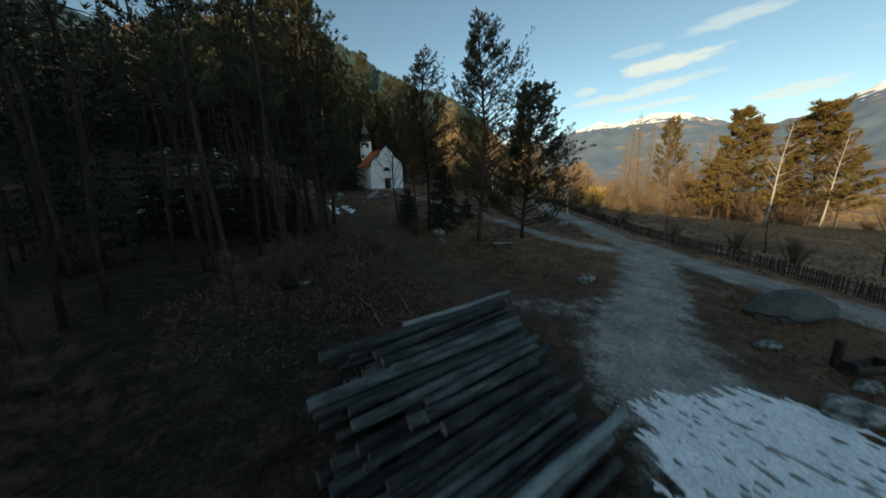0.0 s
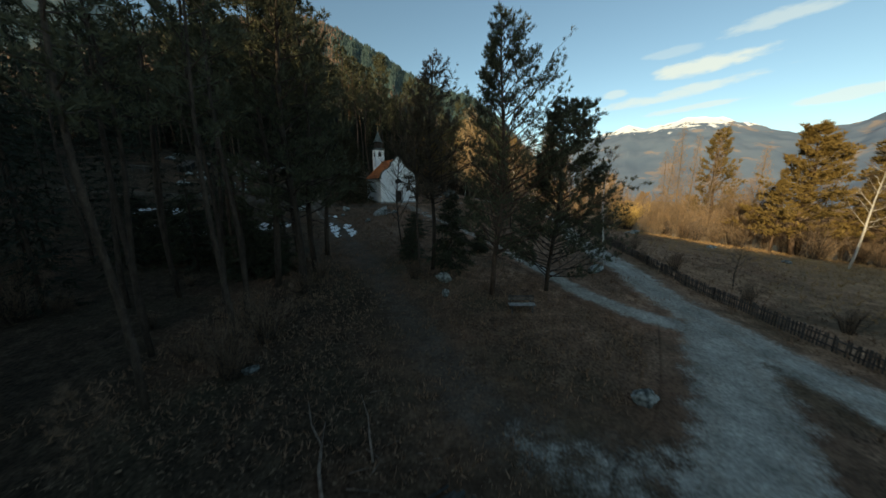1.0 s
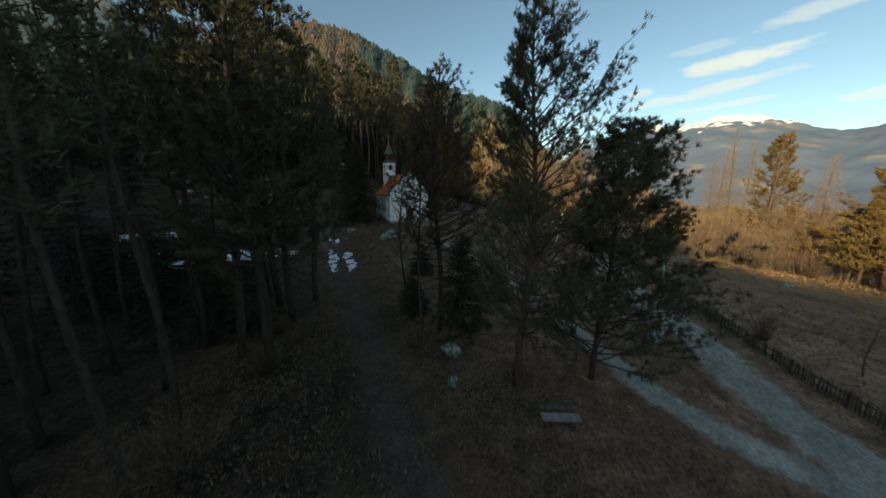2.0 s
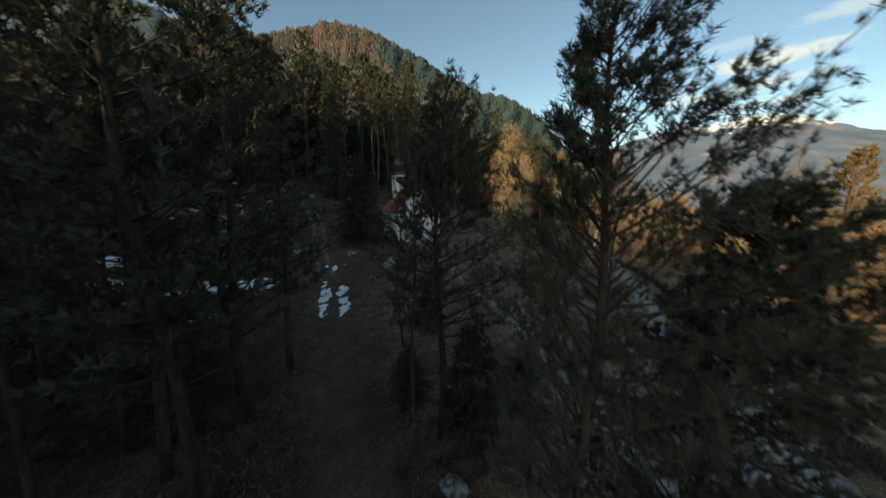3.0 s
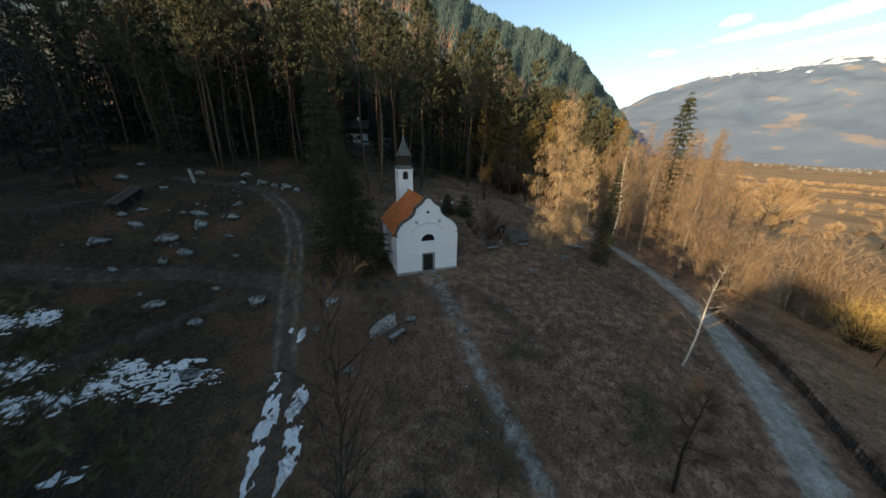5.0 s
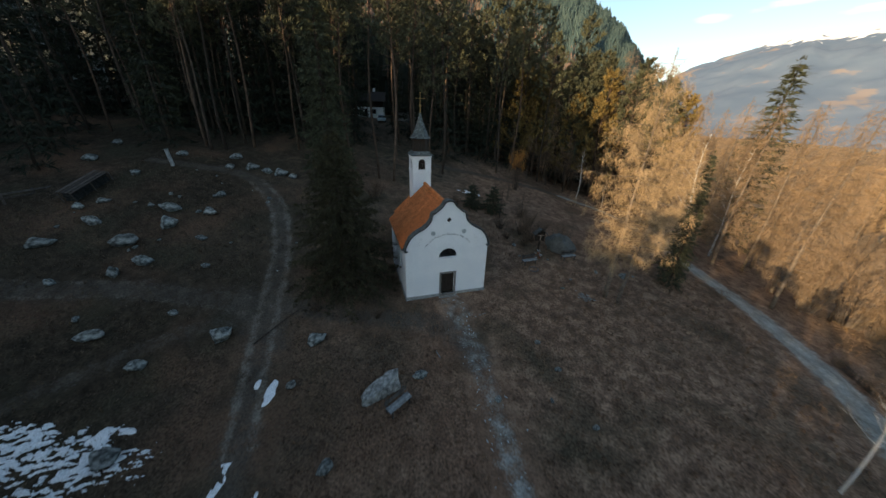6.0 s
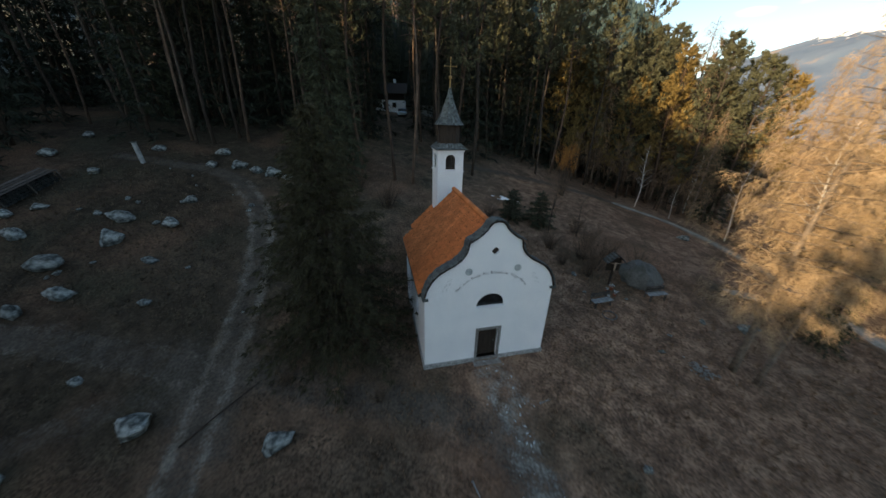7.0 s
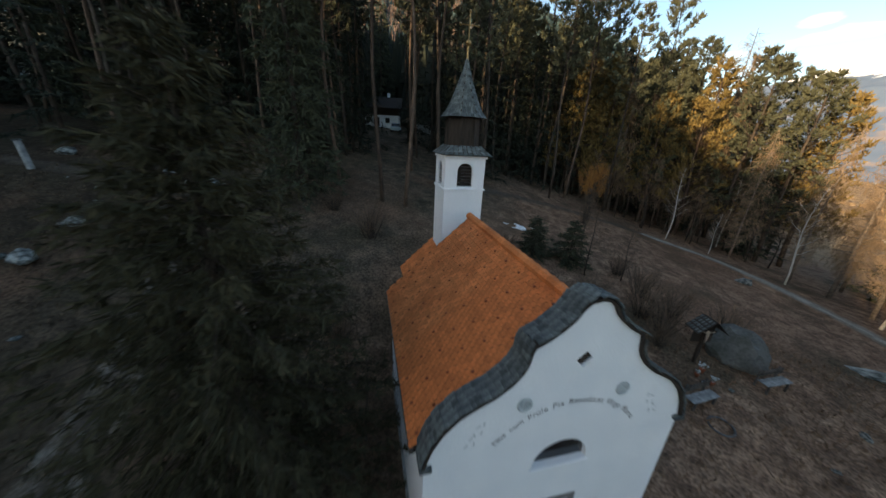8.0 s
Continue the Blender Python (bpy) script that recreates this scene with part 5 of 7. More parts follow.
def split_boulder(x, y, a):
    """A slab broken off slantwise: one high end, one long sloping pale face."""
    bm = bmesh.new()
    for p in ((-1.25, -0.35, -0.3), (-1.2, 0.45, -0.3), (1.15, -0.5, -0.3), (1.2, 0.5, -0.3), (-1.15, -0.2, 0.28), (-1.05, 0.4, 0.4), (-0.3, -0.45, 0.62), (0.95, -0.35, 1.2), (1.2, -0.05, 1.42), (1.02, 0.42, 1.12), (0.25, 0.5, 0.95), (0.5, -0.52, 0.35)):
        bm.verts.new(p)
    bmesh.ops.convex_hull(bm, input=bm.verts)
    bmesh.ops.triangulate(bm, faces=bm.faces)
    bmesh.ops.subdivide_edges(bm, edges=bm.edges, cuts=4, use_grid_fill=True)
    for v in bm.verts:
        c = v.co
        c += Vector((noise.noise(c * 2.1), noise.noise(c * 2.1 + Vector((5, 0, 0))), noise.noise(c * 2.1 + Vector((0, 7, 0))))) * 0.13 + Vector((noise.noise(c * 6.3), noise.noise(c * 6.3 + Vector((4, 0, 0))), 0)) * 0.05
    me = bpy.data.meshes.new("rock")
    bm.to_mesh(me); bm.free()
    me.materials.append(M_ROCK_PALE)
    return tagged(part("rock", me, m=pose(x, y, gz(x, y), 0, 0, a) @ Matrix.Diagonal((0.92, 0.74, 0.95, 1))), "big split pale granite boulder with a bench beside it", "rock", "loose meadow rocks")


split_boulder(-11.35, 50.75, 58)
rock(-3.0, 72.2, 3.2, 2.4, 3.2, 15, "large dark mossy boulder behind the benches", 0, 0.2, M_ROCK_DARK)
rock(0.55, 28.4, 1.15, 0.9, 1.15, 20, "rounded pale granite boulder in brown grass")
rock(0.95, 26.1, 0.75, 0.5, 0.7, 70, "small pale pointed stone in brown grass")
rock(8.95, 17.95, 0.9, 0.75, 0.85, 10, "pale stone at the tip of the grass island")
rock(12.0, 31.6, 1.7, 0.9, 0.75, 40, "flat pale stone at the foot of a birch")
rock(-6.2, 17.9, 0.7, 0.5, 0.5, 30, "grey stone in leaf litter")
rock(15.0, 14.1, 2.9, 1.6, 1.75, -14, "long grey boulder on the grass between the lanes", 0, 0.1, M_ROCK_DARK)
rock(12.4, 12.0, 0.75, 0.4, 0.42, -20, "flat pale stone in dry grass")
rock(11.6, 8.95, 1.7, 0.9, 0.8, -20, "pale stone beside the snow")
rock(13.1, 10.0, 0.8, 0.5, 0.4, 10, "flat pale stone in dry grass")
rock(4.5, 75.7, 2.7, 1.0, 0.7, -12, "long flat pale stone near the lane")
rock(2.6, 87.0, 1.2, 0.8, 0.8, -10, "pale stone beside the lane")
rock(3.0, 70.5, 1.3, 0.7, 0.5, 40, "flat pale stone under the larch")
rock(27.0, 58.2, 2.0, 1.3, 0.8, 20, "pale flat boulder in the open field")
rock(24.5, 54.0, 1.6, 0.6, 0.5, -30, "low pale stone in the open field")
rock(31.0, 47.5, 1.5, 0.9, 0.6, 20, "pale flat boulder in the open field")
rock(33.5, 41.0, 1.2, 0.8, 0.5, 60, "low pale stone in the open field")
for i in range(42):      # small stones strewn about
    x, y = random.uniform(-44, -24), random.uniform(45, 64)
    if i % 3 == 0:
        x, y = random.uniform(-8, 4), random.uniform(48, 74)
    s = random.uniform(0.15, 0.4)
    rock(x, y, s * 1.4, s, s, random.uniform(0, 180), "small pale stone in dry grass")

for i in range(60):
    s = random.uniform(0.05, 0.16)
    rock(-0.5 + random.gauss(0, 0.42), 64.65 + random.gauss(0, 0.24), s * 1.6, s, s * 0.8, random.uniform(0, 180), "small pale stone lying in a heap on the meadow", material=M_ROCK_PALE)
ring = thing("fire_ring", pose(-5.03, 66.9, gz(-5.03, 66.9), 4, 0, 0), "rusty iron fire ring lying in the grass", "ring")
b = Buf()
tube(b, [(0.42 * math.cos(q), 0.42 * math.sin(q), 0.06) for q in np.linspace(0, 2 * math.pi, 25)], [0.04] * 25, 6, False)
part("iron_hoop", b, M_IRON, ring)

# hollow log trough with a spout post
trough = thing("log_water_trough", pose(13.85, 10.75, gz(13.85, 10.75), 0, 0, 8) @ Matrix.Diagonal((0.64, 0.64, 0.64, 1)), "grey hollowed log trough with a spout post beside the lane", "water trough")
b = Buf()
sec = [(0.42 * math.cos(q), 0.36 + 0.36 * math.sin(q)) for q in np.linspace(math.pi * 0.86, math.pi * 2.14, 15)] + [(0.29 * math.cos(q), 0.38 + 0.25 * math.sin(q)) for q in np.linspace(math.pi * 2.1, math.pi * 0.9, 13)]
nS = len(sec)
for x in (-0.95, 0.95):
    b.v.append(np.array([(x, y, z) for y, z in sec]))
b.n = 2 * nS
b.f = [(k, (k + 1) % nS, nS + (k + 1) % nS, nS + k) for k in range(nS)] + [tuple(range(nS))[::-1], tuple(nS + k for k in range(nS))]
part("trough", b, M_FENCE, trough, "hollowed grey log")
for x in (-0.945, 0.79):
    part("end_block", bevel_box(x, x + 0.15, -0.27, 0.27, 0.16, 0.6, 0.02), M_WOOD_DARK, trough)
part("spout_post", bevel_box(-0.72, -0.46, 0.44, 0.7, -0.2, 1.3, 0.03), M_WOOD_DARK, trough, "dark square spout post")
b = Buf(); tube(b, [(-0.62, 0.46, 1.0), (-0.62, 0.05, 0.95)], [0.03, 0.03], 8)
part("spout", b, M_IRON, trough)

post = thing("boundary_post", pose(-44.6, 61.6, gz(-44.6, 61.6), 0, -9, 10), "pale weathered leaning post at the wood's edge", "post")
part("shaft", bevel_box(-0.16, 0.16, -0.14, 0.14, -0.3, 1.75, 0.04), M_WOOD_GREY, post)
part("cap", bevel_box(-0.2, 0.2, -0.18, 0.18, 1.752, 1.85, 0.03), M_ROCK, post)

# ---- log pile beside the gravel ----
LD = Vector((0.80, 0.60, 0)).normalized()            # the way the logs lie
LP = Vector((0.30, -0.954, 0))                       # down the pile


def log(p, ln, r, material, a=0.0, tilt=0.0, label="dark-barked spruce log in the pile"):
    b = Buf()
    k = 7
    tube(b, [(0.014 * math.sin(i * 1.3 + ln * 9), 0.014 * math.cos(i * 0.9 + r * 70), ln * (i / (k - 1) - 0.5)) for i in range(k)], [r * (1.08 - 0.2 * i / (k - 1) + 0.03 * math.sin(i * 2.7 + r * 90)) for i in range(k)], 12, False)
    o = thing("log", Matrix.Translation(p) @ Vector((LD.x, LD.y, tilt)).to_track_quat("Z", "Y").to_matrix().to_4x4() @ pose(0, 0, 0, a, 0, random.uniform(0, 360)), label, "log", "stacked logs")
    part("bark", b.mesh("bark", material, smooth=True), parent=o)
    for i, z in ((0, -ln / 2 + 0.004), (k - 1, ln / 2 - 0.004)):
        e = Buf()
        c = (0.014 * math.sin(i * 1.3 + ln * 9), 0.014 * math.cos(i * 0.9 + r * 70))
        rr_ = r * (1.08 - 0.2 * i / (k - 1) + 0.03 * math.sin(i * 2.7 + r * 90)) * 1.0
        e.add([(c[0] + rr_ * math.cos(q), c[1] + rr_ * math.sin(q), z) for q in np.linspace(0, 2 * math.pi, 12, endpoint=False)] + [(c[0], c[1], z + (0.01 if i else -0.01))], [(q, (q + 1) % 12, 12) for q in range(12)])
        part("cut_end", e, M_CUT, o)
    return o


rl = random.Random(5)
ORIGIN = Vector((1.95, 10.7, 0))                     # middle of the top log
for layer in range(9):
    off = -0.75 + 0.11 * layer
    while off < 5.6 - layer * 0.6:
        r = rl.choice((0.065, 0.08, 0.1, 0.12, 0.14)) * rl.uniform(0.9, 1.1)
        hgt = 0.13 + layer * 0.2 + rl.uniform(-0.05, 0.07)
        ln = rl.uniform(3.4, 5.9)
        c = ORIGIN + LP * off + LD * (2.45 - ln / 2 + rl.uniform(-0.5, 0.3))
        log(Vector((c.x, c.y, gz(c.x, c.y) + hgt)), ln, r, M_LOG_GREY if rl.random() < 0.4 else M_LOG, rl.uniform(-3.0, 3.0), rl.uniform(-0.01, 0.06))
        off += r * 2.05 + rl.uniform(0, 0.13)
for i in range(30):      # thin poles thrown on the far side
    back = rl.uniform(0.8, 2.7)
    c = ORIGIN - LP * back + LD * rl.uniform(-1.3, 0.6)
    log(Vector((c.x, c.y, gz(c.x, c.y) + rl.uniform(0.1, 1.6 - 0.5 * back))), rl.uniform(2.6, 4.4), rl.uniform(0.035, 0.075), M_LOG, rl.uniform(-8, 8), rl.uniform(-0.05, 0.05), "thin dark pole thrown beside the log pile")
for dx, dy, dz, ln, r in ((-0.02, 0.6, 1.88, 4.0, 0.08), (4.75, 1.2, 0.98, 3.4, 0.11)):
    c = ORIGIN + LP * dx + LD * dy
    log(Vector((c.x, c.y, gz(c.x, c.y) + dz)), ln, r, M_LOG_PALE, 0.5, 0.03, "pale peeled log lying on top of the pile")


def stick(pts, r, label, material=M_BARK):
    b = Buf()
    tube(b, [(x, y, gz(x, y) + h) for x, y, h in pts], [r * (1 - 0.75 * i / (len(pts) - 1)) for i in range(len(pts))], 6)
    return tagged(part("fallen_branch", b.mesh("fallen_branch", material, smooth=True)), label, "branch")


stick([(-0.75, 13.4, 0.04), (-1.2, 14.1, 0.12), (-1.55, 14.9, 0.1), (-2.2, 15.5, 0.2), (-2.75, 16.3, 0.3)], 0.06, "bare pale broken branch near the log pile", M_LARCH_BARK)
stick([(0.15, 14.6, 0.05), (-0.2, 15.3, 0.2), (-0.45, 15.9, 0.25), (-1.0, 16.7, 0.45)], 0.045, "bare pale broken branch near the log pile", M_LARCH_BARK)
for x, y, a, ln in ((-0.4, 14.2, 0.4, 0.7), (-0.2, 15.0, -0.5, 0.8), (-0.3, 13.8, 0.0, 1.1), (0.4, 15.2, 0.5, 0.4), (-1.9, 15.8, -1.2, 0.9), (1.3, 15.0, 0.1, 0.3), (1.8, 14.9, 0.05, 0.35), (0.2, 14.2, 1.2, 0.6), (-0.9, 17.3, 0.3, 0.5)):
    stick([(x, y, 0.03), (x + ln / 2 * math.cos(a), y + ln / 2 * math.sin(a), 0.06), (x + ln * math.cos(a), y + ln * math.sin(a), 0.04)], 0.022, "short bare stick beside the log pile", M_LARCH_BARK)
stick([(-20.75, 50.4, 0.08), (-20.5, 52.0, 0.14), (-20.15, 53.9, 0.12)], 0.05, "dark fallen pole lying across the dirt track")
stick([(-7.9, 58.7, 0.03), (-7.5, 59.1, 0.06)], 0.04, "short pale stick on the bare ground", M_WOOD_GREY)
stick([(-9.6, 54.6, 0.03), (-9.1, 54.2, 0.07)], 0.05, "short pale stick on the bare ground", M_WOOD_GREY)

# covered wood stack at the far side of the rocky meadow
stack = thing("covered_wood_stack", pose(-45.6, 54.7, gz(-45.6, 54.7), 0, -17, 114), "long dark stack of firewood under grey boards", "wood stack")
b = Buf()
for i in range(19):
    for j in range(4):
        tube(b, [(-1.85 + i * 0.2 + 0.1 * (j % 2), -0.45 + rl.uniform(-0.04, 0.04), 0.1 + j * 0.19), (-1.85 + i * 0.2 + 0.1 * (j % 2), 0.45, 0.1 + j * 0.19)], [0.095, 0.095], 7)
tagged(part("firewood", b, M_LOG, stack), kind="stuff")
for i in range(4):
    part("cover_board", bevel_box(-2.05, 2.05, -0.62 + i * 0.31, -0.33 + i * 0.31, 0.86 + 0.05 * i, 0.885 + 0.05 * i, 0.006), M_FENCE, stack)
for x in (-2.08, 0.0, 2.08):
    for y in (-0.55, 0.55):
        part("stake", bevel_box(x - 0.05, x + 0.05, y - 0.05, y + 0.05, -0.3, 0.85, 0.01), M_FENCE, stack)
rails = thing("log_fence", pose(-48.6, 51.2, gz(-48.6, 51.2), 0, 0, 100), "dark low log fence beside the firewood", "fence")
for i in range(4):
    part("post", bevel_box(-3.1 + i * 2, -2.94 + i * 2, -0.08, 0.08, -0.4, 0.75, 0.02), M_FENCE, rails)
for z in (0.25, 0.6):
    part("rail", bevel_box(-3.4, 3.4, -0.16, -0.082, z - 0.07, z + 0.07, 0.02), M_FENCE, rails)

# farmhouse and car up in the wood
HX, HY = -52.0, 111.0
house = thing("farmhouse", pose(HX, HY, gz(HX, HY), 0, 0, 28) @ Matrix.Diagonal((0.72, 0.72, 0.8, 1)), "white and dark timber farmhouse seen between pine trunks", "house")
part("ground_floor", extrude2d([(-5, -0.6), (5, -0.6), (5, 2.6), (-5, 2.6)], [[(-3.9, 0.8), (-2.9, 0.8), (-2.9, 2.0), (-3.9, 2.0)], [(-1.2, 0.0), (-0.2, 0.0), (-0.2, 2.1), (-1.2, 2.1)], [(1.4, 0.8), (2.6, 0.8), (2.6, 2.0), (1.4, 2.0)]], 7.0, lambda x, z, y: (x, y - 3.5, z)), M_PLASTER, house, "white plastered ground floor")
part("upper_floor", bevel_box(-5.05, 5.05, -3.6, 3.6, 2.603, 4.6, 0.03), M_WOOD_DARK, house, "dark timber upper floor")
for x0, x1, z0, z1, nm in ((-3.9, -2.9, 0.8, 2.0, "window"), (1.4, 2.6, 0.8, 2.0, "window"), (-1.2, -0.2, 0, 2.1, "door")):
    part(nm, bevel_box(x0 - 0.02, x1 + 0.02, -3.35, -3.3, z0 - 0.02, z1 + 0.02, 0.004), M_GLASS, house)
b = Buf()
for s in (-1, 1):
    b.add([(-5.9, s * 4.5, 4.1), (5.9, s * 4.5, 4.1), (5.9, 0, 6.7), (-5.9, 0, 6.7), (-5.9, s * 4.5, 4.25), (5.9, s * 4.5, 4.25), (5.9, 0, 6.9), (-5.9, 0, 6.9)], [(0, 1, 2, 3), (4, 5, 6, 7), (0, 1, 5, 4), (0, 3, 7, 4), (1, 2, 6, 5)])
part("roof", b, M_WOOD_DARK, house, "dark overhanging roof")
part("chimney", bevel_box(1.6, 2.3, 0.3, 1.0, 6.2, 7.9, 0.03), M_PLASTER, house)
shed = thing("shed", pose(-43.5, 116.0, gz(-43.5, 116.0), 0, 0, 20), "low grey shed beside the farmhouse", "shed")
part("shed_wall", bevel_box(-2.5, 2.5, -1.8, 1.8, -0.5, 2.2, 0.03), M_WOOD_GREY, shed)
part("shed_roof", bevel_box(-2.9, 2.9, -2.2, 2.2, 2.203, 2.38, 0.03), M_WOOD_DARK, shed)
car = thing("car", pose(-45.0, 105.5, gz(-45.0, 105.5), 0, 0, 118), "pale blue small car parked before the farmhouse", "car")
bm = bevel_box(-1.9, 1.9, -0.82, 0.82, 0.3, 0.92, 0.12)
part("body", bm, M_CAR, car)
b = Buf()
b.add([(-1.5, -0.76, 0.9), (1.1, -0.76, 0.9), (1.1, 0.76, 0.9), (-1.5, 0.76, 0.9), (-1.15, -0.62, 1.45), (0.5, -0.62, 1.45), (0.5, 0.62, 1.45), (-1.15, 0.62, 1.45)], [(4, 5, 6, 7), (0, 1, 5, 4), (1, 2, 6, 5), (2, 3, 7, 6), (3, 0, 4, 7)])
part("cabin_glass", b, M_GLASS, car)
part("roof_panel", bevel_box(-1.17, 0.52, -0.64, 0.64, 1.452, 1.49, 0.015), M_CAR, car)
for x in (-1.2, 1.2):
    for y in (-0.74, 0.74):
        b = Buf(); tube(b, [(x, y - 0.1, 0.31), (x, y + 0.1, 0.31)], [0.31, 0.31], 14)
        part("wheel", b, M_RUBBER, car)

# far village in the valley
b = Buf()
rv = np.random.default_rng(4)
for i in range(70):
    a, r = math.radians(rv.normal(35, 5)), rv.uniform(1450, 1900)
    x, y = r * math.sin(a), 30 + r * math.cos(a)
    z, s, h = gz(x, y), rv.uniform(3, 5), rv.uniform(2, 4)
    box(b, x - s, x + s, y - s * 0.7, y + s * 0.7, z - 4, z + h)
    b.add([(x - s, y - s, z + h), (x + s, y - s, z + h), (x + s, y + s, z + h), (x - s, y + s, z + h), (x - s, y, z + h + 4), (x + s, y, z + h + 4)], [(0, 1, 5, 4), (2, 3, 4, 5), (0, 4, 3), (1, 2, 5)])
tagged(part("village", b, M_VILLAGE), "far pale village houses on the valley floor", "village", kind="stuff")


# ---- trees ----
def tufts(buf, pts, dirs, length, width, count, spread, r):
    """Sprays of slim needles or twigs at points, each leaning along its direction."""
    pts, dirs = np.asarray(pts, float), np.asarray(dirs, float)
    if len(pts) == 0:
        return
    n = len(pts) * count
    p = np.repeat(pts, count, 0)
    d = np.repeat(dirs, count, 0) + r.normal(0, spread, (n, 3))
    d /= np.linalg.norm(d, axis=1)[:, None] + 1e-9
    s = np.cross(d, r.normal(0, 1, (n, 3)))
    s /= np.linalg.norm(s, axis=1)[:, None] + 1e-9
    ln = length * r.uniform(0.55, 1.25, (n, 1))
    w = width * r.uniform(0.7, 1.3, (n, 1))
    a = p + r.normal(0, length * 0.16, (n, 3))
    buf.tris(np.stack([a - s * w / 2, a + s * w / 2, a + d * ln], 1))


def curve_limb(p0, az, up, ln, droop, k=5, r=None):
    """A limb from p0 outwards that bends up (or down for minus droop)."""
    pts = []
    for i in range(k):
        t = i / (k - 1)
        e = up + droop * t
        if i == 0:
            pts.append(np.array(p0, float))
            continue
        st = ln / (k - 1)
        jig = r.normal(0, 0.05, 3) * ln * 0.3 if r is not None else 0
        pts.append(pts[-1] + st * np.array([math.cos(az) * math.cos(e), math.sin(az) * math.cos(e), math.sin(e)]) + jig)
    return pts


def make_tree(name, label, trunk_buf, crown_buf, bark, leaf, category="tree", group="", crown_name="crown"):
    o = thing(name, Matrix(), label, category, group)
    part("trunk", trunk_buf.mesh("trunk", bark, smooth=True), parent=o)
    if crown_buf is not None:
        part(crown_name, crown_buf.mesh(crown_name, leaf), parent=o)
    return o


def pine(seed, h, start, rad, limbs, subs, per, ln=0.30, width=0.045, count=12, bias=None, r0=0.2, lean=0.0, sides=8, dead=8, flat=False, narrow=0.0, fine=True):
    """Scots pine: bare red trunk, crooked limbs, rounded clumps of needles at their ends."""
    r = np.random.default_rng(seed)
    t, c = Buf(), Buf()
    k = 9
    ph = r.uniform(0, 6)
    axis = [np.array([lean * h * (i / (k - 1)) ** 1.5 + 0.012 * h * math.sin(ph + i * 0.9), 0.012 * h * math.cos(ph * 2 + i * 0.8), h * i / (k - 1)]) for i in range(k)]
    axis[0][2] = -0.4
    tube(t, axis, [r0 * (1 - 0.88 * (i / (k - 1)) ** 1.1) + 0.012 for i in range(k)], sides)
    at = lambda f: np.array([np.interp(f, np.linspace(0, 1, k), [p[j] for p in axis]) for j in range(3)])
    P, D = [], []
    for i in range(limbs):
        f = start + (0.985 - start) * ((i + r.uniform(0, 1)) / limbs)
        q = (f - start) / (1 - start)
        prof = math.sin(math.pi * min(1, 0.22 + 0.78 * q) ** 0.9) ** 0.7 if not flat else (1 - 0.75 * q)
        prof *= 1 - narrow * q ** 2
        a = i * 2.4 + r.uniform(-0.6, 0.6)
        L = rad * max(0.16, prof) * r.uniform(0.65, 1.2)
        if bias is not None:
            L *= 1 + bias[1] * math.cos(a - bias[0])
        L = max(L, 0.35)
        pts = curve_limb(at(f), a, r.uniform(0.05, 0.45) + 0.5 * q, L, r.uniform(-0.1, 0.5), 5, r)
        tube(t, pts, [max(0.012, r0 * 0.34 * (1 - q * 0.6) * (1 - 0.8 * j / 4)) for j in range(5)], 5 if fine else 3, False)
        for s in range(subs if q < 0.86 or not narrow else 3):
            g = r.uniform(0.38, 1.0)
            j = min(int(g * 4), 3)
            b0 = pts[j] + (pts[j + 1] - pts[j]) * (g * 4 - j)
            a2 = a + r.choice([-1, 1]) * r.uniform(0.3, 1.1)
            sub = curve_limb(b0, a2, r.uniform(0.0, 0.7), L * r.uniform(0.16, 0.36) + 0.12, 0.3, 3, r)
            if fine:
                tube(t, sub, [0.014, 0.010, 0.006], 3, False)
            for e in range(per):
                u = (e + 1) / per
                p = sub[1] + (sub[2] - sub[1]) * u if u > 0.4 else sub[0] + (sub[1] - sub[0]) * (u + 0.5)
                P.append(p + r.normal(0, 0.07, 3)); D.append((sub[2] - sub[0]) / (np.linalg.norm(sub[2] - sub[0]) + 1e-6) * 0.7 + np.array([0, 0, 0.55]))
    for i in range(dead):      # dead stubs below the crown
        f = r.uniform(min(0.18, start), start)
        pts = curve_limb(at(f), r.uniform(0, 6.28), r.uniform(-0.4, 0.2), rad * r.uniform(0.2, 0.6), -0.2, 4, r)
        tube(t, pts, [0.025, 0.018, 0.012, 0.006], 4, False)
    tufts(c, P, D, ln, width, count, 0.62, r)
    return t, c


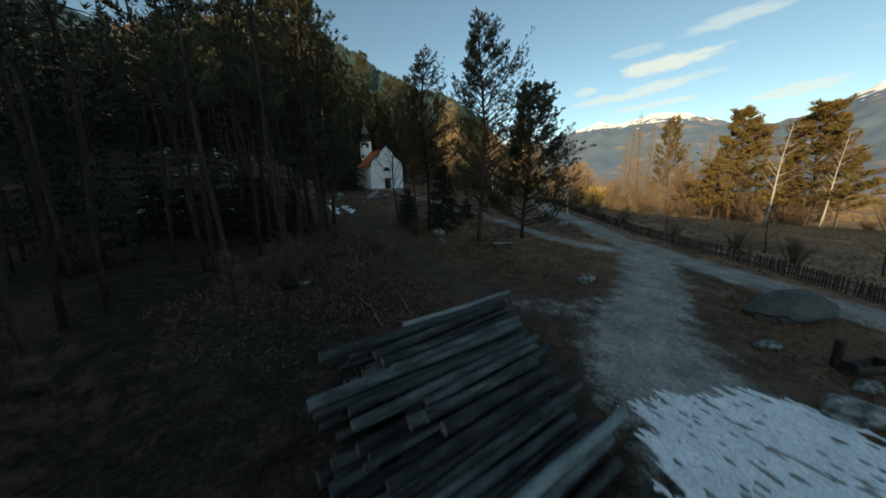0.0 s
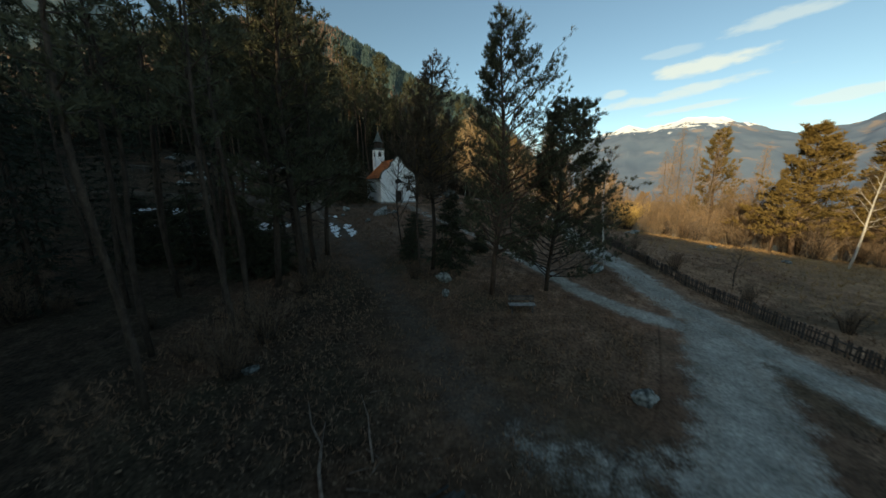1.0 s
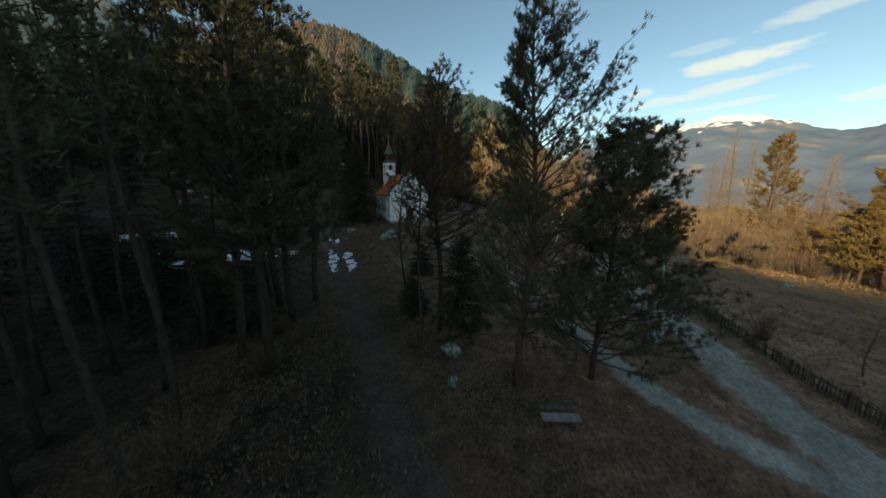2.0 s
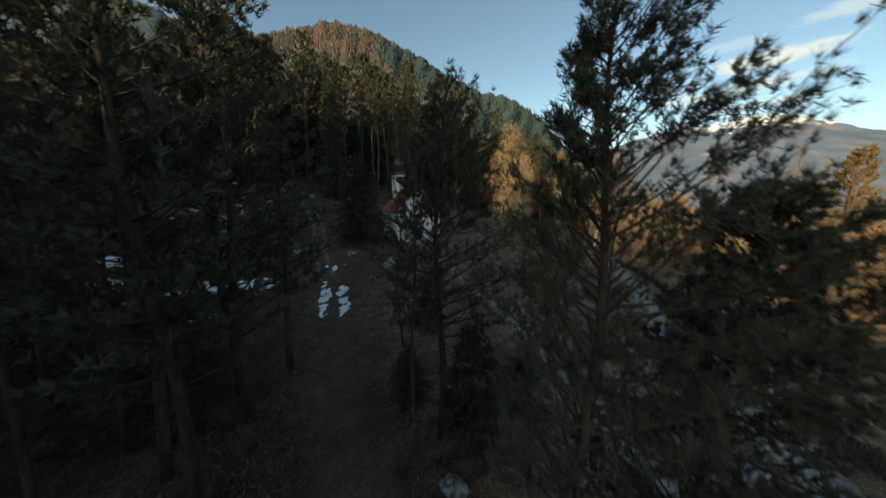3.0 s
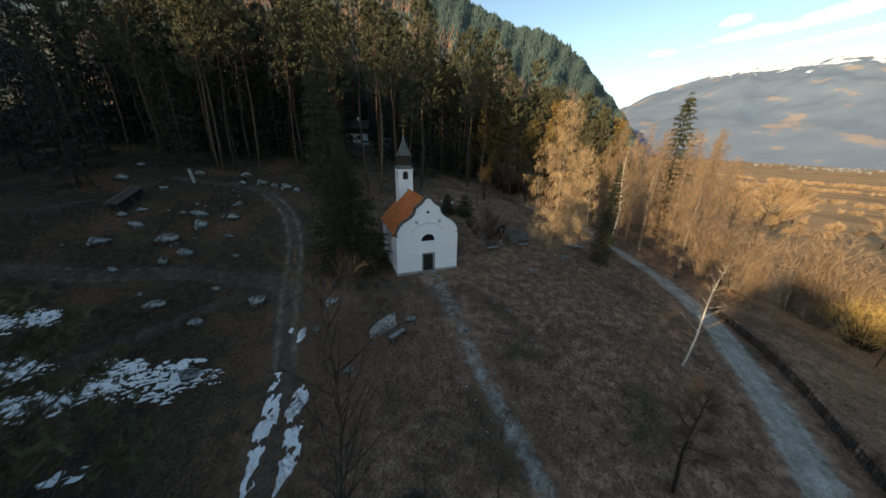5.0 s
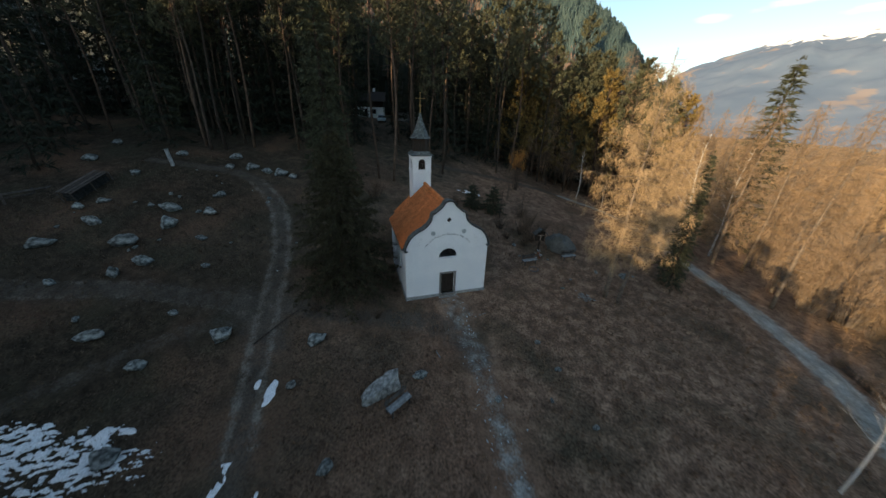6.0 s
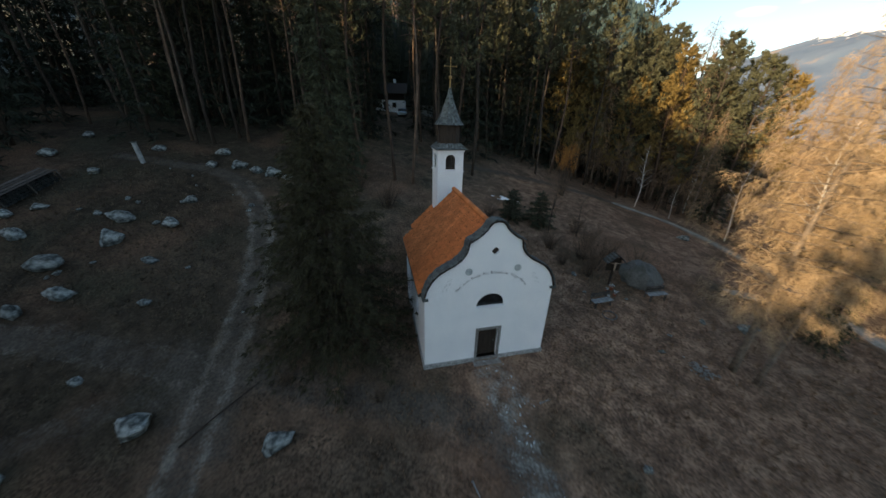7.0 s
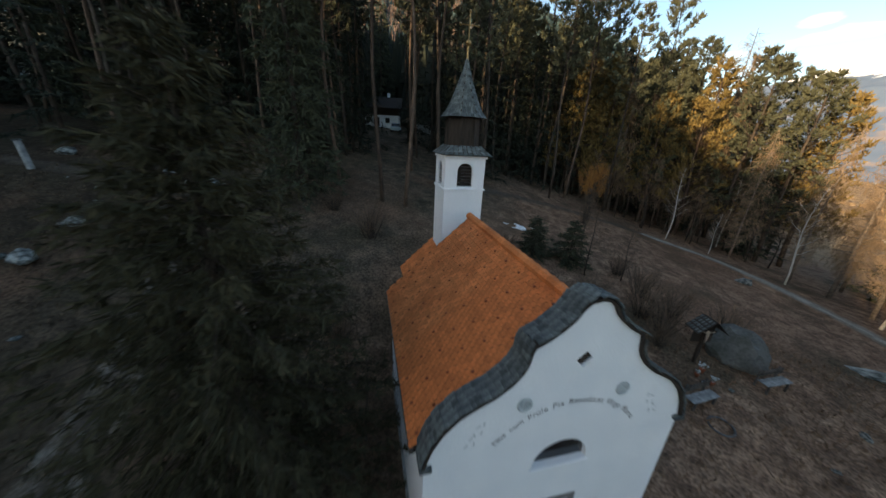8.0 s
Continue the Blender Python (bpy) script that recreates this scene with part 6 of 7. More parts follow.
def spruce(seed, h, rad, whorls, arms, per, ln=0.34, width=0.05, count=9, r0=0.17, start=0.06, thin=1.0, fine=True):
    """Spruce: drooping whorls that shorten to a pointed top."""
    r = np.random.default_rng(seed)
    t, c = Buf(), Buf()
    tube(t, [(0, 0, -0.4), (0.02, 0.01, h * 0.4), (0, 0.02, h * 0.8), (0, 0, h)], [r0, r0 * 0.7, r0 * 0.3, 0.01], 8)
    P, D = [], []
    for w in range(whorls):
        f = start + (1 - start) * (w / whorls) ** 0.92
        L0 = rad * (1 - f) ** 0.8 + 0.12
        for i in range(arms):
            a = w * 1.1 + i * 6.283 / arms + r.uniform(-0.35, 0.35)
            L = L0 * r.uniform(0.7, 1.2)
            pts = curve_limb((0, 0, h * f + r.uniform(-0.15, 0.15)), a, 0.25 - 0.45 * (1 - f), L, -0.35 + 0.6 * f, 4, None)
            if fine or (fine is False and i % 3 == 0):
                tube(t, pts, [0.03 * (1 - f) + 0.012, 0.02 * (1 - f) + 0.008, 0.01, 0.005], 3, False)
            n = max(2, int(per * L / rad * 1.6 * thin))
            for e in range(n):
                u = 0.18 + 0.82 * (e + r.uniform(0, 1)) / n
                j = min(int(u * 3), 2)
                p = pts[j] + (pts[j + 1] - pts[j]) * (u * 3 - j)
                side = np.array([-math.sin(a), math.cos(a), 0]) * r.uniform(-1, 1) * 0.26 * L * (1.1 - u)
                P.append(p + side + np.array([0, 0, -0.06 - abs(side).sum() * 0.15]))
                D.append(np.array([math.cos(a) * 0.6, math.sin(a) * 0.6, -0.35]) + side / (L + 0.1))
    P.append(np.array([0, 0, h])); D.append(np.array([0, 0, 1.0]))
    tufts(c, P, D, ln, width, count, 0.42, r)
    return t, c


def larch(seed, h, rad, branches, twigs, start=0.22, ln=0.55, width=0.028, count=6, r0=0.17, lean=0.0, spread=0.22):
    """Bare larch: level boughs hung with fine golden twigs."""
    r = np.random.default_rng(seed)
    t, c = Buf(), Buf()
    ax = lambda f: np.array([lean * h * f ** 1.3, 0.01 * h * math.sin(f * 5), h * f])
    tube(t, [ax(f) - np.array([0, 0, 0.4 if f == 0 else 0]) for f in np.linspace(0, 1, 8)], [r0 * (1 - 0.93 * f) + 0.008 for f in np.linspace(0, 1, 8)], 8)
    P, D = [], []
    for i in range(branches):
        f = start + (0.99 - start) * (i + r.uniform(0, 1)) / branches
        q = (f - start) / (1 - start)
        L = rad * (1 - q) ** 0.65 * min(1, 0.45 + q * 3) * r.uniform(0.4, 1.2) + 0.25
        a = i * 2.4 + r.uniform(-0.5, 0.5)
        pts = curve_limb(ax(f), a, r.uniform(-0.25, 0.2), L, 0.35, 5, r)
        tube(t, pts, [0.045 * (1 - q) + 0.012, 0.03 * (1 - q) + 0.01, 0.016, 0.01, 0.005], 4, False)
        n = max(4, int(twigs * L / rad))
        for e in range(n):
            u = 0.12 + 0.88 * r.uniform(0, 1)
            j = min(int(u * 4), 3)
            p = pts[j] + (pts[j + 1] - pts[j]) * (u * 4 - j)
            sd = np.array([-math.sin(a), math.cos(a), 0]) * r.normal(0, spread) * L * (1.15 - u)
            P.append(p + sd + np.array([0, 0, -r.uniform(0, 1) ** 1.5 * 0.9])); D.append(np.array([math.cos(a) * 0.25, math.sin(a) * 0.25, -0.75]) + sd * 0.3)
    tufts(c, P, D, ln, width, count, 0.45, r)
    return t, c


def bare(seed, h, rad, depth_twigs, r0=0.1, lean=0.0, start=0.3, boughs=16, ln=0.5, width=0.02, count=5, up=0.6, sides=7):
    """Leafless broadleaved tree: boughs, branches and a haze of thin twigs."""
    r = np.random.default_rng(seed)
    t, c = Buf(), Buf()
    ax = lambda f: np.array([lean * h * f + 0.02 * h * math.sin(f * 6 + seed), 0.02 * h * math.sin(f * 4 + seed * 2), h * f])
    tube(t, [ax(f) - np.array([0, 0, 0.4 if f == 0 else 0]) for f in np.linspace(0, 1, 8)], [r0 * (1 - 0.9 * f) + 0.008 for f in np.linspace(0, 1, 8)], sides)
    P, D = [], []
    for i in range(boughs):
        f = start + (0.98 - start) * (i + r.uniform(0, 1)) / boughs
        L = rad * (1.15 - f) * r.uniform(0.7, 1.25)
        a = i * 2.4 + r.uniform(-0.5, 0.5)
        pts = curve_limb(ax(f), a, up * r.uniform(0.6, 1.3), L, 0.25, 5, r)
        tube(t, pts, [r0 * 0.35 * (1.1 - f) + 0.01, 0.022, 0.016, 0.011, 0.006], 4, False)
        for s in range(depth_twigs):
            u = r.uniform(0.3, 1.0)
            j = min(int(u * 4), 3)
            p = pts[j] + (pts[j + 1] - pts[j]) * (u * 4 - j)
            sub = curve_limb(p, a + r.uniform(-1.1, 1.1), up * r.uniform(0.3, 1.3), L * r.uniform(0.2, 0.45), 0.2, 3, r)
            if s % 2 == 0:
                tube(t, sub, [0.010, 0.007, 0.004], 3, False)
            for e in range(2):
                P.append(sub[e + 1]); D.append((sub[2] - sub[0]) / np.linalg.norm(sub[2] - sub[0]) + np.array([0, 0, 0.2]))
    tufts(c, P, D, ln, width, count, 0.4, r)
    return t, c


def bush(seed, h, rad, stems, ln=0.5, width=0.02, count=5, low=0.25):
    """A thicket of thin stems from one root."""
    r = np.random.default_rng(seed)
    t, c = Buf(), Buf()
    P, D = [], []
    for i in range(stems):
        a = r.uniform(0, 6.28)
        tip = np.array([math.cos(a) * rad * r.uniform(0.1, 1), math.sin(a) * rad * r.uniform(0.1, 1), h * r.uniform(0.55, 1.0)])
        b0 = tip * np.array([0.22, 0.22, 0]) - np.array([0, 0, 0.2])
        mid = (b0 + tip) / 2 + np.array([0, 0, h * 0.12]) + r.normal(0, 0.08, 3)
        tube(t, [b0, mid, tip], [0.022, 0.014, 0.005], 4, False)
        for u in np.linspace(low, 1.0, 6):
            P.append(mid + (tip - mid) * (u * 2 - 1) if u > 0.5 else b0 + (mid - b0) * u * 2); D.append((tip - b0) / np.linalg.norm(tip - b0) + r.normal(0, 0.3, 3))
    tufts(c, P, D, ln, width, count, 0.45, r)
    return t, c


def at(x, y, a=0.0, s=1.0, sz=None, dz=0.0):
    return pose(x, y, gz(x, y) + dz, 0, 0, a) @ Matrix.Diagonal((s, s, sz or s, 1))


# the two tall pines in the middle of the clearing
p1 = make_tree("pine_tree", "tall lone pine with a rounded dark crown beside the bench", *pine(21, 15.7, 0.16, 3.9, 134, 9, 4, 0.2, 0.03, 13, (1.3, 0.25), 0.19, 0.0, 10, 18, narrow=0.35), M_BARK_RED, M_PINE)
p1.matrix_basis = at(4.1, 26.4, -75, 0.9, 1.02)
p2 = make_tree("pine_tree", "tall pine with a brownish open crown in the clearing", *pine(34, 15.2, 0.33, 2.8, 92, 8, 3, 0.19, 0.026, 12, (0.2, 0.15), 0.15, 0.0, 10, 20, narrow=0.3), M_BARK, M_PINE_DRY)
p2.matrix_basis = at(-0.6, 30.4)
p4 = make_tree("pine_tree", "thin young pine close beside the slim tall one", *pine(35, 11.5, 0.45, 1.3, 34, 6, 3, 0.18, 0.036, 12, None, 0.08, 0.0, 8, 10), M_BARK, M_PINE_DRY)
p4.matrix_basis = at(-1.5, 29.7)
p3 = make_tree("pine_tree", "lower bushy pine with branches down to the grass", *pine(47, 11.3, 0.08, 4.2, 120, 9, 4, 0.2, 0.038, 15, (-0.2, 0.2), 0.14, 0.05, 8, 0, flat=True), M_BARK, M_PINE)
p3.matrix_basis = at(7.6, 27.7, 0, 0.97)

# forest pines and spruces, built once and set out with turns and sizes
PINES = [make_tree("forest_pine", "tall straight pine with bare trunk and high dark crown", *pine(100 + i, 21, 0.56, 2.3, 36, 4, 3, 0.42, 0.12, 6, None, 0.14, 0.0, 6, 8, fine=False), M_BARK_RED if i % 2 else M_BARK, M_PINE, "tree", "forest trees") for i in range(4)]
LOWPINES = [make_tree("edge_pine", "dark pine with branches low on its trunk at the wood's edge", *pine(140 + i, 17.5, 0.22, 3.0, 58, 6, 3, 0.38, 0.105, 6, None, 0.2, 0.0, 7, 10, fine=False), M_BARK, M_PINE, "tree", "forest trees") for i in range(3)]
THIN = [make_tree("thin_pine", "slim bare-trunked pine with a thin open crown", *pine(150 + i, 20, 0.54, 1.9, 22, 4, 3, 0.36, 0.09, 6, None, 0.15, 0.0, 7, 16, fine=False), M_BARK, M_PINE, "tree", "forest trees") for i in range(3)]
NEARP = [make_tree("edge_pine", "dark pine with fine needles low on its trunk beside the track", *pine(145, 17.5, 0.22, 3.0, 58, 6, 3, 0.27, 0.05, 14, None, 0.2, 0.0, 8, 12, fine=False), M_BARK, M_PINE, "tree", "forest trees")]
ROUND = [make_tree("round_bare_tree", "round-headed leafless tree with low sun's gold in its twig colour", *bare(250 + i, 11, 6.0, 8, 0.2, 0.0, 0.2, 22, 1.2, 0.075, 7, 0.7), M_BARK, M_TWIG_SUN, "tree", "valley trees") for i in range(2)]
SPRUCES = [make_tree("forest_spruce", "dark drooping spruce among the pines", *spruce(160 + i, 20, 2.6, 28, 6, 6, 0.54, 0.125, 6, fine=False), M_BARK, M_SPRUCE, "tree", "forest trees") for i in range(3)]
LARCHES = [make_tree("larch_tree", "bare golden-brown larch with hanging twigs", *larch(180 + i, 17, 2.9, 64, 40, 0.14, 0.6, 0.03, 3, 0.17, 0.0, 0.12), M_LARCH_BARK, M_LARCH_DULL, "tree", "bare larches") for i in range(3)]
SUNPINES = [make_tree("field_pine", "broad pine at the field's edge, its needles coloured sunlit olive", *pine(200 + i, 16, 0.14, 4.4, 72, 6, 3, 0.44, 0.135, 5, None, 0.24, 0.0, 7, 4, flat=True, fine=False), M_BARK_RED, M_PINE_SUN, "tree", "field trees") for i in range(2)]
TALL = [make_tree("larch_tree", "tall thin leafless larch with a faint haze of pinkish twigs", *larch(190 + i, 21, 2.6, 70, 26, 0.2, 0.6, 0.024, 4, 0.16), M_LARCH_BARK, M_LARCH_DULL, "tree", "bare larches") for i in range(2)]
BIRCHES = [make_tree("birch_tree", "bare white-trunked birch with fine twigs", *bare(220 + i, 12.5, 3.0, 9, 0.11, 0.0, 0.3, 20, 0.55, 0.016, 5), M_BIRCH, M_TWIG, "tree", "bare birches") for i in range(2)]
BARES = [make_tree("bare_tree", "leafless brown tree with a haze of twigs", *bare(240 + i, 11, 4.2, 8, 0.14, 0.0, 0.22, 19, 0.75, 0.024, 5), M_BARK, M_TWIG, "tree", "bare trees") for i in range(3)]
BUSHES = [make_tree("bare_bush", "leafless brown thicket of thin stems", *bush(260 + i, 2.2, 1.5, 36, 0.44, 0.019, 4), M_BARK, M_TWIG, "bush", "bare bushes") for i in range(2)]
HEDGE = [make_tree("bare_shrub", "tall pale leafless shrub in a field hedge", *bush(265 + i, 4.2, 1.9, 34, 0.6, 0.022, 6), M_LARCH_BARK, M_LARCH_DULL, "bush", "hedge shrubs") for i in range(2)]
WILLOW = make_tree("yellow_bush", "yellow-twigged rounded bush in low sun", *bush(270, 3.6, 2.6, 90, 0.6, 0.025, 6), M_BARK, M_WILLOW, "bush", "")
SUNTIP_BUSH = make_tree("rusty_bush", "tall many-stemmed bush with sunlit orange painted on its twig tips", *bush(280, 6.2, 1.5, 34, 0.6, 0.03, 7, 0.75), M_BARK, M_SUNLIT_TIPS, "bush")

taken = []


def place(kinds, x, y, lo=0.85, hi=1.15, label="", a=None, s=None):
    o = kinds[random.randrange(len(kinds))]
    k = s or random.uniform(lo, hi)
    m = at(x, y, random.uniform(0, 360) if a is None else a, k, k * random.uniform(0.94, 1.06) if s is None else s)
    if o not in taken:
        taken.append(o)
        o.matrix_basis = m
    else:
        o = copy_thing(o, m)
    if label:
        tagged(o, label)
    return o


LINES = [np.array(spline(l, 2.0)) for l in (ROAD, ARM, TRACK, FOOTPATH, SIDE, FORK)]


def off_road(x, y, d):
    return all(np.min(np.hypot(l[:, 0] - x, l[:, 1] - y)) > d for l in LINES)


def scatter(n, inside, gap, kinds, lo=0.85, hi=1.15, tries=4000, bounds=(-70, 70, -10, 200), clear=3.0):
    """Sets out up to n trees in a region, none nearer to another than gap."""
    got = []
    for _ in range(tries):
        if len(got) >= n:
            break
        x, y = random.uniform(bounds[0], bounds[1]), random.uniform(bounds[2], bounds[3])
        if not inside(x, y) or any((x - a) ** 2 + (y - b) ** 2 < gap * gap for a, b in got) or not off_road(x, y, clear):
            continue
        got.append((x, y))
        place(kinds, x, y, lo, hi)
    return got


# wood on the left of the first half of the flight
track_x = lambda y: float(np.interp(y, [0, 16, 22, 28, 34, 40], [4, 3.5, 0, -4, -8, -12.5]))
for x, y, k, s in ((-10.8, 26.5, NEARP, 1.05), (-11.9, 30.9, NEARP, 1.18), (-12.6, 23.8, THIN, 0.95), (-9.3, 21.5, THIN, 0.9), (-8.6, 25.6, NEARP, 1.1), (-9.6, 29.4, NEARP, 1.08), (-7.6, 18.6, THIN, 0.85), (-13.6, 26.6, THIN, 1.1), (-16.0, 24.0, THIN, 1.0), (-13.8, 15.0, THIN, 1.0), (-18.0, 30.5, THIN, 1.2), (-14.2, 20.4, THIN, 0.95), (-8.7, 15.6, THIN, 0.88), (-11.5, 18.6, THIN, 0.9), (-9.8, 9.6, THIN, 0.9), (-10.0, 5.0, LOWPINES, 1.0), (-14.6, 33.0, PINES, 1.0), (-10.6, 33.4, NEARP, 0.98), (-15.0, 28.0, PINES, 0.88), (-19.5, 33.5, THIN, 1.0), (-8.2, 3.0, SPRUCES, 0.8)):
    place(k, x, y, s=s)
scatter(28, lambda x, y: x < min(-12, track_x(y) - 8) and (y < 33 or x < -40), 4.2, THIN, 0.82, 1.05, bounds=(-48, -9, -6, 44))
DEEP = [make_tree("wood_spruce", "dense spruce deep in the wood, needles darkened as shade", *spruce(170 + i, 19, 2.9, 16, 5, 4, 0.75, 0.17, 4, fine=None), M_BARK, M_SPRUCE_SHADE, "tree", "forest trees") for i in range(2)]
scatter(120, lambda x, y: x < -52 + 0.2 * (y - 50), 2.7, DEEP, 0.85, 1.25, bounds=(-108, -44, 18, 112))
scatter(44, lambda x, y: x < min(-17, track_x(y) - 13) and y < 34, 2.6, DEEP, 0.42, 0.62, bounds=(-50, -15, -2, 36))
# pines added out of view behind the start, to darken the wood floor
scatter(12, lambda x, y: x < -5 or y < -8, 4.2, LOWPINES, bounds=(-34, 2, -30, 1))
# wood behind the rocky meadow and the chapel
edge_y = lambda x: float(np.interp(x, [-75, -60, -46, -38, -30, -24, -16, -9, -3, 4, 12], [52, 60, 67, 71, 74.5, 79, 92, 99, 103, 106, 112]))
GLIMPSES = [((x0, y0), (x1, y1)) for x0, y0 in ((-3.9, 40.5), (-7.9, 47.8), (-11.7, 54.2)) for x1, y1 in ((-51.0, 108.0), (-45.0, 105.5))]


def sight(x, y):
    """The lanes between the trunks through which the farmhouse shows."""
    for (x0, y0), (x1, y1) in GLIMPSES:
        ln = math.hypot(x1 - x0, y1 - y0)
        along, off = ((x - x0) * (x1 - x0) + (y - y0) * (y1 - y0)) / ln, abs((x - x0) * (y1 - y0) - (y - y0) * (x1 - x0)) / ln
        if 0 < along < ln and off < 1.5:
            return True
    return False


near_house = lambda x, y: math.hypot(x + 52, y - 111) < 8.5 or math.hypot(x + 43.5, y - 116) < 4 or math.hypot(x + 45, y - 105.5) < 4
scatter(84, lambda x, y: edge_y(x) < y < edge_y(x) + 30 and not sight(x, y) and not near_house(x, y), 2.7, PINES, 0.95, 1.2, bounds=(-68, 3, 50, 130), clear=2.5)
scatter(36, lambda x, y: edge_y(x) + 8 < y < edge_y(x) + 75 and not sight(x, y) and not near_house(x, y), 4.2, SPRUCES + PINES, 1.0, 1.25, bounds=(-90, 12, 60, 180), clear=2.5)
scatter(44, lambda x, y: edge_y(x) + 1 < y < edge_y(x) + 34, 3.0, SUNPINES + LARCHES + SPRUCES[:1] + PINES[:2], 0.95, 1.15, bounds=(-16, 16, 98, 150))
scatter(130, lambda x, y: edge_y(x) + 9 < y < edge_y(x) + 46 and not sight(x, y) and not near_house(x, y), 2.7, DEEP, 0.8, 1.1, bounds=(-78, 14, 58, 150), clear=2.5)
# the depth of the wood behind, past counting
dx, dy = rng.uniform(-82, 14, 420), rng.uniform(120, 172, 420)
cones("deep_wood", dx, dy, ground(dx, dy) - 0.5, rng.uniform(19, 27, 420), M_SPRUCE_SHADE, "dense spruce wood closing the clearing behind, shade in its colour", 0.13)
for x, y, s in ((-33.0, 73.8, 1.02), (-30.4, 70.5, 0.95)):
    place(SPRUCES, x, y, s=s)
# pines whose trunks stand singly behind the tower
for x, y, s in ((-27.0, 75.2, 1.1), (-29.4, 73.0, 0.98), (-24.6, 76.0, 1.05), (-22.9, 78.0, 1.0), (-21.4, 80.2, 1.02), (-46.2, 67.4, 1.12), (-47.4, 67.6, 1.1), (-45.0, 68.6, 1.05), (-43.6, 71.5, 1.1)):
    place(PINES, x, y, s=s)

# spruce beside the chapel, young spruces, saplings
sc = make_tree("spruce_tree", "tall dark spruce growing close beside the chapel", *spruce(301, 11.8, 4.7, 36, 10, 13, 0.32, 0.05, 12, 0.18, 0.03), M_BARK, M_SPRUCE_DRY)
sc.matrix_basis = at(-18.8, 57.7)
young = make_tree("young_spruce", "small dense dark spruce", *spruce(302, 2.6, 1.0, 12, 7, 7, 0.22, 0.035, 9, 0.05, 0.02), M_BARK, M_SPRUCE, "tree", "young spruces")
young.matrix_basis = at(-14.2, 76.8, 0, 1.4, 1.1)
copy_thing(young, at(0.85, 30.8, 80, 1.35, 2.05))
for x, y, s in ((-11.6, 77.4, 1.15), (-2.6, 32.4, 0.8), (-4.0, 39.8, 1.05), (3.1, 35.4, 0.8), (-3.4, 34.2, 0.7), (-18.0, 71.4, 0.9), (-16.0, 30.2, 1.6), (-18.6, 31.8, 1.8), (-14.4, 28.4, 1.5), (-21.2, 30.6, 1.9), (-12.4, 28.8, 1.4), (-24.0, 31.0, 1.8), (-27.5, 31.6, 1.9)):
    copy_thing(young, at(x, y, random.uniform(0, 360), s, s * random.uniform(0.9, 1.15)))
SUNTIP_BUSH.matrix_basis = at(-10.8, 89.0, 0, 1.0)

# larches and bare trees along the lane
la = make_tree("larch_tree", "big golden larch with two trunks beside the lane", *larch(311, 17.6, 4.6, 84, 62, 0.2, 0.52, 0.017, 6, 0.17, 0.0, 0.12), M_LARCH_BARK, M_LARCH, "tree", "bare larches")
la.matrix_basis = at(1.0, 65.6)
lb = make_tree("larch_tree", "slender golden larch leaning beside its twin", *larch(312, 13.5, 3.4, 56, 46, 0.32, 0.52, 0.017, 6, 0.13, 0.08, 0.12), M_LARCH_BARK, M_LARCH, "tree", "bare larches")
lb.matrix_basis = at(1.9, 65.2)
for x, y, s in ((7.0, 71.6, 0.62), (7.8, 74.6, 0.75)):
    place(SPRUCES, x, y, s=s, label="dark spruce behind the golden larch")
for x, y, s in ((16.5, 74.5, 0.95), (18.5, 79.0, 1.0), (14.2, 82.5, 0.95), (12.4, 89.5, 0.95), (19.5, 86.0, 1.0), (22.5, 82.0, 0.85), (9.8, 96.0, 0.8), (15.0, 98.0, 0.85), (5.5, 99.0, 0.8), (24.5, 93.0, 0.8), (28.0, 88.0, 0.7), (1.0, 108.0, 0.85), (-5.0, 112.0, 0.85), (20.5, 108.0, 0.9), (17.6, 83.5, 0.95), (20.8, 79.5, 0.85), (13.0, 85.8, 1.0), (16.4, 91.0, 1.0), (22.0, 88.0, 0.95), (11.2, 92.6, 1.05)):
    place(LARCHES, x, y, s=s)
for x, y, s in ((20.4, 97.0, 1.2), (8.5, 103.0, 0.8), (4.0, 113.0, 0.85)):
    o = place(SPRUCES, x, y, s=s)
    o.matrix_basis = at(x, y, 40 * s, s * 1.5, s)
for x, y, s in ((11.0, 86.5, 1.1), (15.0, 86.0, 0.95), (7.8, 92.8, 0.75), (-1.5, 97.5, 0.6), (2.6, 96.4, 0.5), (6.2, 105.0, 1.1)):
    place(BIRCHES, x, y, s=s)
for x, y, s in ((39.5, 104, 1.1), (36.5, 108, 0.9), (46, 112, 0.6), (54, 118, 0.65), (62, 122, 0.5), (72, 118, 0.5), (56, 134, 0.6), (66, 140, 0.9), (80, 132, 0.8), (92, 124, 0.7), (76, 156, 0.9), (98, 150, 0.8), (110, 138, 0.7), (60, 160, 0.9), (88, 112, 0.6), (100, 104, 0.6)):
    place(ROUND, x, y, s=s)
for x, y, s in ((21.5, 76.0, 0.75), (27.5, 84, 0.7), (33, 80.5, 0.65)):
    place(BARES, x, y, s=s)
# hedgerows and scrub on the valley floor, past counting
rv = np.random.default_rng(21)
b = Buf()
for y0, sl, lo, hi, cnt in ((165, -0.08, 56, 220, 40), (230, 0.1, 70, 320, 60), (330, -0.05, 80, 460, 90), (470, 0.06, 100, 640, 140), (660, -0.04, 120, 900, 200)):
    vx = rv.uniform(lo, hi, cnt)
    vy = y0 + sl * vx + rv.normal(0, 2 + y0 * 0.012, cnt)
    size = 1.0 + y0 * 0.008
    tufts(b, np.stack([vx, vy, ground(vx, vy) + 0.2], 1), np.tile([0, 0, 1.0], (cnt, 1)), 0.9 * size, 0.11 * size, 46, 1.1, rv)
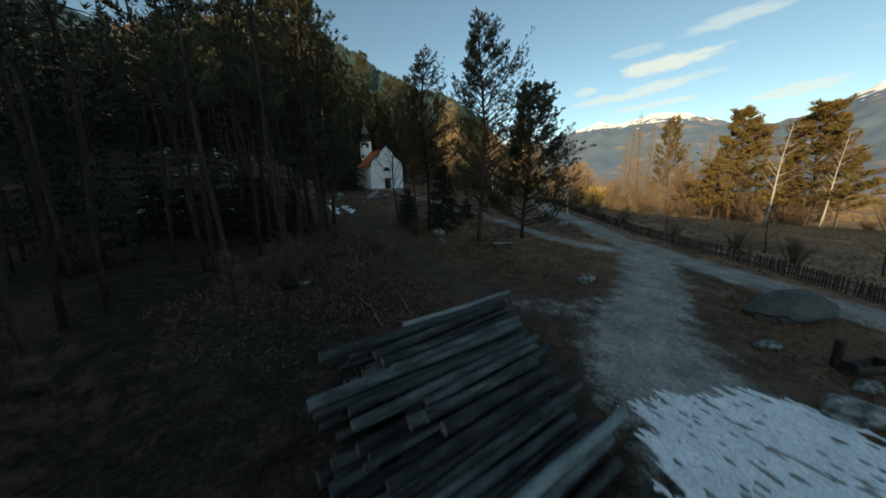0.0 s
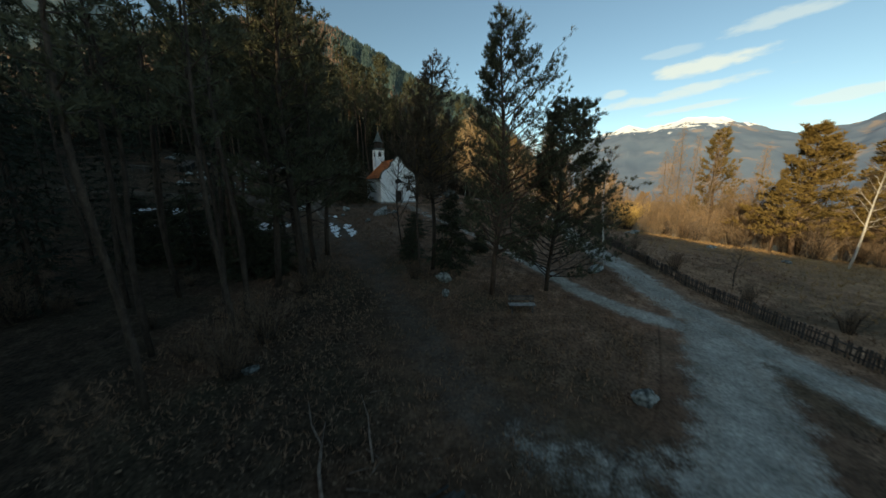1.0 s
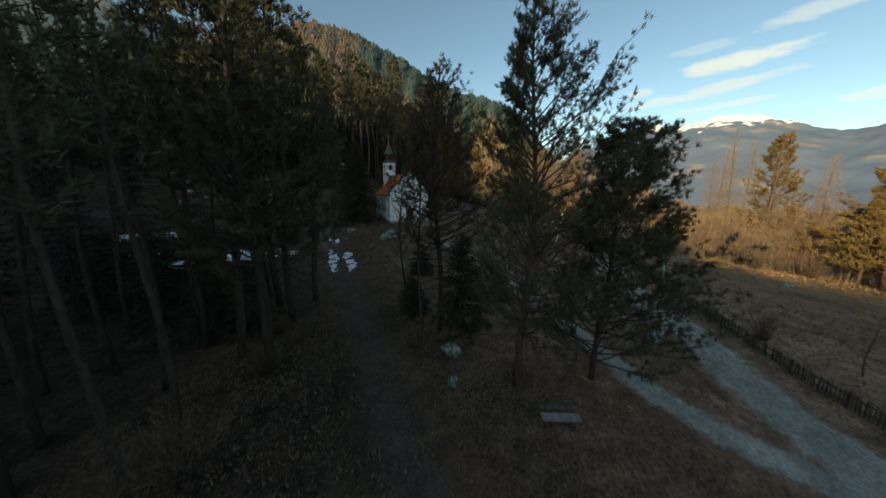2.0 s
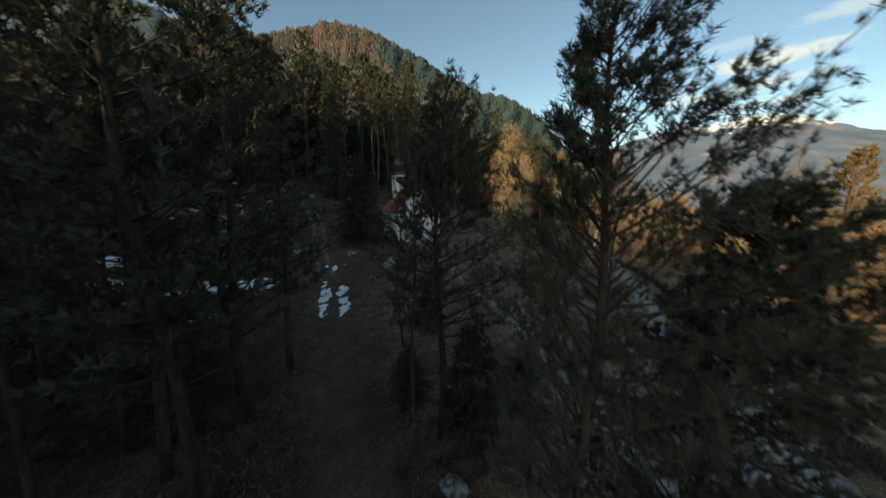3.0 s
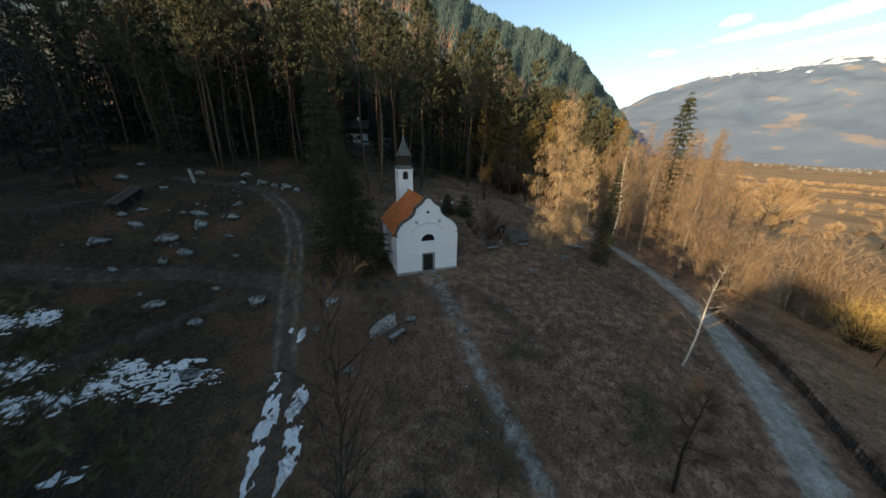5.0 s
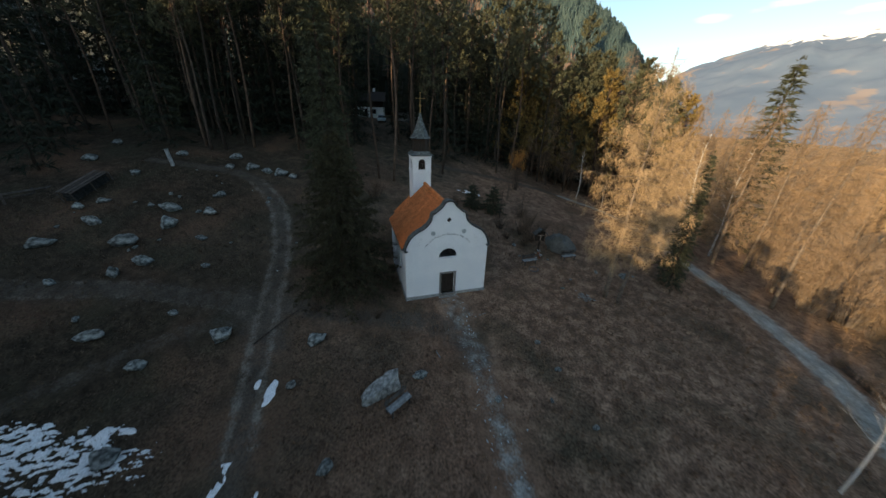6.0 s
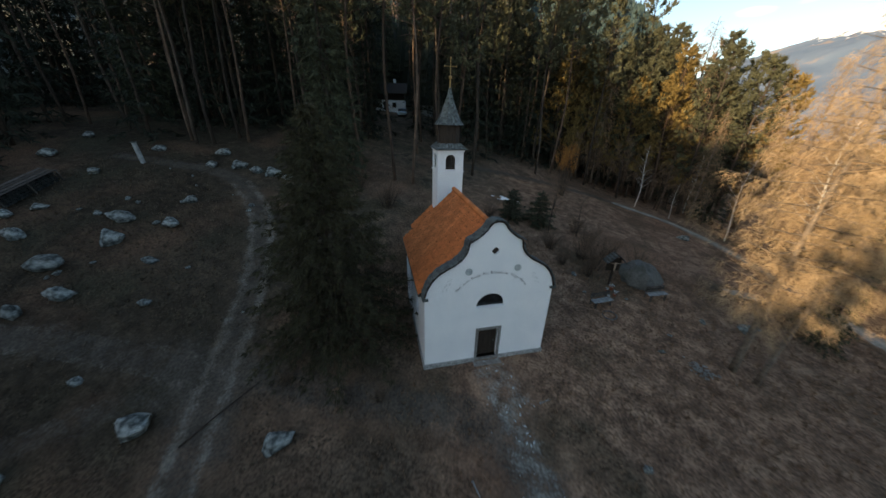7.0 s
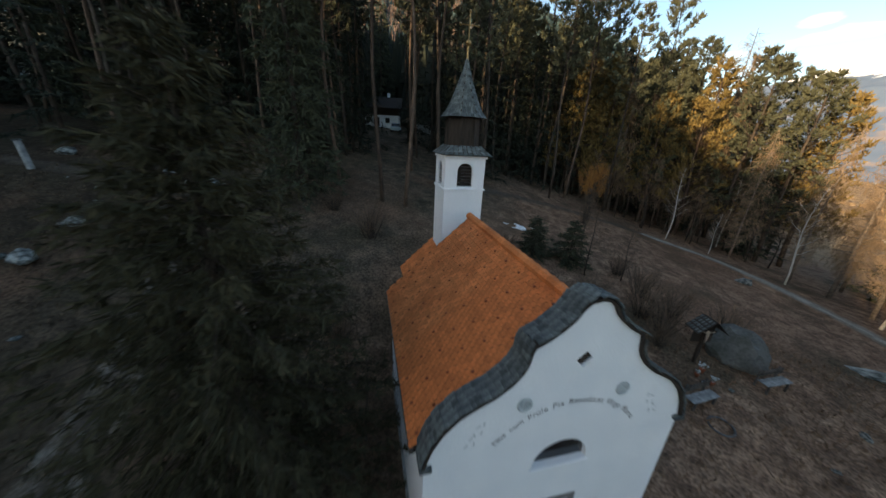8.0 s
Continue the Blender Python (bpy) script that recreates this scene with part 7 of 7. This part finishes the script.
tagged(part("valley_scrub", b, M_TWIG_SUN), "rows of leafless scrub across the valley fields, coloured sunlit gold", "shrubs", kind="stuff")
# hedge of bare shrubs between lane and field
for i in range(30):
    u = i / 29
    x, y = 20.0 + 38 * u + random.uniform(-1.0, 1.0), 77 - 24 * u + random.uniform(-1.3, 1.3)
    place(HEDGE, x, y, 0.8, 1.6)
for i in range(5):
    x, y = 20 + 38 * random.random(), 84 - 20 * random.random()
    place(BARES, x, y, 0.35, 0.6)
WILLOW.matrix_basis = at(30.2, 68.2, 0, 1.5, 1.45)

# lit pines and larches beyond the bend of the lane
for i, (x, y, s) in enumerate(((0.5, 95.2, 0.92), (4.6, 93.6, 0.95), (8.6, 92.4, 0.9), (3.0, 97.6, 1.05), (9.4, 98.6, 1.0), (12.2, 95.0, 0.95), (-3.2, 96.0, 0.95), (-0.4, 100.0, 1.1), (13.5, 101.5, 1.0), (-6.8, 97.6, 1.0), (-10.2, 96.4, 1.0), (6.4, 102.0, 1.1), (-13.0, 97.0, 1.05), (-8.6, 102.0, 1.15), (-4.4, 104.0, 1.15))):
    place((SUNPINES, LOWPINES, LOWPINES, LARCHES, SPRUCES[:1] + LOWPINES)[i % 5], x, y + 8.5, s=s * (1.12 if x < -2 else 1.24))
# dark leafless trees at the foot of that wood
for i, (x, y) in enumerate(((-10.5, 95.4), (-7.0, 96.2), (-4.0, 95.0), (-1.2, 96.4), (1.6, 95.2), (4.4, 96.2), (7.0, 94.6), (9.6, 95.4), (-2.4, 98.4), (3.2, 98.2), (6.0, 98.6), (-8.4, 98.6))):
    place(BARES, x, y + 4.5, s=(0.85, 0.7, 1.0, 0.78)[i % 4])
for x, y in ((-5.4, 74.6), (-7.0, 76.2), (-6.2, 72.4), (-8.2, 78.4)):
    place(BUSHES, x, y, 0.8, 1.2)

# field trees seen from the start
big = make_tree("field_pine", "dense broad pine at the field's edge, sunlit gold in its needle colour", *pine(211, 16.6, 0.12, 4.9, 100, 8, 4, 0.42, 0.09, 8, None, 0.24, 0.0, 7, 4, flat=True, fine=False), M_BARK_RED, M_PINE_SUN, "tree", "field trees")
big.matrix_basis = at(46.6, 55.0, 0, 1.3, 1.0)
copy_thing(big, at(54.7, 51.4, 130, 1.2, 1.03))
for x, y, s in ( (43.2, 54.2, 0.62), (57.5, 58.0, 0.7)):
    place(SUNPINES, x, y, s=s)
place(SUNPINES, 49.8, 76.7, s=1.28, label="tall narrow pine behind the field, coloured sunlit olive")
for x, y, s, a in ((39.5, 41.5, 0.95, 0), (52.0, 47.0, 1.0, 200)):
    o = place(BIRCHES, x, y, s=s)
    o.matrix_basis = pose(x, y, gz(x, y), 0, 5, 0) @ Matrix.Diagonal((s, s, s, 1))
for x, y, s in ((64, 84, 1.1), (70, 76, 1.0), (61, 70, 0.95), (66, 60, 1.0), (72, 52, 1.0), (63, 48, 0.9), (76, 66, 1.0), (80, 58, 1.0), (57, 82, 0.9)):
    place(LARCHES, x, y, s=s)
for x, y, s in ((60, 62, 0.9), (66, 68, 0.85), (56, 66, 0.8), (70, 46, 0.9), (62, 54, 0.8), (50, 62, 0.7), (46, 66, 0.7), (75, 40, 0.9), (68, 36, 0.85), (60, 40, 0.75), (82, 48, 1.0), (54, 38, 0.6)):
    place(BARES, x, y, s=s)
for i in range(20):
    x = random.uniform(36, 72)
    place(BUSHES, x, 92 - 0.85 * x + random.uniform(-4, 14), 0.8, 1.5)
for x, y, s in ((43.2, 77.0, 1.05), (44.8, 75.2, 0.95), (39.6, 73.2, 0.9), (47.5, 73.5, 1.0), (41.4, 78.6, 0.85)):
    place(TALL, x, y, s=s)
place(BIRCHES, 12.64, 32.64, s=0.98, label="bare white birch at the fork of the lane")
lean = place(BIRCHES, 10.3, 54.8, s=0.6, label="slender white birch leaning over the lane")
lean.matrix_basis = pose(10.3, 54.8, gz(10.3, 54.8), -17, 13, 0) @ Matrix.Diagonal((0.6, 0.6, 0.62, 1))
small = make_tree("bare_tree", "small dark leafless tree with a fine twig crown on the meadow", *bare(291, 5.6, 2.0, 9, 0.09, 0.0, 0.3, 18, 0.55, 0.022, 8), M_BARK, M_TWIG, "tree", "bare trees")
small.matrix_basis = at(6.7, 45.3)
tb = make_tree("bare_tree", "tall leafless grey-brown tree with many fine hanging twigs", *bare(292, 13.8, 3.3, 7, 0.07, 0.0, 0.15, 52, 0.5, 0.008, 5, 0.8), M_BARK, M_TWIG, "tree", "bare trees")
tb.matrix_basis = at(-4.7, 36.8, 30)
place(BARES, -0.9, 41.6, s=0.42, label="small dark leafless tree on the meadow")
place(BARES, -1.2, 45.0, s=0.34, label="small dark leafless tree on the meadow")
# shrubs along the picket fence
for x, y, s in ((20.6, 30.1, 0.4), (22.2, 22.9, 0.45), (24.0, 18.5, 0.5)):
    place(BARES, x, y, s=s)
for x, y, k in ((21.8, 20.6, 0.5), (21.4, 24.0, 0.45), (19.6, 27.6, 0.6), (23.0, 16.0, 0.55), (18.4, 33.0, 0.5), (18.6, 40.0, 0.45), (24.2, 23.0, 0.4)):
    place(BUSHES, x, y, s=k)
for i in range(26):      # low scrub in the ditch behind the fence
    y = 35 + 1.3 * i
    place(BUSHES, float(np.interp(y, [35, 42, 50, 58, 68], [17.0, 17.0, 17.4, 18.3, 17.4])) + random.uniform(-0.15, 0.3), y, 0.22, 0.38)
# brush beside the chapel and at the wood's edge
for x, y, s in ((-17.8, 63.8, 0.6), (-18.8, 66.5, 0.7), (-16.6, 61.4, 0.45), (-20.5, 63.0, 0.6), (-9.8, 73.6, 0.8), (-7.2, 73.4, 0.7), (-8.6, 71.6, 0.6), (-6.6, 71.0, 0.45), (-14.6, 55.6, 0.3), (-19.0, 54.3, 0.45), (-3.0, 73.6, 0.7), (-24.0, 70.0, 0.8), (-28.0, 71.0, 0.8), (-1.6, 28.6, 0.5), (-16.0, 75.6, 0.8)):
    place(BUSHES, x, y, s=s)
for x, y, s in ((-16.9, 60.4, 0.5), (-8.0, 77.5, 0.5), (-10.4, 76.5, 0.55), (-10.9, 83.0, 0.6), (1.5, 101.0, 0.9), (-4.0, 100.0, 0.8), (5, 110, 0.9), (-8, 104, 0.9)):
    place(BARES, x, y, s=s)
# thin saplings in the dark wood near the start
for x, y, s in ((-3.9, 6.2, 0.42), (-6.1, 12.6, 0.4), (-8.0, 18.9, 0.36), (-6.8, 22.3, 0.3), (-5.2, 9.3, 0.3)):
    place(BARES, x, y, s=s, label="thin leafless sapling in the dark wood")
for i in range(26):
    x, y = random.uniform(-30, -6), random.uniform(2, 34)
    if x < track_x(y) - 4.5:
        place(BUSHES, x, y, 0.4, 0.9)

# prototypes that stand nowhere yet are dropped
for o in [*PINES, *NEARP, *ROUND, *THIN, *DEEP, *LOWPINES, *SPRUCES, *LARCHES, *SUNPINES, *TALL, *HEDGE, *BIRCHES, *BARES, *BUSHES]:
    if o not in taken:
        for c in (*o.children_recursive, o):
            bpy.data.objects.remove(c)

# ---- dry grass, in large joined sheets ----
def grass(name, n, area, h, material, label, seed, keep):
    r = np.random.default_rng(seed)
    x, y = r.uniform(area[0], area[1], n), r.uniform(area[2], area[3], n)
    ok = keep(x, y)
    for l in LINES:
        step = l[::2]
        d = np.min(np.hypot(x[:, None] - step[None, :, 0], y[:, None] - step[None, :, 1]), 1)
        ok &= d > (3.0 if l is LINES[1] else 1.6)
    x, y = x[ok], y[ok]
    P = np.stack([x, y, land(x, y) - 0.02], 1)
    b = Buf()
    tufts(b, P, np.tile([0, 0, 1.0], (len(P), 1)), h, h * 0.2, 3, 0.55, r)
    return tagged(part(name, b, material), label, "grass", kind="stuff")


grass("meadow_grass", 12000, (-14, 13, 42, 75), 0.26, M_GRASS, "short matted dry brown grass round the chapel", 1, lambda x, y: (x + 13.5) ** 2 + (y - 63) ** 2 > 30)
grass("clearing_grass", 9000, (-14, 16, 14, 42), 0.26, M_GRASS, "short matted dry brown grass in the clearing", 2, lambda x, y: x > -12)
grass("rocky_meadow_grass", 11000, (-48, -14, 36, 66), 0.24, M_TURF, "short dry grass between the meadow rocks", 3, lambda x, y: x < -14)
grass("field_grass", 8000, (22, 50, 10, 82), 0.30, M_STRAW, "straw-coloured dry grass of the open field", 4, lambda x, y: x > 24 + 3 * np.sin(y * 0.4))
grass("fence_grass", 4500, (16.5, 28, 10, 76), 0.26, M_GRASS, "short brown grass beside the picket fence", 6, lambda x, y: x < 25 + 3 * np.sin(y * 0.4))
grass("lane_grass", 3000, (10, 18, 4, 24), 0.2, M_GRASS, "dry grass between the lanes", 5, lambda x, y: x > 9)

# fallen leaves and needles under the trees near the log pile
rlit = np.random.default_rng(9)
lx, ly = rlit.uniform(-9, 6, 7000), rlit.uniform(10.5, 29, 7000)
keep = np.ones(len(lx), bool)
for l in LINES[:2]:
    keep &= np.min(np.hypot(lx[:, None] - l[None, :, 0], ly[:, None] - l[None, :, 1]), 1) > 2.6
lx, ly = lx[keep], ly[keep]
b = Buf()
tufts(b, np.stack([lx, ly, land(lx, ly) + 0.03], 1), np.stack([np.cos(lx * 91), np.sin(ly * 57), 0.15 + 0 * lx], 1), 0.15, 0.07, 1, 0.4, rlit)
tagged(part("leaf_litter", b, M_LITTER), "fallen leaves and broken bark on the forest floor", "leaves", kind="stuff")

# ---- picket fence along the lane ----
FENCE = spline([(20.9, 8), (20.3, 13), (19.9, 16.3), (19.5, 18.8), (18.9, 22), (18.1, 25.4), (17.3, 28.6), (17.0, 33), (16.6, 38), (16.6, 42), (16.9, 47), (17.5, 53), (18.0, 58), (17.7, 63), (17.0, 67.5)], 0.135)
fence = thing("picket_fence", pose(0, 0, 0), "old dark wooden picket fence along the gravel lane", "fence")
b = Buf(); b.add([(-0.035, -0.01, -0.05), (0.035, -0.01, -0.05), (0.035, 0.01, -0.05), (-0.035, 0.01, -0.05), (-0.035, -0.01, 0.70), (0.035, -0.01, 0.70), (0.035, 0.01, 0.70), (-0.035, 0.01, 0.70), (0, -0.01, 0.77), (0, 0.01, 0.77)],
                 [(0, 1, 5, 8, 4), (3, 7, 9, 6, 2), (1, 2, 6, 5), (3, 0, 4, 7), (4, 8, 9, 7), (5, 6, 9, 8)])
picket_me = b.mesh("picket", M_FENCE)
rest = Buf()
rp = random.Random(8)
for i in range(len(FENCE) - 1):
    p, q = FENCE[i], FENCE[i + 1]
    a = math.degrees(math.atan2(q[1] - p[1], q[0] - p[0]))
    if rp.random() < 0.04:
        continue
    m = pose(p[0], p[1], gz(*p) + rp.uniform(-0.03, 0.04), rp.uniform(-4, 4), rp.uniform(-4, 4), a)
    if p[1] < 46 and i < 300:
        part("picket", picket_me, parent=fence, m=m)
    else:
        rest.add([tuple(m @ v.co) for v in picket_me.vertices], [tuple(f.vertices) for f in picket_me.polygons])
tagged(part("picket_row", rest, M_FENCE, fence), kind="stuff")
for i in range(0, len(FENCE) - 16, 16):
    p, q = FENCE[i], FENCE[i + 16]
    part("post", bevel_box(p[0] - 0.05, p[0] + 0.05, p[1] - 0.05, p[1] + 0.05, gz(*p) - 0.3, gz(*p) + 0.78, 0.02), M_FENCE, fence)
    for z in (0.2, 0.56):
        b = Buf(); tube(b, [(p[0] + 0.04, p[1], gz(*p) + z), (q[0] + 0.04, q[1], gz(*q) + z)], [0.035, 0.035], 4)
        part("rail", b, M_FENCE, fence)

# ---- roof tiles of the nave, piece by piece ----
TW, TH = 0.2, SLOPE / round(SLOPE / 0.19)
b = Buf()
b.add([(0.006, 0, 0.05), (TW - 0.006, 0, 0.05), (TW - 0.006, TH * 1.25, 0.02), (0.006, TH * 1.25, 0.02), (0.006, 0, 0.028), (TW - 0.006, 0, 0.028), (TW * 0.5, -0.03, 0.05), (TW * 0.5, -0.03, 0.028)], [(0, 6, 1, 2, 3), (4, 7, 6, 0), (7, 5, 1, 6)])
tile_me = b.mesh("roof_tile", M_TILE)
rows, cols = round(SLOPE / TH), int((LEN - 0.35) / TW)
rt = random.Random(3)
count = 0
for side in (-1, 1):
    rest, guards = Buf(), Buf()
    for j in range(rows):
        for i in range(cols):
            y = 0.42 + (i + (0.5 if j % 2 else 0)) * TW
            o = Vector(roof_point(side, j * TH, y))
            up = (Vector(roof_point(side, 1, y)) - Vector(roof_point(side, 0, y)))
            ac = Vector((0, -1, 0)) if side < 0 else Vector((0, 1, 0))
            if side < 0:
                o = o + Vector((0, TW, 0))
            nr = ac.cross(up)
            m = Matrix((ac, up, nr)).transposed().to_4x4()
            m.translation = o + nr * rt.uniform(0, 0.006)
            if side < 0 and i < 14 and count < 300:
                part("roof_tile", tile_me, parent=roofs[side], m=m)
                count += 1
            else:
                rest.add([tuple(m @ v.co) for v in tile_me.vertices], [tuple(f.vertices) for f in tile_me.polygons])
            if j % 3 == 1 and (i + (j // 3) * 2) % 4 == 0:
                guards.add([tuple(m @ Vector(v)) for v in ((0.07, 0.02, 0.05), (0.13, 0.02, 0.05), (0.13, 0.09, 0.045), (0.07, 0.09, 0.045), (0.085, 0.03, 0.10), (0.115, 0.03, 0.10))], [(0, 1, 5, 4), (1, 2, 5), (2, 3, 4, 5), (3, 0, 4)])
    tagged(part("roof_tiles", rest, M_TILES, roofs[side]), kind="stuff")
    tagged(part("snow_guards", guards, M_TILE_DARK, roofs[side]), kind="stuff")
